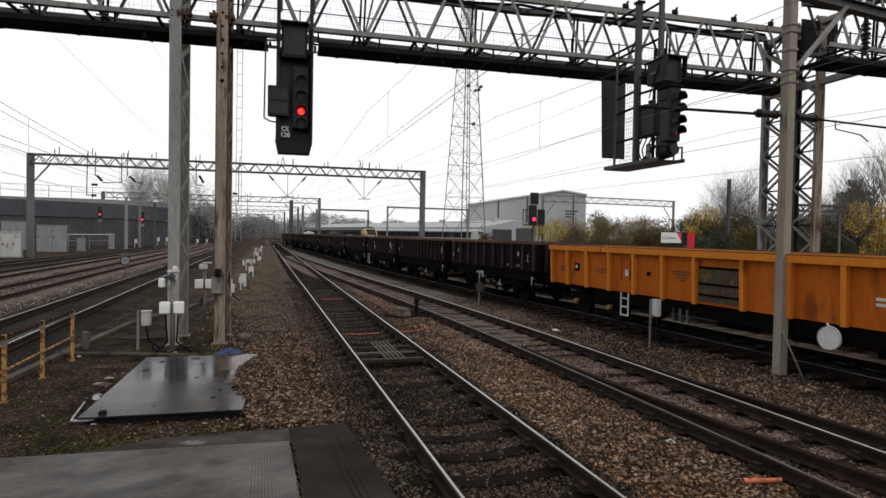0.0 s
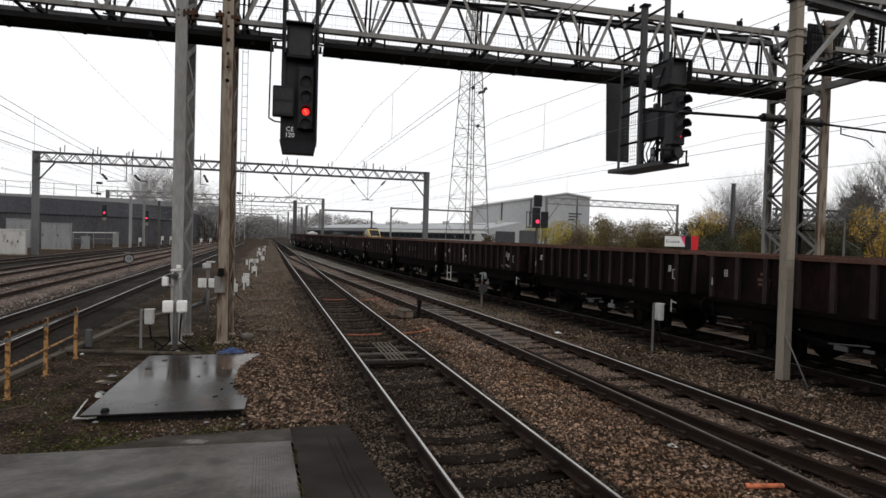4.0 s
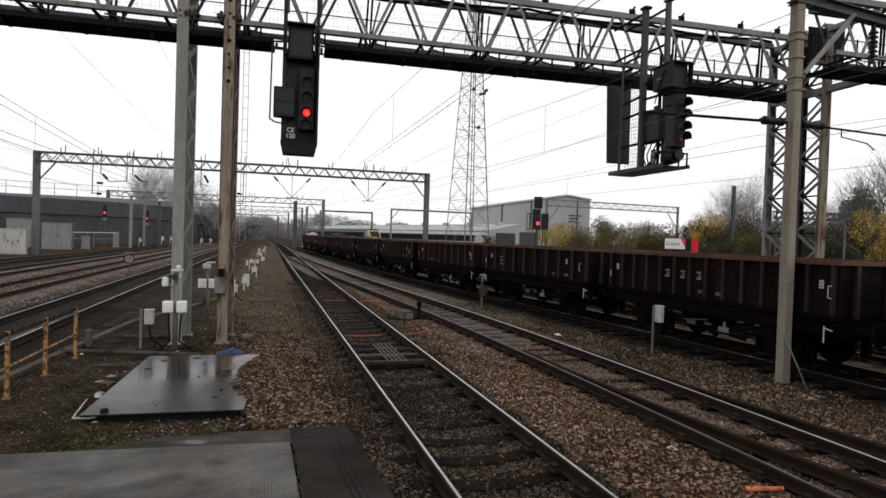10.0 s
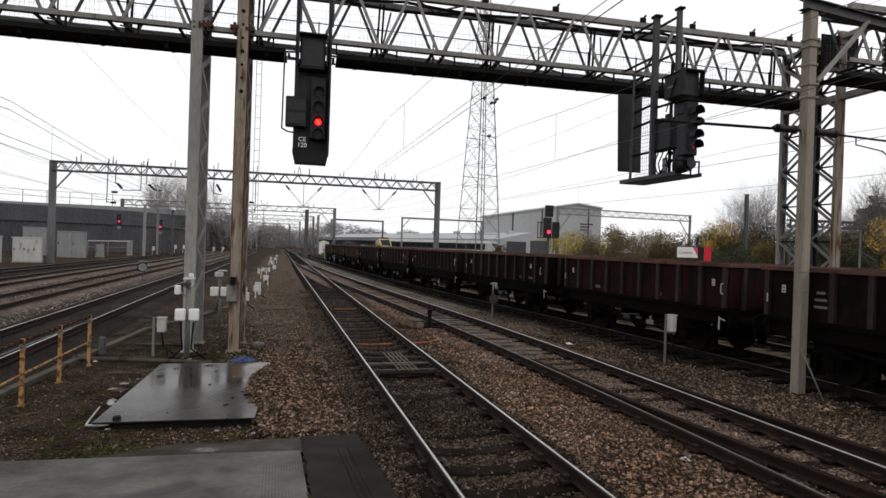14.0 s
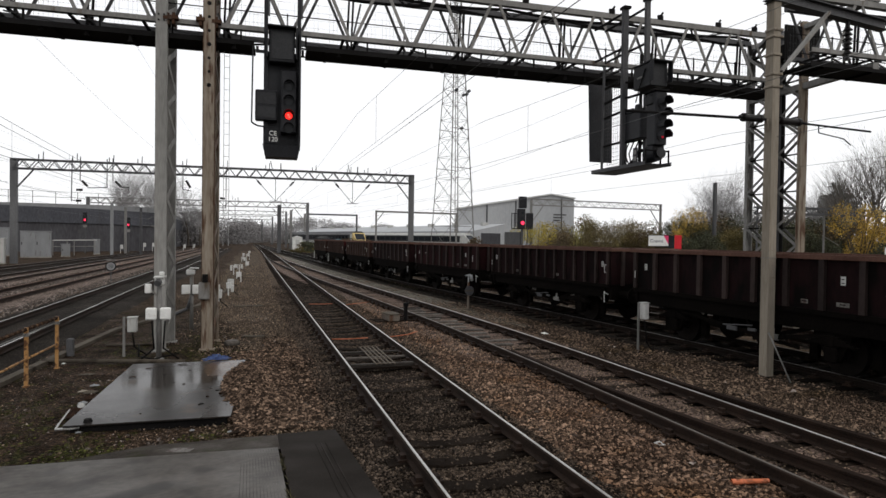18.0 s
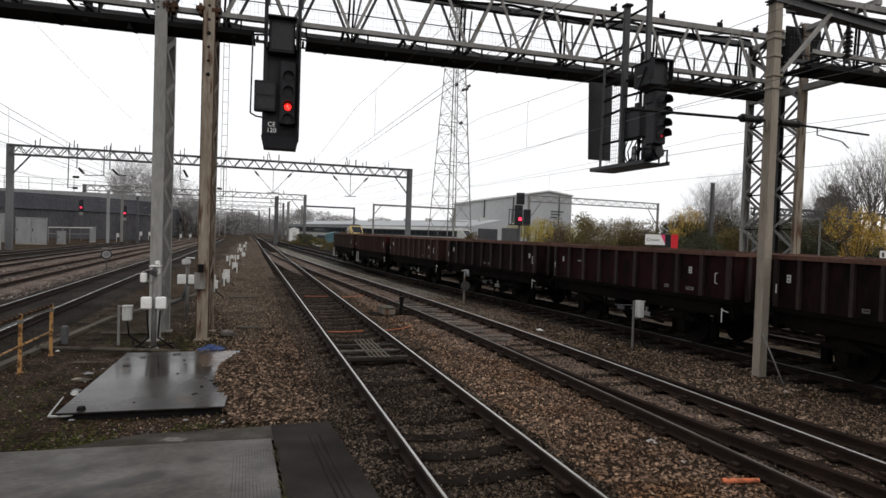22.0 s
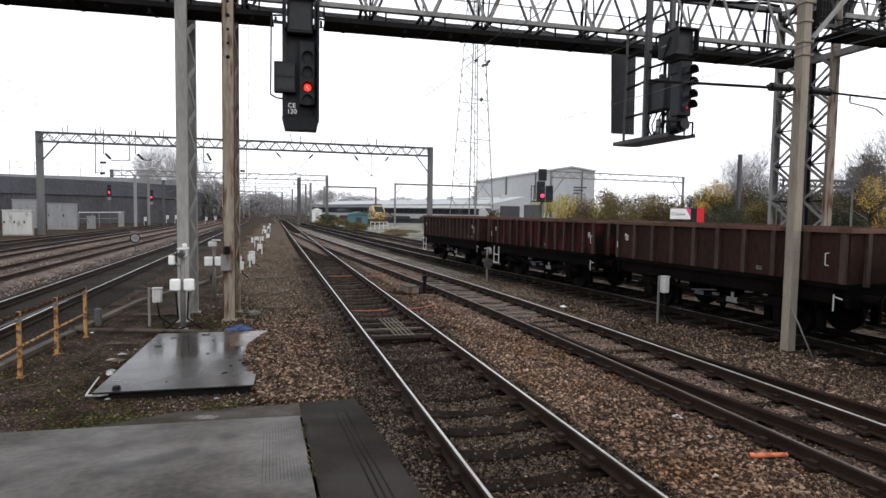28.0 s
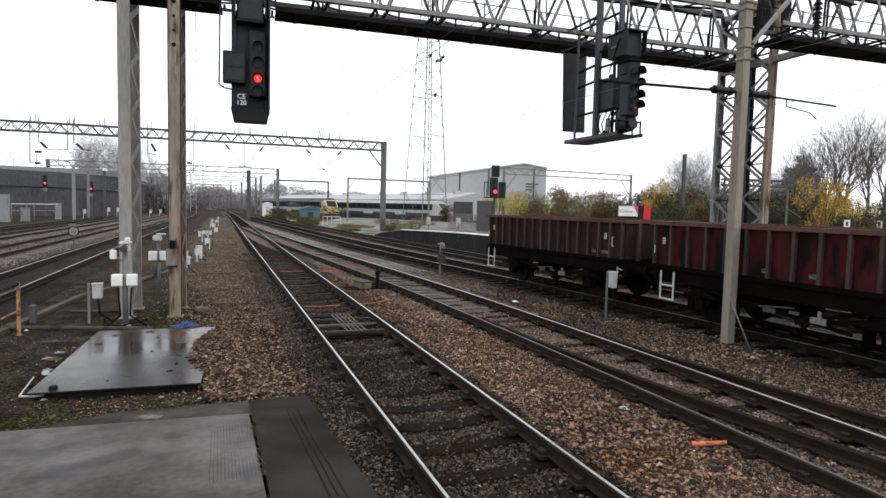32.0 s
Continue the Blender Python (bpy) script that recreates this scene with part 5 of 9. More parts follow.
def buffers(parent, y, s):
    for x in (-0.87, 0.87):
        b = part("buffer", Geo().tube((x, y, 0.95), (x, y + s * 0.36, 0.95), 0.10, n=12).tube((x, y + s * 0.36, 0.95), (x, y + s * 0.51, 0.95), 0.06, n=10), FRAME, parent)
        part("buffer_head", Geo().tube((x, y + s * 0.495, 0.95), (x, y + s * 0.53, 0.95), 0.21, n=18), WHEEL, b)
    part("coupling", Geo().beam((0, y, 0.92), (0, y + s * 0.54, 0.86), 0.08, 0.10), FRAME, parent)
    part("brake_pipe", Geo().tube((0.3, y, 0.9), (0.3, y + s * 0.22, 0.6), 0.03, n=6).tube((0.3, y + s * 0.22, 0.6), (0.25, y + s * 0.53, 0.55), 0.03, n=6), BLACK, parent)


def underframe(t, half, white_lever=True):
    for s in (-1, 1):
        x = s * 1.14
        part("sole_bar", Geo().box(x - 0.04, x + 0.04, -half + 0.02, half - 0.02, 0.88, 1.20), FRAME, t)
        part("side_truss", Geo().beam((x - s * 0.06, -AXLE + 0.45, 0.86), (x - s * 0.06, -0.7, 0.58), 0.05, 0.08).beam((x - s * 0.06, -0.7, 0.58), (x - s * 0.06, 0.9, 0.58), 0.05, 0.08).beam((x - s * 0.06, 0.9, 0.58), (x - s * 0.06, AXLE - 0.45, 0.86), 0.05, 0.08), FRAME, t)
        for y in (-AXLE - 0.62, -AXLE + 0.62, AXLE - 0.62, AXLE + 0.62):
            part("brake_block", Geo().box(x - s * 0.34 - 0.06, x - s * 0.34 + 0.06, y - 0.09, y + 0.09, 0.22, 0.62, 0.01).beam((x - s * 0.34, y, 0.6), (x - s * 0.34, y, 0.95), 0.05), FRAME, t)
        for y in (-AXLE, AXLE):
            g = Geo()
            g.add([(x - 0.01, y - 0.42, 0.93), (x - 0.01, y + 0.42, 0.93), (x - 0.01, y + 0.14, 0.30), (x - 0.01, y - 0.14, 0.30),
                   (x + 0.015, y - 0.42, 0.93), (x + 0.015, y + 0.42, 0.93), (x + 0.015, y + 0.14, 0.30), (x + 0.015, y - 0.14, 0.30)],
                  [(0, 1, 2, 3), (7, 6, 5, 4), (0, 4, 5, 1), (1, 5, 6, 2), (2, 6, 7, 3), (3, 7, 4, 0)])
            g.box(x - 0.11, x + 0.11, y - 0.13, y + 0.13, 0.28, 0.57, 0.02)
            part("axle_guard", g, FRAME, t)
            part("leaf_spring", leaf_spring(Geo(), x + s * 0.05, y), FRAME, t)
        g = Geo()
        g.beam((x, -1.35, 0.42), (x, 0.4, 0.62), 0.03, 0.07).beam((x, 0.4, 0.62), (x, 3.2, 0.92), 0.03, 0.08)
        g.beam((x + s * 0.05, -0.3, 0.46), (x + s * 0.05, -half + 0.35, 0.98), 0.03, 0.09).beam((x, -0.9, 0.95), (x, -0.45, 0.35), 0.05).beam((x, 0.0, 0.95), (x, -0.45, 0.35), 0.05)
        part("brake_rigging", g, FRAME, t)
        if white_lever:
            part("brake_handle", Geo().beam((x + s * 0.10, 0.3 - half, 1.02), (x + s * 0.10, 0.3 - half, 0.70), 0.016, 0.022).beam((x + s * 0.105, 0.28 - half, 0.98), (x + s * 0.105, 0.12 - half, 0.945), 0.014, 0.02), GREY_BOX, t, "white brake handle")
    part("brake_cylinder", Geo().tube((-0.4, -0.2, 0.68), (-0.4, 0.45, 0.68), 0.18, n=14).box(-0.8, -0.5, 0.5, 0.95, 0.5, 0.85, 0.02), FRAME, t)
    part("air_tank", Geo().tube((-0.9, 0.75, 0.72), (0.2, 0.75, 0.72), 0.16, n=14), FRAME, t)
    part("release_pipe", Geo().tube((-1.16, -0.25, 0.72), (-1.16, 0.55, 0.64), 0.018, n=6), GALV_DARK, t, "pale worn pipe")
    part("release_lever", Geo().box(-1.19, -1.15, 0.15, 0.42, 0.55, 0.64), GALV_DARK, t)
    part("brake_valve", Geo().box(-1.21, -1.15, -0.92, -0.60, 0.50, 0.62, 0.01).box(-1.20, -1.16, -0.80, -0.74, 0.62, 0.74), GALV, t, "pale worn brake valve")
    part("release_lever", Geo().box(-1.19, -1.15, -0.35, -0.15, 0.60, 0.66), GALV_DARK, t)
    for y in (-2.9, -1.1, 1.1, 2.9):
        part("cross_member", Geo().box(-1.1, 1.1, y - 0.05, y + 0.05, 0.95, 1.15), FRAME, t)


def open_box(half_w, half, z0, z1, wall=0.03):
    """An open-topped box in one shell."""
    a, b, c, d = half_w, half, half_w - wall, half - wall
    v = []
    for w, l, z in ((a, b, z0), (a, b, z1), (c, d, z1), (c, d, z0 + 0.04)):
        v += [(-w, -l, z), (w, -l, z), (w, l, z), (-w, l, z)]
    f = [(3, 2, 1, 0), (12, 13, 14, 15)]
    for q in range(3):
        f += [(q * 4 + i, q * 4 + (i + 1) % 4, q * 4 + 4 + (i + 1) % 4, q * 4 + 4 + i) for i in range(4)]
    return Geo().add(v, f)


def ladder(parent, x, y, z0, z1, mat=GREY_BOX, rungs=2, w=0.42):
    l = part("ladder", Geo().beam((x, y - w / 2, z0), (x, y - w / 2, z1), 0.025, 0.035), mat, parent, "white painted step ladder")
    part("stile", Geo().beam((x, y + w / 2, z0), (x, y + w / 2, z1), 0.025, 0.035), mat, l)
    for k in range(rungs):
        z = z0 + 0.02 + (z1 - z0 - 0.15) * k / max(1, rungs - 1) * (0.62 if rungs == 2 else 0.95)
        part("rung", Geo().beam((x, y - w / 2, z), (x, y + w / 2, z), 0.035), mat, l)
    return l


def box_wagon(kind, side_mat, label, marks=0):
    """A four-wheeled open wagon; kind 0 has many thin ribs, kind 1 fewer and wider ones."""
    t = thing("open_wagon", None, None, label, "goods wagon", group="wagons of the goods train")
    half, hw = BODY / 2, 1.26
    z0, z1 = 1.24, 2.20
    part("body", open_box(hw, half, z0, z1), side_mat, t)
    count, rw = ((16 if marks == 12 else 14, 0.07), (10, 0.11))[kind]
    rib_mat = RIB_PALE if side_mat in (RUST_SIDE, MAROON) else RIB
    ribs = Geo().box(0, 0.075, -rw / 2, rw / 2, z0 + 0.002, z1).mesh("rib", rib_mat)
    for k in range(count):
        y = -half + 0.10 + (BODY - 0.20) * k / (count - 1)
        for s in (-1, 1):
            ob = part("rib", ribs, None, t)
            ob.matrix_basis = pose(s * hw, y, 0, 0, 0, 0 if s > 0 else 180)
    for s in (-1, 1):
        for x in (-0.85, 0, 0.85):
            part("end_rib", Geo().box(x - 0.05, x + 0.05, s * half - (0 if s > 0 else 0.07), s * half + (0.07 if s > 0 else 0), z0 - 0.05, z1), rib_mat, t)
        part("headstock", Geo().box(-1.22, 1.22, s * (half - 0.05) - 0.05, s * (half - 0.05) + 0.05, 0.78, 1.22, 0.01), FRAME, t)
        buffers(t, s * half, s)
    g = Geo()
    o, i = hw + 0.085, hw - 0.06
    g.box(-o, -i, -half - 0.07, half + 0.07, z1, z1 + 0.085).box(i, o, -half - 0.07, half + 0.07, z1, z1 + 0.085)
    g.box(-i, i, -half - 0.07, -half + 0.10, z1, z1 + 0.085).box(-i, i, half - 0.10, half + 0.07, z1, z1 + 0.085)
    part("top_rim", g, RIM, t, "rusty top rim")
    # Sill coloured black to read as the shaded gap below the ribs.
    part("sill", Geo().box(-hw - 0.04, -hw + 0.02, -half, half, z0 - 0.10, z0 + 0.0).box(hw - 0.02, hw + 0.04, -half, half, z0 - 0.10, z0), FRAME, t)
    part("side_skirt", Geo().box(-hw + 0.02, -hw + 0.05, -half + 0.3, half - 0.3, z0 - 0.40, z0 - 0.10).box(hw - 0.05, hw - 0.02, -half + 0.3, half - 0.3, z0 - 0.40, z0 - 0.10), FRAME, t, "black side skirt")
    underframe(t, half)
    for y in (-AXLE, AXLE):
        wheelset(t, y)
    # near side has the white step ladder, hand rail and labels
    x = -hw - 0.10
    if marks in (2, 11):
        ladder(t, x, half - 0.62, 0.42, 1.10)
    y = -half + (0.42 if marks % 2 == 0 else 0.16)
    part("hand_rail", Geo().tube((x, y, 1.58), (x, y, 1.80), 0.009, n=6).tube((x, y, 1.80), (x, y - 0.07, 1.81), 0.009, n=6).tube((x, y, 1.58), (x, y - 0.07, 1.57), 0.009, n=6), GREY_BOX, t, "white hand rail")
    part("end_handle", Geo().beam((x, half - 0.16, 1.52), (x, half - 0.16, 1.70), 0.018), GREY_BOX, t, "white hand rail")
    step = (BODY - 0.20) / (count - 1)
    r = random.Random(marks * 13 + 5)
    bars = []
    for k in (1 if marks % 2 == 0 else 0, count - 2):
        y = -half + 0.10 + step * (k + 0.5)
        part("data_panel", Geo().box(x + 0.085, x + 0.097, y - 0.045, y + 0.045, 1.74, 1.90), CABINET_WHITE, t, "small dirty white label plate")
        for z in (1.78, 1.85):
            bars.append((y - 0.026, y + 0.026, z - 0.01))
    for a, b, z in bars:
        part("label_bar", Geo().box(x + 0.081, x + 0.0848, a, b, z, z + 0.018), BLACK, t)
    for k in range(2):
        y = -half + 0.10 + step * (k + 1.5) if marks % 2 == 0 else r.uniform(-half + 1.0, half - 1.5)
        part("stencil_panel", Geo().box(x + 0.088, x + 0.098, y - 0.07 - 0.05 * (k == 0), y + 0.07 + 0.05 * (k == 0), 1.34, 1.42), LABEL_GREY, t, "worn grey stencil panel")
        part("stencil_bar", Geo().box(x + 0.084, x + 0.0875, y - 0.055, y + 0.05, 1.375, 1.392), FRAME, t)
    return t


def worn_marks(t, rows):
    """Faded pale marks on the side towards the near tracks."""
    for y, z, size in rows:
        g = Geo().box(-1.268, -1.2605, y - size * 0.28, y + size * 0.28, z - size * 0.38, z - size * 0.14).box(-1.268, -1.2605, y - size * 0.28, y + size * 0.05, z - size * 0.06, z + size * 0.1)
        g.box(-1.268, -1.2605, y - size * 0.28, y + size * 0.28, z + size * 0.2, z + size * 0.38)
        part("worn_mark", g, GALV, t, "faded white painted mark")


def graffiti(t, y):
    g = Geo()
    for (a, b), r in (((0.02, 1.86), 0.12), ((-0.04, 1.62), 0.15)):
        for k in range(14):
            p, q = 2 * math.pi * k / 14, 2 * math.pi * (k + 1) / 14
            g.beam((-1.265, y + a + r * 0.8 * math.cos(p), b + r * math.sin(p)), (-1.265, y + a + r * 0.8 * math.cos(q), b + r * math.sin(q)), 0.012, 0.10, up=(1, 0, 0))
    g.beam((-1.265, y - 0.18, 1.40), (-1.265, y - 0.05, 1.50), 0.012, 0.04, up=(1, 0, 0)).beam((-1.265, y - 0.18, 1.50), (-1.265, y - 0.06, 1.38), 0.012, 0.04, up=(1, 0, 0)).beam((-1.265, y + 0.12, 1.38), (-1.265, y + 0.12, 1.62), 0.012, 0.05, up=(1, 0, 0))
    part("graffiti", g, GREY_BOX, t, "white sprayed loops and strokes")


def bogie(t, y):
    b = part("bogie_frame", Geo().box(-1.05, -0.95, y - 1.3, y + 1.3, 0.42, 0.66, 0.02).box(0.95, 1.05, y - 1.3, y + 1.3, 0.42, 0.66, 0.02).box(-1.0, 1.0, y - 0.2, y + 0.2, 0.45, 0.75), FRAME, t)
    for s in (-1, 1):
        for d in (-0.9, 0.9):
            part("axle_cap", Geo().tube((s * 1.04, y + d, 0.42), (s * 1.16, y + d, 0.42), 0.07, n=14), YELLOW, b, "yellow axle box cap")
            part("spring", Geo().tube((s * 1.02, y + d * 0.45, 0.5), (s * 1.02, y + d * 0.45, 0.78), 0.09, n=10), FRAME, b)
    for d in (-0.9, 0.9):
        wheelset(t, y + d)


def orange_wagon(length=14.2):
    t = thing("orange_bogie_wagon", None, None, "bright orange open bogie wagon with panelled sides", "goods wagon", group="wagons of the goods train")
    half, hw, z0, z1 = length / 2, 1.30, 0.96, 2.16
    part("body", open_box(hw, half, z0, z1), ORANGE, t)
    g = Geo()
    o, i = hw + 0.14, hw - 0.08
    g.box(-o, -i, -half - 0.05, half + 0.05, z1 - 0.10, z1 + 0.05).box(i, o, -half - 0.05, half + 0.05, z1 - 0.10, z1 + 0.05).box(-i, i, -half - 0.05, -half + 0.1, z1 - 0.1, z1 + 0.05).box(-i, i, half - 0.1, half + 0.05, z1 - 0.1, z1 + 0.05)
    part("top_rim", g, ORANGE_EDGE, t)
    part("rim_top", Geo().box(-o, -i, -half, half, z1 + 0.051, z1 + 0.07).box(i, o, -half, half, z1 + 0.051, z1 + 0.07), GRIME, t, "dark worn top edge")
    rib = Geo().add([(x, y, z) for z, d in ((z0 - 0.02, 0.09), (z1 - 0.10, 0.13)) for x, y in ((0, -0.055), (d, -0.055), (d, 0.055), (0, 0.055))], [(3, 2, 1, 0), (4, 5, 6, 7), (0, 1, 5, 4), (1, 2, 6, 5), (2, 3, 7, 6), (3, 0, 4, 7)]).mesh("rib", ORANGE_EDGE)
    posts = [7.02, 6.05, 4.95, 3.80, 2.67, 1.52, 0.40, -1.02, -2.17, -3.30, -4.43, -5.56, -7.02]
    for y in posts:
        for s in (-1, 1):
            part("rib", rib, None, t).matrix_basis = pose(s * hw, y, 0, 0, 0, 0 if s > 0 else 180)
    part("open_panel", Geo().box(-hw - 0.03, -hw - 0.001, -0.94, 0.30, z0 + 0.06, z1 - 0.30), GRIME, t, "grimy dark recessed panel")
    for z in (1.16, 1.42, 1.80):
        part("panel_bar", Geo().box(-hw - 0.05, -hw - 0.028, -0.94, 0.30, z, z + 0.05), FRAME, t)
    part("socket", Geo().box(-hw - 0.03, -hw, 5.45, 5.70, 1.42, 1.66, 0.008), FRAME, t)
    part("socket_ring", Geo().tube((-hw - 0.031, 5.56, 1.55), (-hw - 0.05, 5.56, 1.55), 0.06, n=12), GREY_BOX, t, "pale ring")
    part("socket", Geo().box(-hw - 0.02, -hw, 2.06, 2.20, 1.50, 1.60), FRAME, t)
    for y in (3.30, 2.88):
        part("door_strip", Geo().box(-hw - 0.035, -hw, y - 0.025, y + 0.025, 1.30, 1.95), ORANGE, t)
    part("label_mark", Geo().box(-hw - 0.012, -hw, 3.0, 3.12, 1.42, 1.60), GREY_BOX, t, "small pale mark")
    for k in range(4):
        part("worn_mark", Geo().box(-hw - 0.012, -hw, 0.62 + k * 0.06, 1.28 - k * 0.09, 1.66 - k * 0.07, 1.69 - k * 0.07), GRIME, t)
    for k in range(2):
        part("worn_mark", Geo().box(-hw - 0.012, -hw, 4.05, 4.55 - k * 0.1, 1.44 + k * 0.07, 1.47 + k * 0.07), GRIME, t)
    for y, mat in ((6.45, GRIME), (-3.95, GREY_BOX)):
        for z in (1.38, 1.48):
            part("stencil_bar", Geo().box(-hw - 0.012, -hw, y - 0.13, y + 0.13, z, z + 0.05), mat, t)
    for s in (-1, 1):
        part("sole_bar", Geo().box(s * 1.1 - 0.06, s * 1.1 + 0.06, -half + 0.1, half - 0.1, 0.80, 0.97), FRAME, t)
        bogie(t, s * (half - 2.1))
        part("headstock", Geo().box(-1.25, 1.25, s * (half - 0.05) - 0.06, s * (half - 0.05) + 0.06, 0.78, 1.1), FRAME, t)
        buffers(t, s * half, s)
    ladder(t, -1.34, 3.08, 0.30, 0.95, GREY_BOX, 3, 0.32)
    w = part("hand_wheel", Geo().tube((-1.36, -3.05, 0.70), (-1.40, -3.05, 0.70), 0.215, n=28), GREY_BOX, t, "pale round brake hand wheel")
    part("wheel_rim", Geo().tube((-1.37, -3.05, 0.70), (-1.42, -3.05, 0.70), 0.23, 0.225, n=28, caps=False), GREY_BOX, w)
    part("wheel_strut", Geo().beam((-1.36, -2.98, 0.97), (-1.36, -3.02, 0.88), 0.03), WHITE, w)
    part("end_rail", Geo().beam((-1.35, half - 0.03, 1.0), (-1.35, half - 0.03, 1.95), 0.03), WHITE, t, "white hand rail")
    part("brake_valves", Geo().box(-1.2, -1.1, -0.2, 1.3, 0.58, 0.64).box(-1.25, -1.15, 0.7, 0.78, 0.42, 0.75).box(-1.25, -1.15, 0.95, 1.03, 0.42, 0.75).box(-1.25, -1.15, 1.2, 1.28, 0.42, 0.75), GALV_DARK, t)
    part("tank", Geo().tube((-0.7, -0.8, 0.6), (-0.7, 0.2, 0.6), 0.2, n=14), FRAME, t)
    part("brake_box", Geo().box(-1.0, -0.3, -2.6, -1.9, 0.45, 0.8, 0.02), FRAME, t)
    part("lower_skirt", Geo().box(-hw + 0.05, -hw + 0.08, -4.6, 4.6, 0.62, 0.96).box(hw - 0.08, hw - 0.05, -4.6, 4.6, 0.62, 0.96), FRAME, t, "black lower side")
    return t


# order from the orange wagon to the tail: kind of ribs, paint, description
PLAN = [(1, BROWN, "grimy dark brown open wagon with wide-spaced ribs"), (0, BROWN, "grimy dark brown open wagon with many thin ribs"), (0, BROWN, "dark brown open wagon with thin ribs, ladder and white scrawl"),
        (0, BROWN, "dark maroon open wagon with faded white marks"), (1, BROWN, "dark brown open wagon with wide-spaced ribs"), (1, MAROON_DARK, "dull dark red open wagon with wide-spaced ribs"),
        (1, BROWN, "dark brown open wagon with flat ribs and white handle"), (0, BROWN, "maroon open wagon with thin ribs and white handle"), (1, MAROON_DARK, "dark red open wagon with wide-spaced ribs"),
        (1, BROWN, "dark brown open wagon with flat ribs and labels"), (1, RUST_SIDE, "rusty brown open wagon with wide-spaced ribs"), (0, MAROON, "red open wagon with pale ribs and a white ladder"),
        (0, RUST_SIDE, "rusty brown open wagon at the tail of the train")]
FIRST_GAP = 19.31
TRAIN = []
orange = orange_wagon()
TRAIN.append((orange, FIRST_GAP - 0.54 - 7.1, 5.0))
for k, (ribs_kind, paint, words) in enumerate(PLAN):
    w = box_wagon(ribs_kind, paint, words, k)
    TRAIN.append((w, FIRST_GAP + PITCH * (k + 0.5), AXLE))
    if k == 3:
        worn_marks(w, [(1.10, 1.76, 0.26), (0.55, 1.76, 0.26), (0.0, 1.76, 0.26)])
    if k == 2:
        graffiti(w, 1.45)
        g = Geo()
        for (a, b), (c, d) in zip(((0.0, 1.95), (0.20, 1.45), (-0.14, 1.62), (0.12, 1.70)), ((0.20, 1.45), (-0.18, 1.40), (0.02, 1.95), (0.14, 1.45))):
            g.beam((-1.266, -2.5 + a, b), (-1.266, -2.5 + c, d), 0.012, 0.06, up=(1, 0, 0))
        part("graffiti", g, GREY_BOX, w, "white sprayed triangle")
    if k == 0:
        for z, a in ((1.86, 0.10), (1.74, 0.17), (1.64, 0.15)):
            part("faded_mark", Geo().box(-1.270, -1.261, BODY / 2 - 1.55 - a, BODY / 2 - 1.55 + a, z - 0.03, z + 0.03), RIM, w, "faded orange painted mark")
    if k in (1, 10):
        part("yellow_sticker", Geo().box(-1.272, -1.261, 3.10, 3.17, 1.76, 1.86), YELLOW, w, "small yellow and white sticker")
        part("sticker_top", Geo().box(-1.273, -1.261, 3.10, 3.17, 1.862, 1.93), GREY_BOX, w)
    if k in (4, 8):
        for z, a in ((1.80, 0.22), (1.66, 0.32), (1.52, 0.34))[: 3 if k == 4 else 1]:
            part("number_bar", Geo().box(-1.270, -1.261, 2.2 - a * 0.42, 2.2 + a * 0.42, z - 0.025, z + 0.025), GALV, w, "white painted bar")
tail = TRAIN[-1][0]
ladder(tail, -1.36, BODY / 2 - 0.35, 0.42, 1.1)

# ---- small things by the near tracks ----
PLATFORM_WALL = material("sooty platform brick", (0.0150, 0.0142, 0.0138), (0.0340, 0.0320, 0.0310), 0.9, 0, 12, 0.8, 0.3, stain=(0.048, 0.045, 0.042), stain_at=0.62, streak=0.5, spec=0.05)
GRID_STEEL = material("worn grid steel", (0.085, 0.068, 0.050), (0.150, 0.125, 0.098), 0.6, 0.2, 25, 3, 0.2)
RUST_SLEEVE = material("blackened rusty sleeve", (0.012, 0.008, 0.006), (0.040, 0.022, 0.014), 0.85, 0, 25, 6, 0.3, spec=0.05)
def steel_cover():
    t = thing("steel_cover", None, None, "wet dark steel cover plate over a dark gap", "cover plate", at=pose(-1.24, 11.22, -0.055, 0, 0, -2.4))
    part("plate", Geo().box(-1.08, 1.08, -2.06, 2.05, 0.080, 0.105, 0.006), PLATE, t)
    # Black block stands in for the shade in the gap below the plate.
    part("chamber_edge", Geo().box(-1.0, 1.02, -2.0, 1.98, -0.10, 0.079), BLACK, t, "black block for the shaded gap")
    for x, y in ((0.6, -1.3), (0.75, -0.5), (-0.3, 0.9), (0.1, 1.2)):
        part("lifting_hole", Geo().tube((x, y, 0.105), (x, y, 0.112), 0.03, n=10), BLACK, t)
    part("lifting_ring", Geo().tube((-0.80, -1.92, 0.105), (-0.80, -1.92, 0.15), 0.06, 0.045, n=10), BLACK, t, "black lifting ring")
    r = random.Random(5)
    g = Geo()
    n = 22
    for z in (0.1055, 0.1075):
        for k in range(n):
            a = 2 * math.pi * k / n
            w = r.uniform(0.75, 1.1) if z < 0.107 else 0
            g.v.append((min(1.05, 0.70 + 0.38 * math.cos(a) * w), min(1.98, 1.25 + 0.80 * math.sin(a) * w), z) if w else (g.v[k][0], g.v[k][1], z))
    g.f = [tuple(range(n, 2 * n))] + [(k, (k + 1) % n, n + (k + 1) % n, n + k) for k in range(n)]
    part("mud_film", g, MUD, t, "film of rusty mud")
    return t


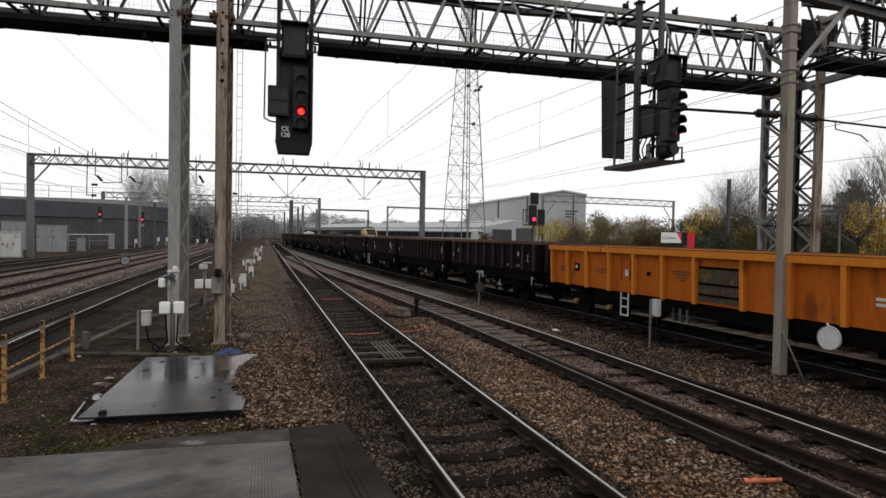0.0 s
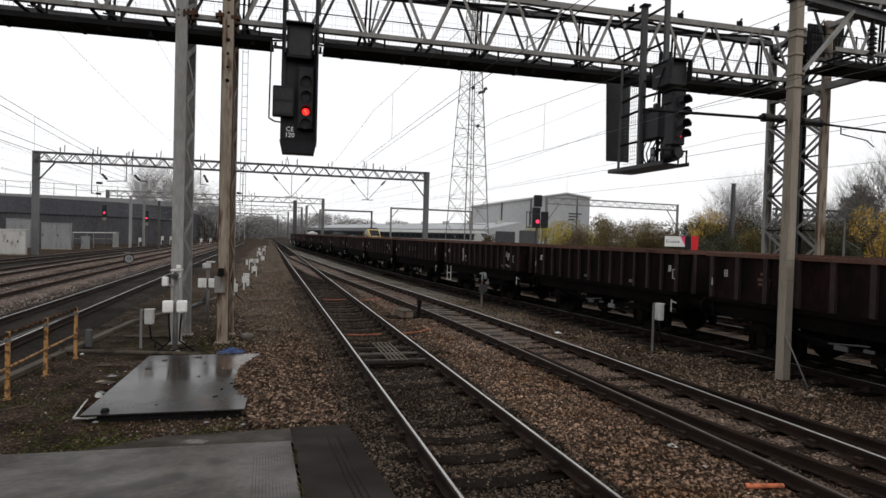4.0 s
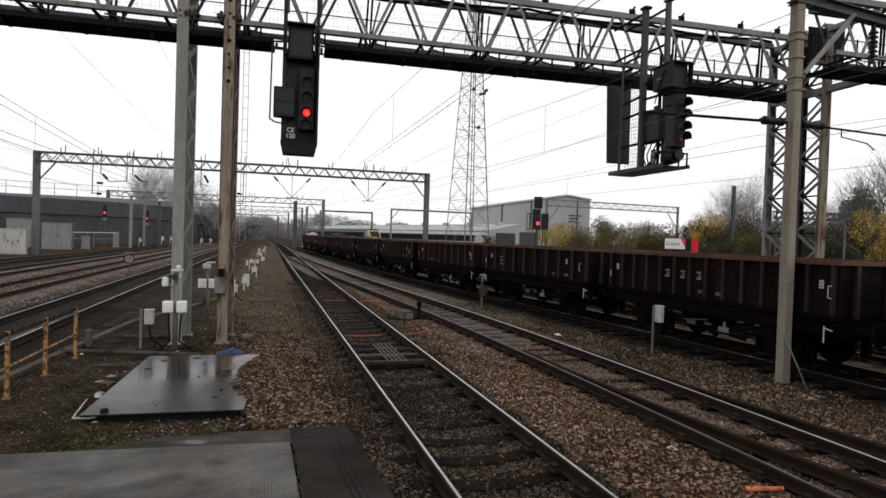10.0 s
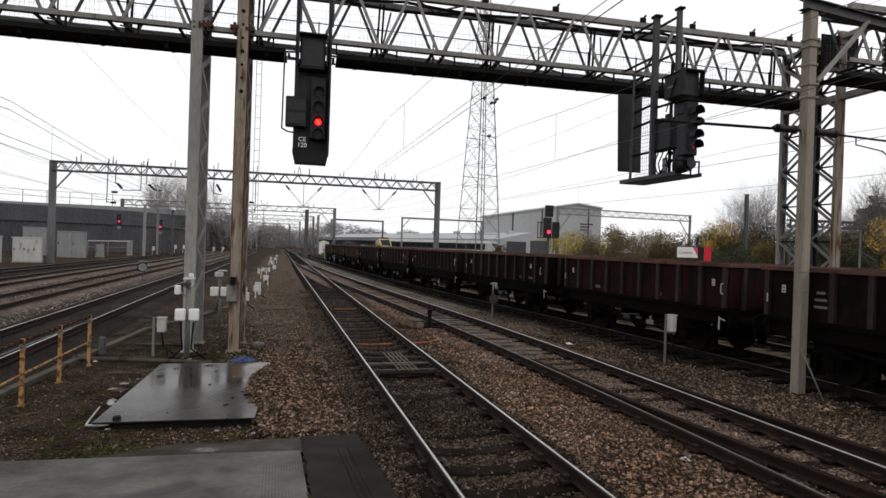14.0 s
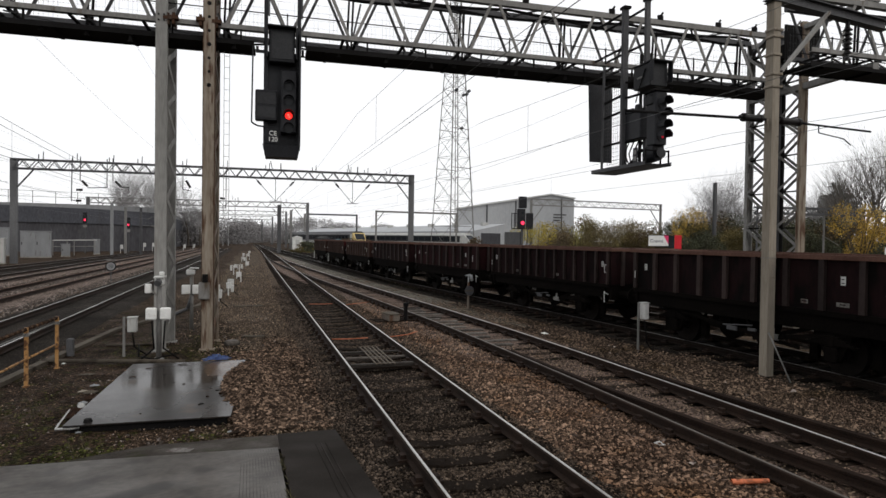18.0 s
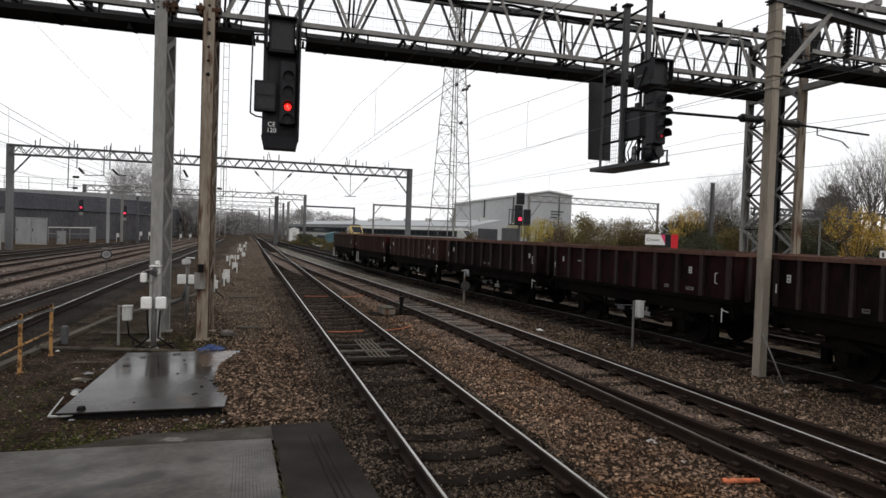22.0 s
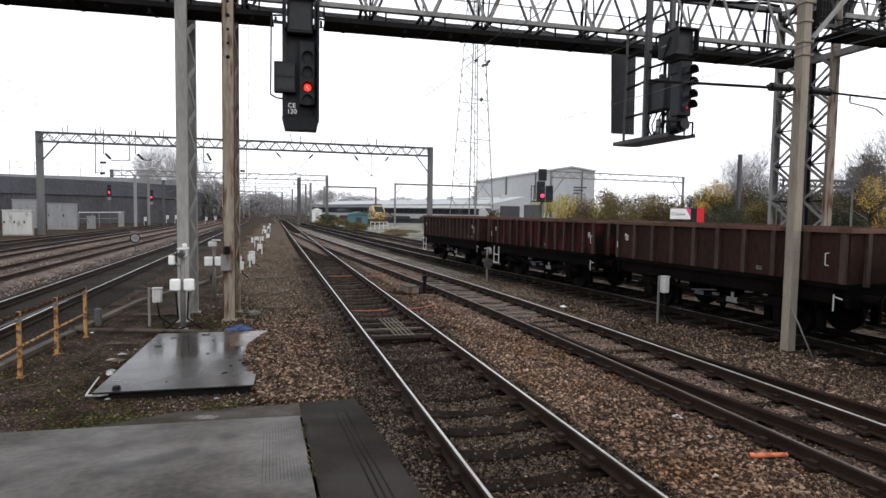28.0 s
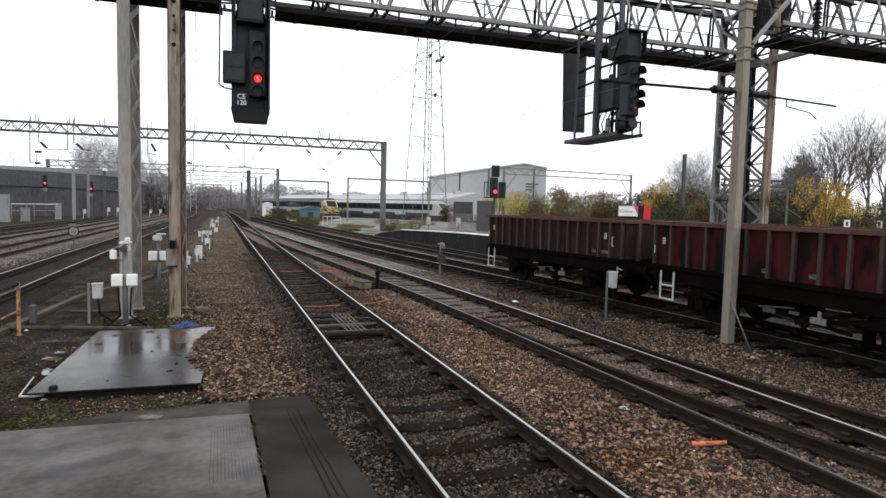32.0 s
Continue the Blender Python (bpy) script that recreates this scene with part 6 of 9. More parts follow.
steel_cover()
thing("white_pipe", Geo().tube((-2.13, 9.30, 0.0), (-2.30, 9.24, 0.0), 0.016, n=8).tube((-2.30, 9.24, 0.0), (-2.50, 9.30, -0.01), 0.016, n=8).tube((-2.50, 9.30, -0.01), (-2.52, 9.55, 0.0), 0.014, n=8)
      .tube((-2.52, 9.55, 0.0), (-2.53, 10.1, 0.04), 0.011, n=8), CABINET_WHITE, "bent white plastic pipe round the corner of the cover", "pipe", smooth=True)


def crumple(name, x, y, w, l, h, mat, label, cat, seed, z=-0.06):
    r = random.Random(seed)
    g = Geo()
    n = 9
    for j in range(n):
        for i in range(n):
            u, v = i / (n - 1) - 0.5, j / (n - 1) - 0.5
            g.v.append((x + w * u * (1 + 0.2 * math.sin(7 * v)), y + l * v, z + h * (0.5 + 0.5 * noise.noise((u * 5 + seed, v * 5, seed))) * (1.2 - 2 * max(abs(u), abs(v)))))
    g.f = [(j * n + i, j * n + i + 1, j * n + n + i + 1, j * n + n + i) for j in range(n - 1) for i in range(n - 1)]
    ob = thing(name, g, mat, label, cat)
    m = ob.modifiers.new("thickness", "SOLIDIFY")
    m.thickness = 0.006
    return ob


crumple("blue_sheet", -0.66, 13.45, 0.50, 0.22, 0.20, BLUE_RAG, "crumpled blue plastic sheet by the cover", "plastic sheet", 3, 0.03)
for x, y, w, l, h, m, words, seed in ((-2.52, 10.75, 0.12, 0.16, 0.08, CABINET_GREY, "dirty white rag beside the steel cover", 31), (-2.58, 11.5, 0.20, 0.16, 0.06, TROUGH, "torn greyish card beside the steel cover", 32),
                                  (-2.62, 12.0, 0.14, 0.09, 0.05, CABINET_GREY, "torn pale card beside the steel cover", 33), (-2.48, 11.1, 0.18, 0.24, 0.09, RUST_SLEEVE, "dark sodden rag beside the steel cover", 34),
                                  (-2.2, 12.6, 0.3, 0.2, 0.05, TROUGH, "flattened grey card beside the steel cover", 35)):
    crumple("scrap", x, y, w, l, h, m, words, "litter", seed, -0.05)
crumple("scrap", -2.50, 10.15, 0.22, 0.50, 0.16, RUST_SLEEVE, "dark tangle of wet rags and cable by the cover", "litter", 36, -0.05)
crumple("scrap", -2.46, 10.42, 0.10, 0.12, 0.12, CABINET_WHITE, "small dirty white rag on the tangle", "litter", 37, -0.02)
crumple("flat_board", -0.72, 7.9, 0.16, 0.22, 0.02, TROUGH, "small pale broken board lying on the ground", "board", 4, -0.05)
crumple("white_scrap", 5.18, 6.62, 0.09, 0.13, 0.06, CABINET_WHITE, "white scrap of plastic on the ballast", "litter", 5, -0.03)
crumple("white_scrap", 8.15, 15.6, 0.16, 0.24, 0.06, WHITE, "white scrap of plastic on the ballast", "litter", 6, -0.05)
crumple("white_scrap", -2.97, 13.0, 0.26, 0.12, 0.04, TROUGH, "torn greyish scrap on the wet soil", "litter", 21, -0.05)
crumple("white_scrap", -3.67, 14.2, 0.07, 0.08, 0.05, GREY_BOX, "small white scrap on the wet soil", "litter", 22, -0.05)
crumple("yellow_scrap", -2.7, 11.6, 0.16, 0.10, 0.04, POST_BUFF, "small yellowish scrap on the wet soil", "litter", 23, -0.05)
crumple("white_scrap", -2.2, 9.2, 0.07, 0.05, 0.03, CABINET_GREY, "pale chip beside the steel cover", "litter", 24, -0.05)
crumple("white_scrap", -0.75, 8.9, 0.06, 0.05, 0.03, CABINET_GREY, "white chip beside the steel cover", "litter", 25, -0.05)
crumple("white_scrap", -0.25, 8.7, 0.06, 0.05, 0.03, CABINET_GREY, "white chip on the trodden gravel", "litter", 26, -0.05)
tile = thing("broken_tile", None, None, "broken grey tile over a painted shadow on the asphalt", "tile", at=pose(-0.79, 7.72, 0.06, 3, -2, -14))
part("face", Geo().add([(-0.15, -0.02, 0), (0.12, -0.09, 0), (0.17, 0.03, 0), (-0.07, 0.09, 0), (-0.15, -0.02, 0.022), (0.12, -0.09, 0.022), (0.17, 0.03, 0.022), (-0.07, 0.09, 0.022)],
     [(3, 2, 1, 0), (4, 5, 6, 7), (0, 1, 5, 4), (1, 2, 6, 5), (2, 3, 7, 6), (3, 0, 4, 7)]), LABEL_GREY, tile)
# Larger black slab below the tile paints its shadow.
part("broken_edge", Geo().box(-0.19, 0.17, -0.125, 0.05, -0.055, -0.002, 0.012), BLACK, tile, "black slab in place of the tile shadow")
for x, y, w, h, a in ((-0.58, 10.03, 0.05, 0.02, 20), (-0.67, 9.58, 0.04, 0.016, 60), (-0.39, 10.17, 0.06, 0.03, 10), (-0.29, 9.77, 0.06, 0.03, 80), (-1.03, 11.03, 0.05, 0.01, 5), (-1.44, 9.29, 0.035, 0.01, 40), (-1.2, 11.2, 0.03, 0.01, 30)):
    thing("loose_stone", Geo().box(-w / 2, w / 2, -w * 0.4, w * 0.4, 0, h, w * 0.2), RUST_SLEEVE, "loose dark stone on the steel cover", "stone", "stones on the steel cover", at=pose(x - 0.06, y + 0.27, 0.049, 0, 0, a))
for x, y, w, a in ((-1.95, 11.8, 0.12, 4), (-1.78, 12.5, 0.10, 12), (-1.2, 12.72, 0.16, 4)):
    thing("stick", Geo().beam((-w / 2, 0, 0.012), (w / 2, 0.01, 0.014), 0.014), RUST_SLEEVE, "short dark stick on the steel cover", "stick", at=pose(x - 0.08, y + 0.27, 0.049, 0, 0, a))
crumple("brown_scrap", 5.75, 3.9, 0.5, 0.3, 0.05, RUBBLE, "trodden brown cardboard on the ballast", "litter", 7, -0.02)
pipe = thing("orange_pipe", None, None, "short broken piece of worn orange plastic pipe", "pipe")
part("tube", Geo().tube((5.11, 5.30, -0.012), (5.50, 5.17, 0.012), 0.030, 0.024, n=14, caps=False).tube((5.11, 5.30, -0.012), (5.17, 5.28, -0.008), 0.033, 0.033, n=14, caps=False), ORANGE_PIPE, pipe, "", True)
part("bore", Geo().tube((5.14, 5.29, -0.010), (5.49, 5.173, 0.010), 0.022, 0.020, n=12), RUST_SLEEVE, pipe, "dark inside of the pipe")
for pts, label in ((((2.0, 15.45), (2.5, 15.40), (2.95, 15.47)), "orange cable crossing between the rails"), (((3.55, 15.5), (4.1, 15.75), (4.5, 16.25)), "orange cable lying beside the rails"),
                   (((2.2, 23.85), (2.6, 23.78), (3.1, 23.83)), "orange cable crossing between the rails"), (((3.6, 23.4), (4.3, 23.9), (4.6, 24.2)), "faded orange cable on the ballast")):
    g = Geo()
    for (a, b), (c, d) in zip(pts, pts[1:]):
        g.tube((a, b, 0.04), (c, d, 0.04), 0.012, n=6)
    thing("orange_cable", g, CABLE_ORANGE, label, "cable", smooth=True)


def train_stop_grid():
    t = thing("track_grid", None, None, "rusty metal grid of a train stop loop fixed between the rails", "track grid", at=pose(2.67, 13.0, 0.04))
    for y in (-0.82, -0.12, 0.52):
        part("cross_bar", Geo().box(-0.70, 0.62, y - 0.035, y + 0.035, -0.02, 0.018, 0.006), SLEEPER_PALE, t, "pale worn cross bar")
    for k in range(5):
        x = -0.19 + k * 0.095
        part("strip", Geo().box(x - 0.010, x + 0.010, -1.0, 1.02, 0.020, 0.040), GRID_STEEL, t)
    for y in (-0.98, -0.5, 0.0, 0.5, 1.0):
        part("cross_strip", Geo().box(-0.20, 0.20, y - 0.010, y + 0.010, 0.0405, 0.048), GRID_STEEL, t)
    # Dark board added as shade at the near end of the grid.
    part("shade_board", Geo().box(-0.70, 0.62, -1.12, -0.90, -0.045, -0.004), SLEEPER, t, "dark board put in for shade")
    return t


train_stop_grid()


def hand_rail():
    t = thing("yellow_hand_rail", None, None, "rusty yellow-painted tubular hand rail", "hand rail")
    pts = [(-3.82, 9.2), (-3.80, 10.75), (-3.76, 12.3), (-3.70, 13.84)]
    for x, y in pts:
        part("post", Geo().beam((x, y, -0.1), (x, y, 0.98), 0.055, 0.055), YELLOW, t)
        part("foot", Geo().box(x - 0.045, x + 0.045, y - 0.045, y + 0.045, -0.1, -0.05), YELLOW, t)
        part("clamp", Geo().box(x - 0.04, x + 0.04, y - 0.04, y + 0.04, 0.82, 0.88), GALV, t)
    for (a, b), (c, d) in zip(pts, pts[1:]):
        part("top_rail", Geo().tube((a, b, 0.95), (c, d, 0.95), 0.027, n=8), RUST_RAIL, t, "rusty top rail", True)
        part("second_rail", Geo().tube((a, b, 0.86), (c, d, 0.86), 0.014, n=8), GALV, t, "bare steel rail", True)
        part("low_rail", Geo().tube((a, b, 0.42), (c, d, 0.42), 0.02, n=8), YELLOW, t, "", True)
        for k in range(7):
            u = (k + 0.5) / 7
            part("rust_sleeve", Geo().tube((a + (c - a) * (u - 0.03), b + (d - b) * (u - 0.03), 0.95), (a + (c - a) * (u + 0.03), b + (d - b) * (u + 0.03), 0.95), 0.037, n=8), RUST_SLEEVE, t)
    return t


hand_rail()


def phone_post():
    t = thing("equipment_post", None, None, "grey post with white junction boxes and a hooded lamp", "equipment post", at=pose(-1.87, 14.2, -0.1))
    part("post", Geo().tube((0, 0, 0), (0, 0, 1.75), 0.055, n=14), GALV, t, "", True)
    part("foot", Geo().box(-0.16, 0.16, -0.16, 0.16, 0, 0.03).box(-0.1, 0.1, -0.1, 0.1, 0.03, 0.10, 0.02), GALV, t)
    for x in (-0.14, 0.14):
        b = part("junction_box", Geo().box(x - 0.105, x + 0.105, -0.18, -0.06, 0.93, 1.19, 0.02), WHITE, t, "white junction box")
        part("lid", Geo().box(x - 0.09, x + 0.09, -0.192, -0.181, 0.96, 1.16), WHITE, b)
    part("hooded_box", Geo().box(-0.06, 0.10, -0.22, 0.10, 1.66, 1.84, 0.03).box(-0.08, 0.13, -0.28, 0.12, 1.84, 1.865).box(0.0, 0.10, -0.08, 0.02, 1.865, 1.96, 0.02), GREY_BOX, t)
    part("lens_tube", Geo().tube((0.02, -0.22, 1.75), (0.0, -0.30, 1.72), 0.07, n=14), GALV_DARK, t)
    part("side_lamp", Geo().box(-0.27, -0.14, -0.15, -0.04, 1.50, 1.70, 0.02), WHITE, t, "small white lamp box")
    part("bracket", Geo().beam((-0.15, -0.05, 1.55), (0, 0, 1.40), 0.04), GALV, t)
    for x in (-0.13, 0.13):
        part("cable", Geo().tube((x, -0.1, 0.9), (x * 0.7, -0.05, 0.3), 0.02, n=6).tube((x * 0.7, -0.05, 0.3), (x * 3.0, 0.1, 0.03), 0.02, n=6), BLACK, t, "", True)
    return t


phone_post()


def box_on_stake(x, y, top, bw, bh, label, mat=GREY_BOX, left=True, name="cable_box_post", stake=0.06):
    t = thing(name, None, None, label, "cable box", at=pose(x, y, -0.1))
    part("stake", Geo().beam((0, 0, 0), (0, 0, top + 0.12), stake, stake), GALV if stake < 0.05 else mat, t)
    o = 0.17 if left else -0.17
    b = part("box", Geo().box(o - bw / 2, o + bw / 2, -0.09, 0.09, top - bh, top + 0.1, 0.02), mat, t)
    part("lid", Geo().box(o - bw / 2 - 0.01, o + bw / 2 + 0.01, -0.1, 0.1, top + 0.1, top + 0.12), mat, b)
    part("cable", Geo().tube((o, 0, top - bh), (o + 0.05, -0.05, 0.25), 0.02, n=6).tube((o + 0.05, -0.05, 0.25), (o + 0.3, 0.1, 0.02), 0.02, n=6), BLACK, t, "", True)
    return t


box_on_stake(-2.66, 14.8, 0.80, 0.19, 0.22, "grey cable box on a concrete stake", CABINET_WHITE, stake=0.049)
box_on_stake(9.2, 12.65, 1.12, 0.16, 0.30, "white cable box on a grey stake beside the goods track", GREY_BOX, stake=0.04)


def twin_box_post(x, y, label):
    t = thing("equipment_post", None, None, label, "equipment post", at=pose(x, y, -0.1))
    part("post", Geo().tube((0, 0, 0), (0, 0, 1.62), 0.05, n=12), GALV, t, "", True)
    for s in (-0.14, 0.14):
        part("junction_box", Geo().box(s - 0.11, s + 0.11, -0.17, -0.05, 1.08, 1.34, 0.015), WHITE, t, "white junction box")
    part("lamp_head", Geo().box(-0.15, 0.08, -0.10, 0.10, 1.62, 1.78, 0.03), GREY_BOX, t)
    part("visor", Geo().box(-0.05, 0.18, -0.10, 0.10, 1.80, 1.83), GREY_BOX, t)
    part("bent_duct", Geo().tube((0.02, 0, 1.08), (-0.10, 0, 0.65), 0.05, n=8).tube((-0.10, 0, 0.65), (-0.55, -0.1, 0.45), 0.05, n=8), GALV_DARK, t, "", True)
    return t


twin_box_post(-1.60, 18.6, "grey post with two white boxes and a lamp")
t = thing("marker_stub", Geo().box(-0.07, 0.07, -0.06, 0.06, 0, 0.42, 0.02), GALV_DARK, "short grey stub post beside the conduit", "stub post", at=pose(-3.8, 15.2, -0.1))
t = thing("switch_box", None, None, "grey metal switch box fixed to the rusty mast", "switch box", at=GANTRY @ pose(-1.00, -0.27, 0))
part("case", Geo().box(-0.14, 0.10, -0.05, 0.06, 1.15, 1.55, 0.015), GALV, t)
part("switch", Geo().box(-0.05, 0.05, -0.10, -0.051, 1.56, 1.72).box(-0.06, 0.06, -0.02, 0.06, 1.55, 1.74), BLACK, t, "black switch handle")
r = random.Random(21)
for k in range(17):
    y = 24.5 * 1.088 ** k
    x = -0.95 + 0.0105 * (y - 24) + r.uniform(-0.5, 0.4)
    box_on_stake(x, y, r.uniform(0.30, 0.68), r.uniform(0.13, 0.24), r.uniform(0.14, 0.26), "white lineside equipment box on a stake", GREY_BOX, k % 2 == 0)
g = Geo()
for a, b in zip(((-4.35, 11.2), (-4.1, 13.9), (-3.6, 18.7), (-1.9, 24.5)), ((-4.1, 13.9), (-3.6, 18.7), (-1.9, 24.5), (-0.9, 33.0))):
    g.beam((*a, -0.04), (*b, -0.04), 0.16, 0.10)
thing("cable_trough", g, TROUGH, "weathered concrete cable trough beside the track", "cable trough", kind="structure")
thing("ground_conduit", Geo().tube((-4.1, 14.35, 0.0), (-1.3, 13.6, 0.0), 0.045, n=8), TROUGH, "grey conduit lying on the ground", "conduit", smooth=True)
thing("ground_conduit", Geo().tube((-3.3, 16.2, -0.02), (-1.9, 16.05, -0.04), 0.03, n=8), TROUGH, "thin grey conduit lying behind the posts", "conduit", smooth=True)
thing("loose_cable", Geo().tube((-2.35, 14.75, 0.2), (-2.3, 14.4, 0.0), 0.018, n=6).tube((-2.3, 14.4, 0.0), (-1.95, 14.0, 0.0), 0.018, n=6).tube((-1.95, 14.0, 0.0), (-1.5, 14.5, 0.02), 0.018, n=6), BLACK, "black cable trailing between the posts", "cable", smooth=True)


def ground_boards(x, y, a, half, label):
    t = thing("old_board", Geo().box(-half, half, -0.09, 0.09, 0, 0.06, 0.01), TROUGH, label, "board", at=pose(x, y, -0.07, 1.5, 0, a))
    return t


ground_boards(-0.05, 24.2, 8, 0.55, "rotten dark board lying on the ground")
ground_boards(0.1, 16.8, -14, 0.28, "small dark timber offcut on the ground")
thing("brick_lump", Geo().box(-0.17, 0.17, -0.12, 0.12, 0, 0.14, 0.04), SLEEPER_PALE, "broken concrete lump lying near the rusty mast", "concrete lump", at=pose(-0.42, 15.7, -0.07, 4, 3, 20))


def point_machine():
    t = thing("point_machine", None, None, "grey box of a point machine beside the branch track", "point machine", at=pose(4.35, 19.1, -0.06, 0, 0, 6))
    part("case", Geo().box(-0.18, 0.22, -0.40, 0.34, 0.03, 0.26, 0.04), RUST_LEG, t, "pale tan case")
    part("lid", Geo().box(-0.20, 0.24, -0.42, 0.36, 0.26, 0.285, 0.008), TROUGH, t)
    part("bearer", Geo().box(-0.55, 0.9, -0.3, -0.05, 0.0, 0.06).box(-0.55, 0.9, 0.1, 0.35, 0.0, 0.06), SLEEPER, t)
    part("black_post", Geo().tube((0.46, -0.25, 0.0), (0.46, -0.25, 0.50), 0.06, n=10).tube((0.46, -0.25, 0.5), (0.46, -0.25, 0.62), 0.085, n=10), BLACK, t)
    part("rod", Geo().tube((0.2, 0.0, 0.15), (1.0, 0.0, 0.12), 0.025, n=8), RAIL_SIDE, t)
    return t


point_machine()


def ground_disc():
    t = thing("ground_signal", None, None, "small weathered shunting disc on a post", "ground signal", at=pose(8.05, 21.75, -0.1))
    part("post", Geo().beam((0, 0, 0), (0, 0, 1.1), 0.06, 0.06), RUST_LEG, t)
    part("disc", Geo().tube((0, -0.10, 0.78), (0, -0.13, 0.78), 0.18, n=24), VIADUCT, t, "grey disc")
    part("disc_band", Geo().box(-0.16, 0.16, -0.138, -0.131, 0.75, 0.81), TROUGH, t)
    part("lamp_arm", Geo().tube((-0.12, 0, 1.35), (0.1, 0, 1.38), 0.03, n=8).tube((0.1, 0, 1.38), (0.12, -0.05, 1.15), 0.06, n=8).tube((0, 0, 1.0), (0, 0, 1.36), 0.03, n=8), CABINET_GREY, t, "", True)
    part("foot", Geo().box(-0.16, 0.16, -0.16, 0.16, 0, 0.06), TROUGH, t)
    return t


ground_disc()


def speed_sign():
    t = thing("speed_sign", None, None, "small round faded speed restriction sign on a post", "speed sign", at=pose(-7.43, 37.6, -0.1))
    part("post", Geo().beam((0, 0, 0), (0, 0, 0.9), 0.05), GALV_DARK, t)
    part("disc", Geo().tube((0, -0.04, 0.98), (0, -0.06, 0.98), 0.27, n=24), BLACK, t, "dark rimmed disc")
    part("disc_face", Geo().tube((0, -0.061, 0.98), (0, -0.066, 0.98), 0.22, n=24), CABINET_GREY, t)
    lettering("figures", "50", 0.26, GALV_DARK, t, pose(0, -0.069, 0.98, 90, 0, 0), "black figures")
    part("cap", Geo().box(-0.25, 0.25, -0.05, 0.0, 1.30, 1.36), GALV, t)
    return t


speed_sign()


# ---- plain portal gantries that carry the wires ----
def portal(x0, y0, x1, y1, top, depth, leg, mat, label, bays, knee=2.0, dropper=()):
    t = thing("wire_gantry", None, None, label, "gantry", group="wire gantries over the tracks")
    a, b = Vector((x0, y0, 0)), Vector((x1, y1, 0))
    d = (b - a).normalized()
    for p in (a, b):
        part("column", Geo().beam(p + Vector((0, 0, -0.2)), p + Vector((0, 0, top + 0.1)), leg, leg, up=(0, 1, 0)), COLUMN_GREY if leg >= 0.5 else mat, t)
    up = lambda p, z: Vector((p.x, p.y, z))
    n = Vector((-d.y, d.x, 0)) * 0.35
    for s in (-1, 1):
        part("top_chord", Geo().beam(up(a, top) + n * s, up(b, top) + n * s, 0.13, 0.13), mat, t)
        part("bottom_chord", Geo().beam(up(a, top - depth) + n * s, up(b, top - depth) + n * s, 0.13, 0.13), mat, t)
        for k in range(bays):
            p, q = a + (b - a) * (k / bays), a + (b - a) * ((k + 1) / bays)
            z = (top, top - depth) if k % 2 else (top - depth, top)
            part("web_bar", Geo().beam(up(p, z[0]) + n * s, up(q, z[1]) + n * s, 0.05, 0.07), mat, t)
    if knee:
        for p, e in ((a, 1), (b, -1)):
            part("knee_brace", Geo().beam(up(p, top - depth - knee), up(p + d * e * knee * 0.8, top - depth), 0.11), mat, t)
    for u, kind in dropper:
        p = a + (b - a) * u
        g = Geo()
        if kind == "v":
            q = up(p, top - depth - 2.3)
            g.beam(up(p - d * 2.0, top - depth), q, 0.05).beam(up(p + d * 2.0, top - depth), q, 0.05).beam(up(p, top - depth), q, 0.05)
            g.beam(q - d * 0.6, q + d * 0.6, 0.06)
            g.tube(up(p + d * 1.4, top - depth - 0.7), up(p + d * 1.75, top - depth - 0.3), 0.10, n=6).tube(up(p - d * 1.75, top - depth - 0.3), up(p - d * 1.4, top - depth - 0.7), 0.10, n=6)
        elif kind == "u":
            e = p + d * 2.9
            g.beam(up(p, top + 0.4), up(p, top - depth - 1.5), 0.07).beam(up(e, top + 0.4), up(e, top - depth - 2.5), 0.07).beam(up(e, top - depth - 2.5), up(p + d * 0.9, top - depth - 2.45), 0.05)
            g.beam(up(p, top - depth - 1.5), up(p + d * 0.9, top - depth - 2.3), 0.09).beam(up(p + d * 0.9, top - depth - 2.3), up(p + d * 1.1, top - depth - 2.9), 0.04)
        else:
            g.beam(up(p, top + 0.5), up(p, top - depth - 3.8), 0.09).beam(up(p, top - depth - 3.8), up(p + d * 2.4, top - depth - 3.7), 0.05).beam(up(p, top - depth - 1.8), up(p + d * 1.7, top - depth - 2.6), 0.06)
            g.tube(up(p + d * 0.3, top - depth - 3.8), up(p + d * 1.0, top - depth - 3.77), 0.11, n=6)
        part("dropper", g, mat, t)
        part("top_insulator", Geo().beam(up(p - d * 0.5, top), up(p - d * 0.5, top + 0.7), 0.10), mat, t)
        part("top_horn", Geo().beam(up(p + d * 0.3, top), up(p + d * 0.5, top + 0.9), 0.07), mat, t)
    return t


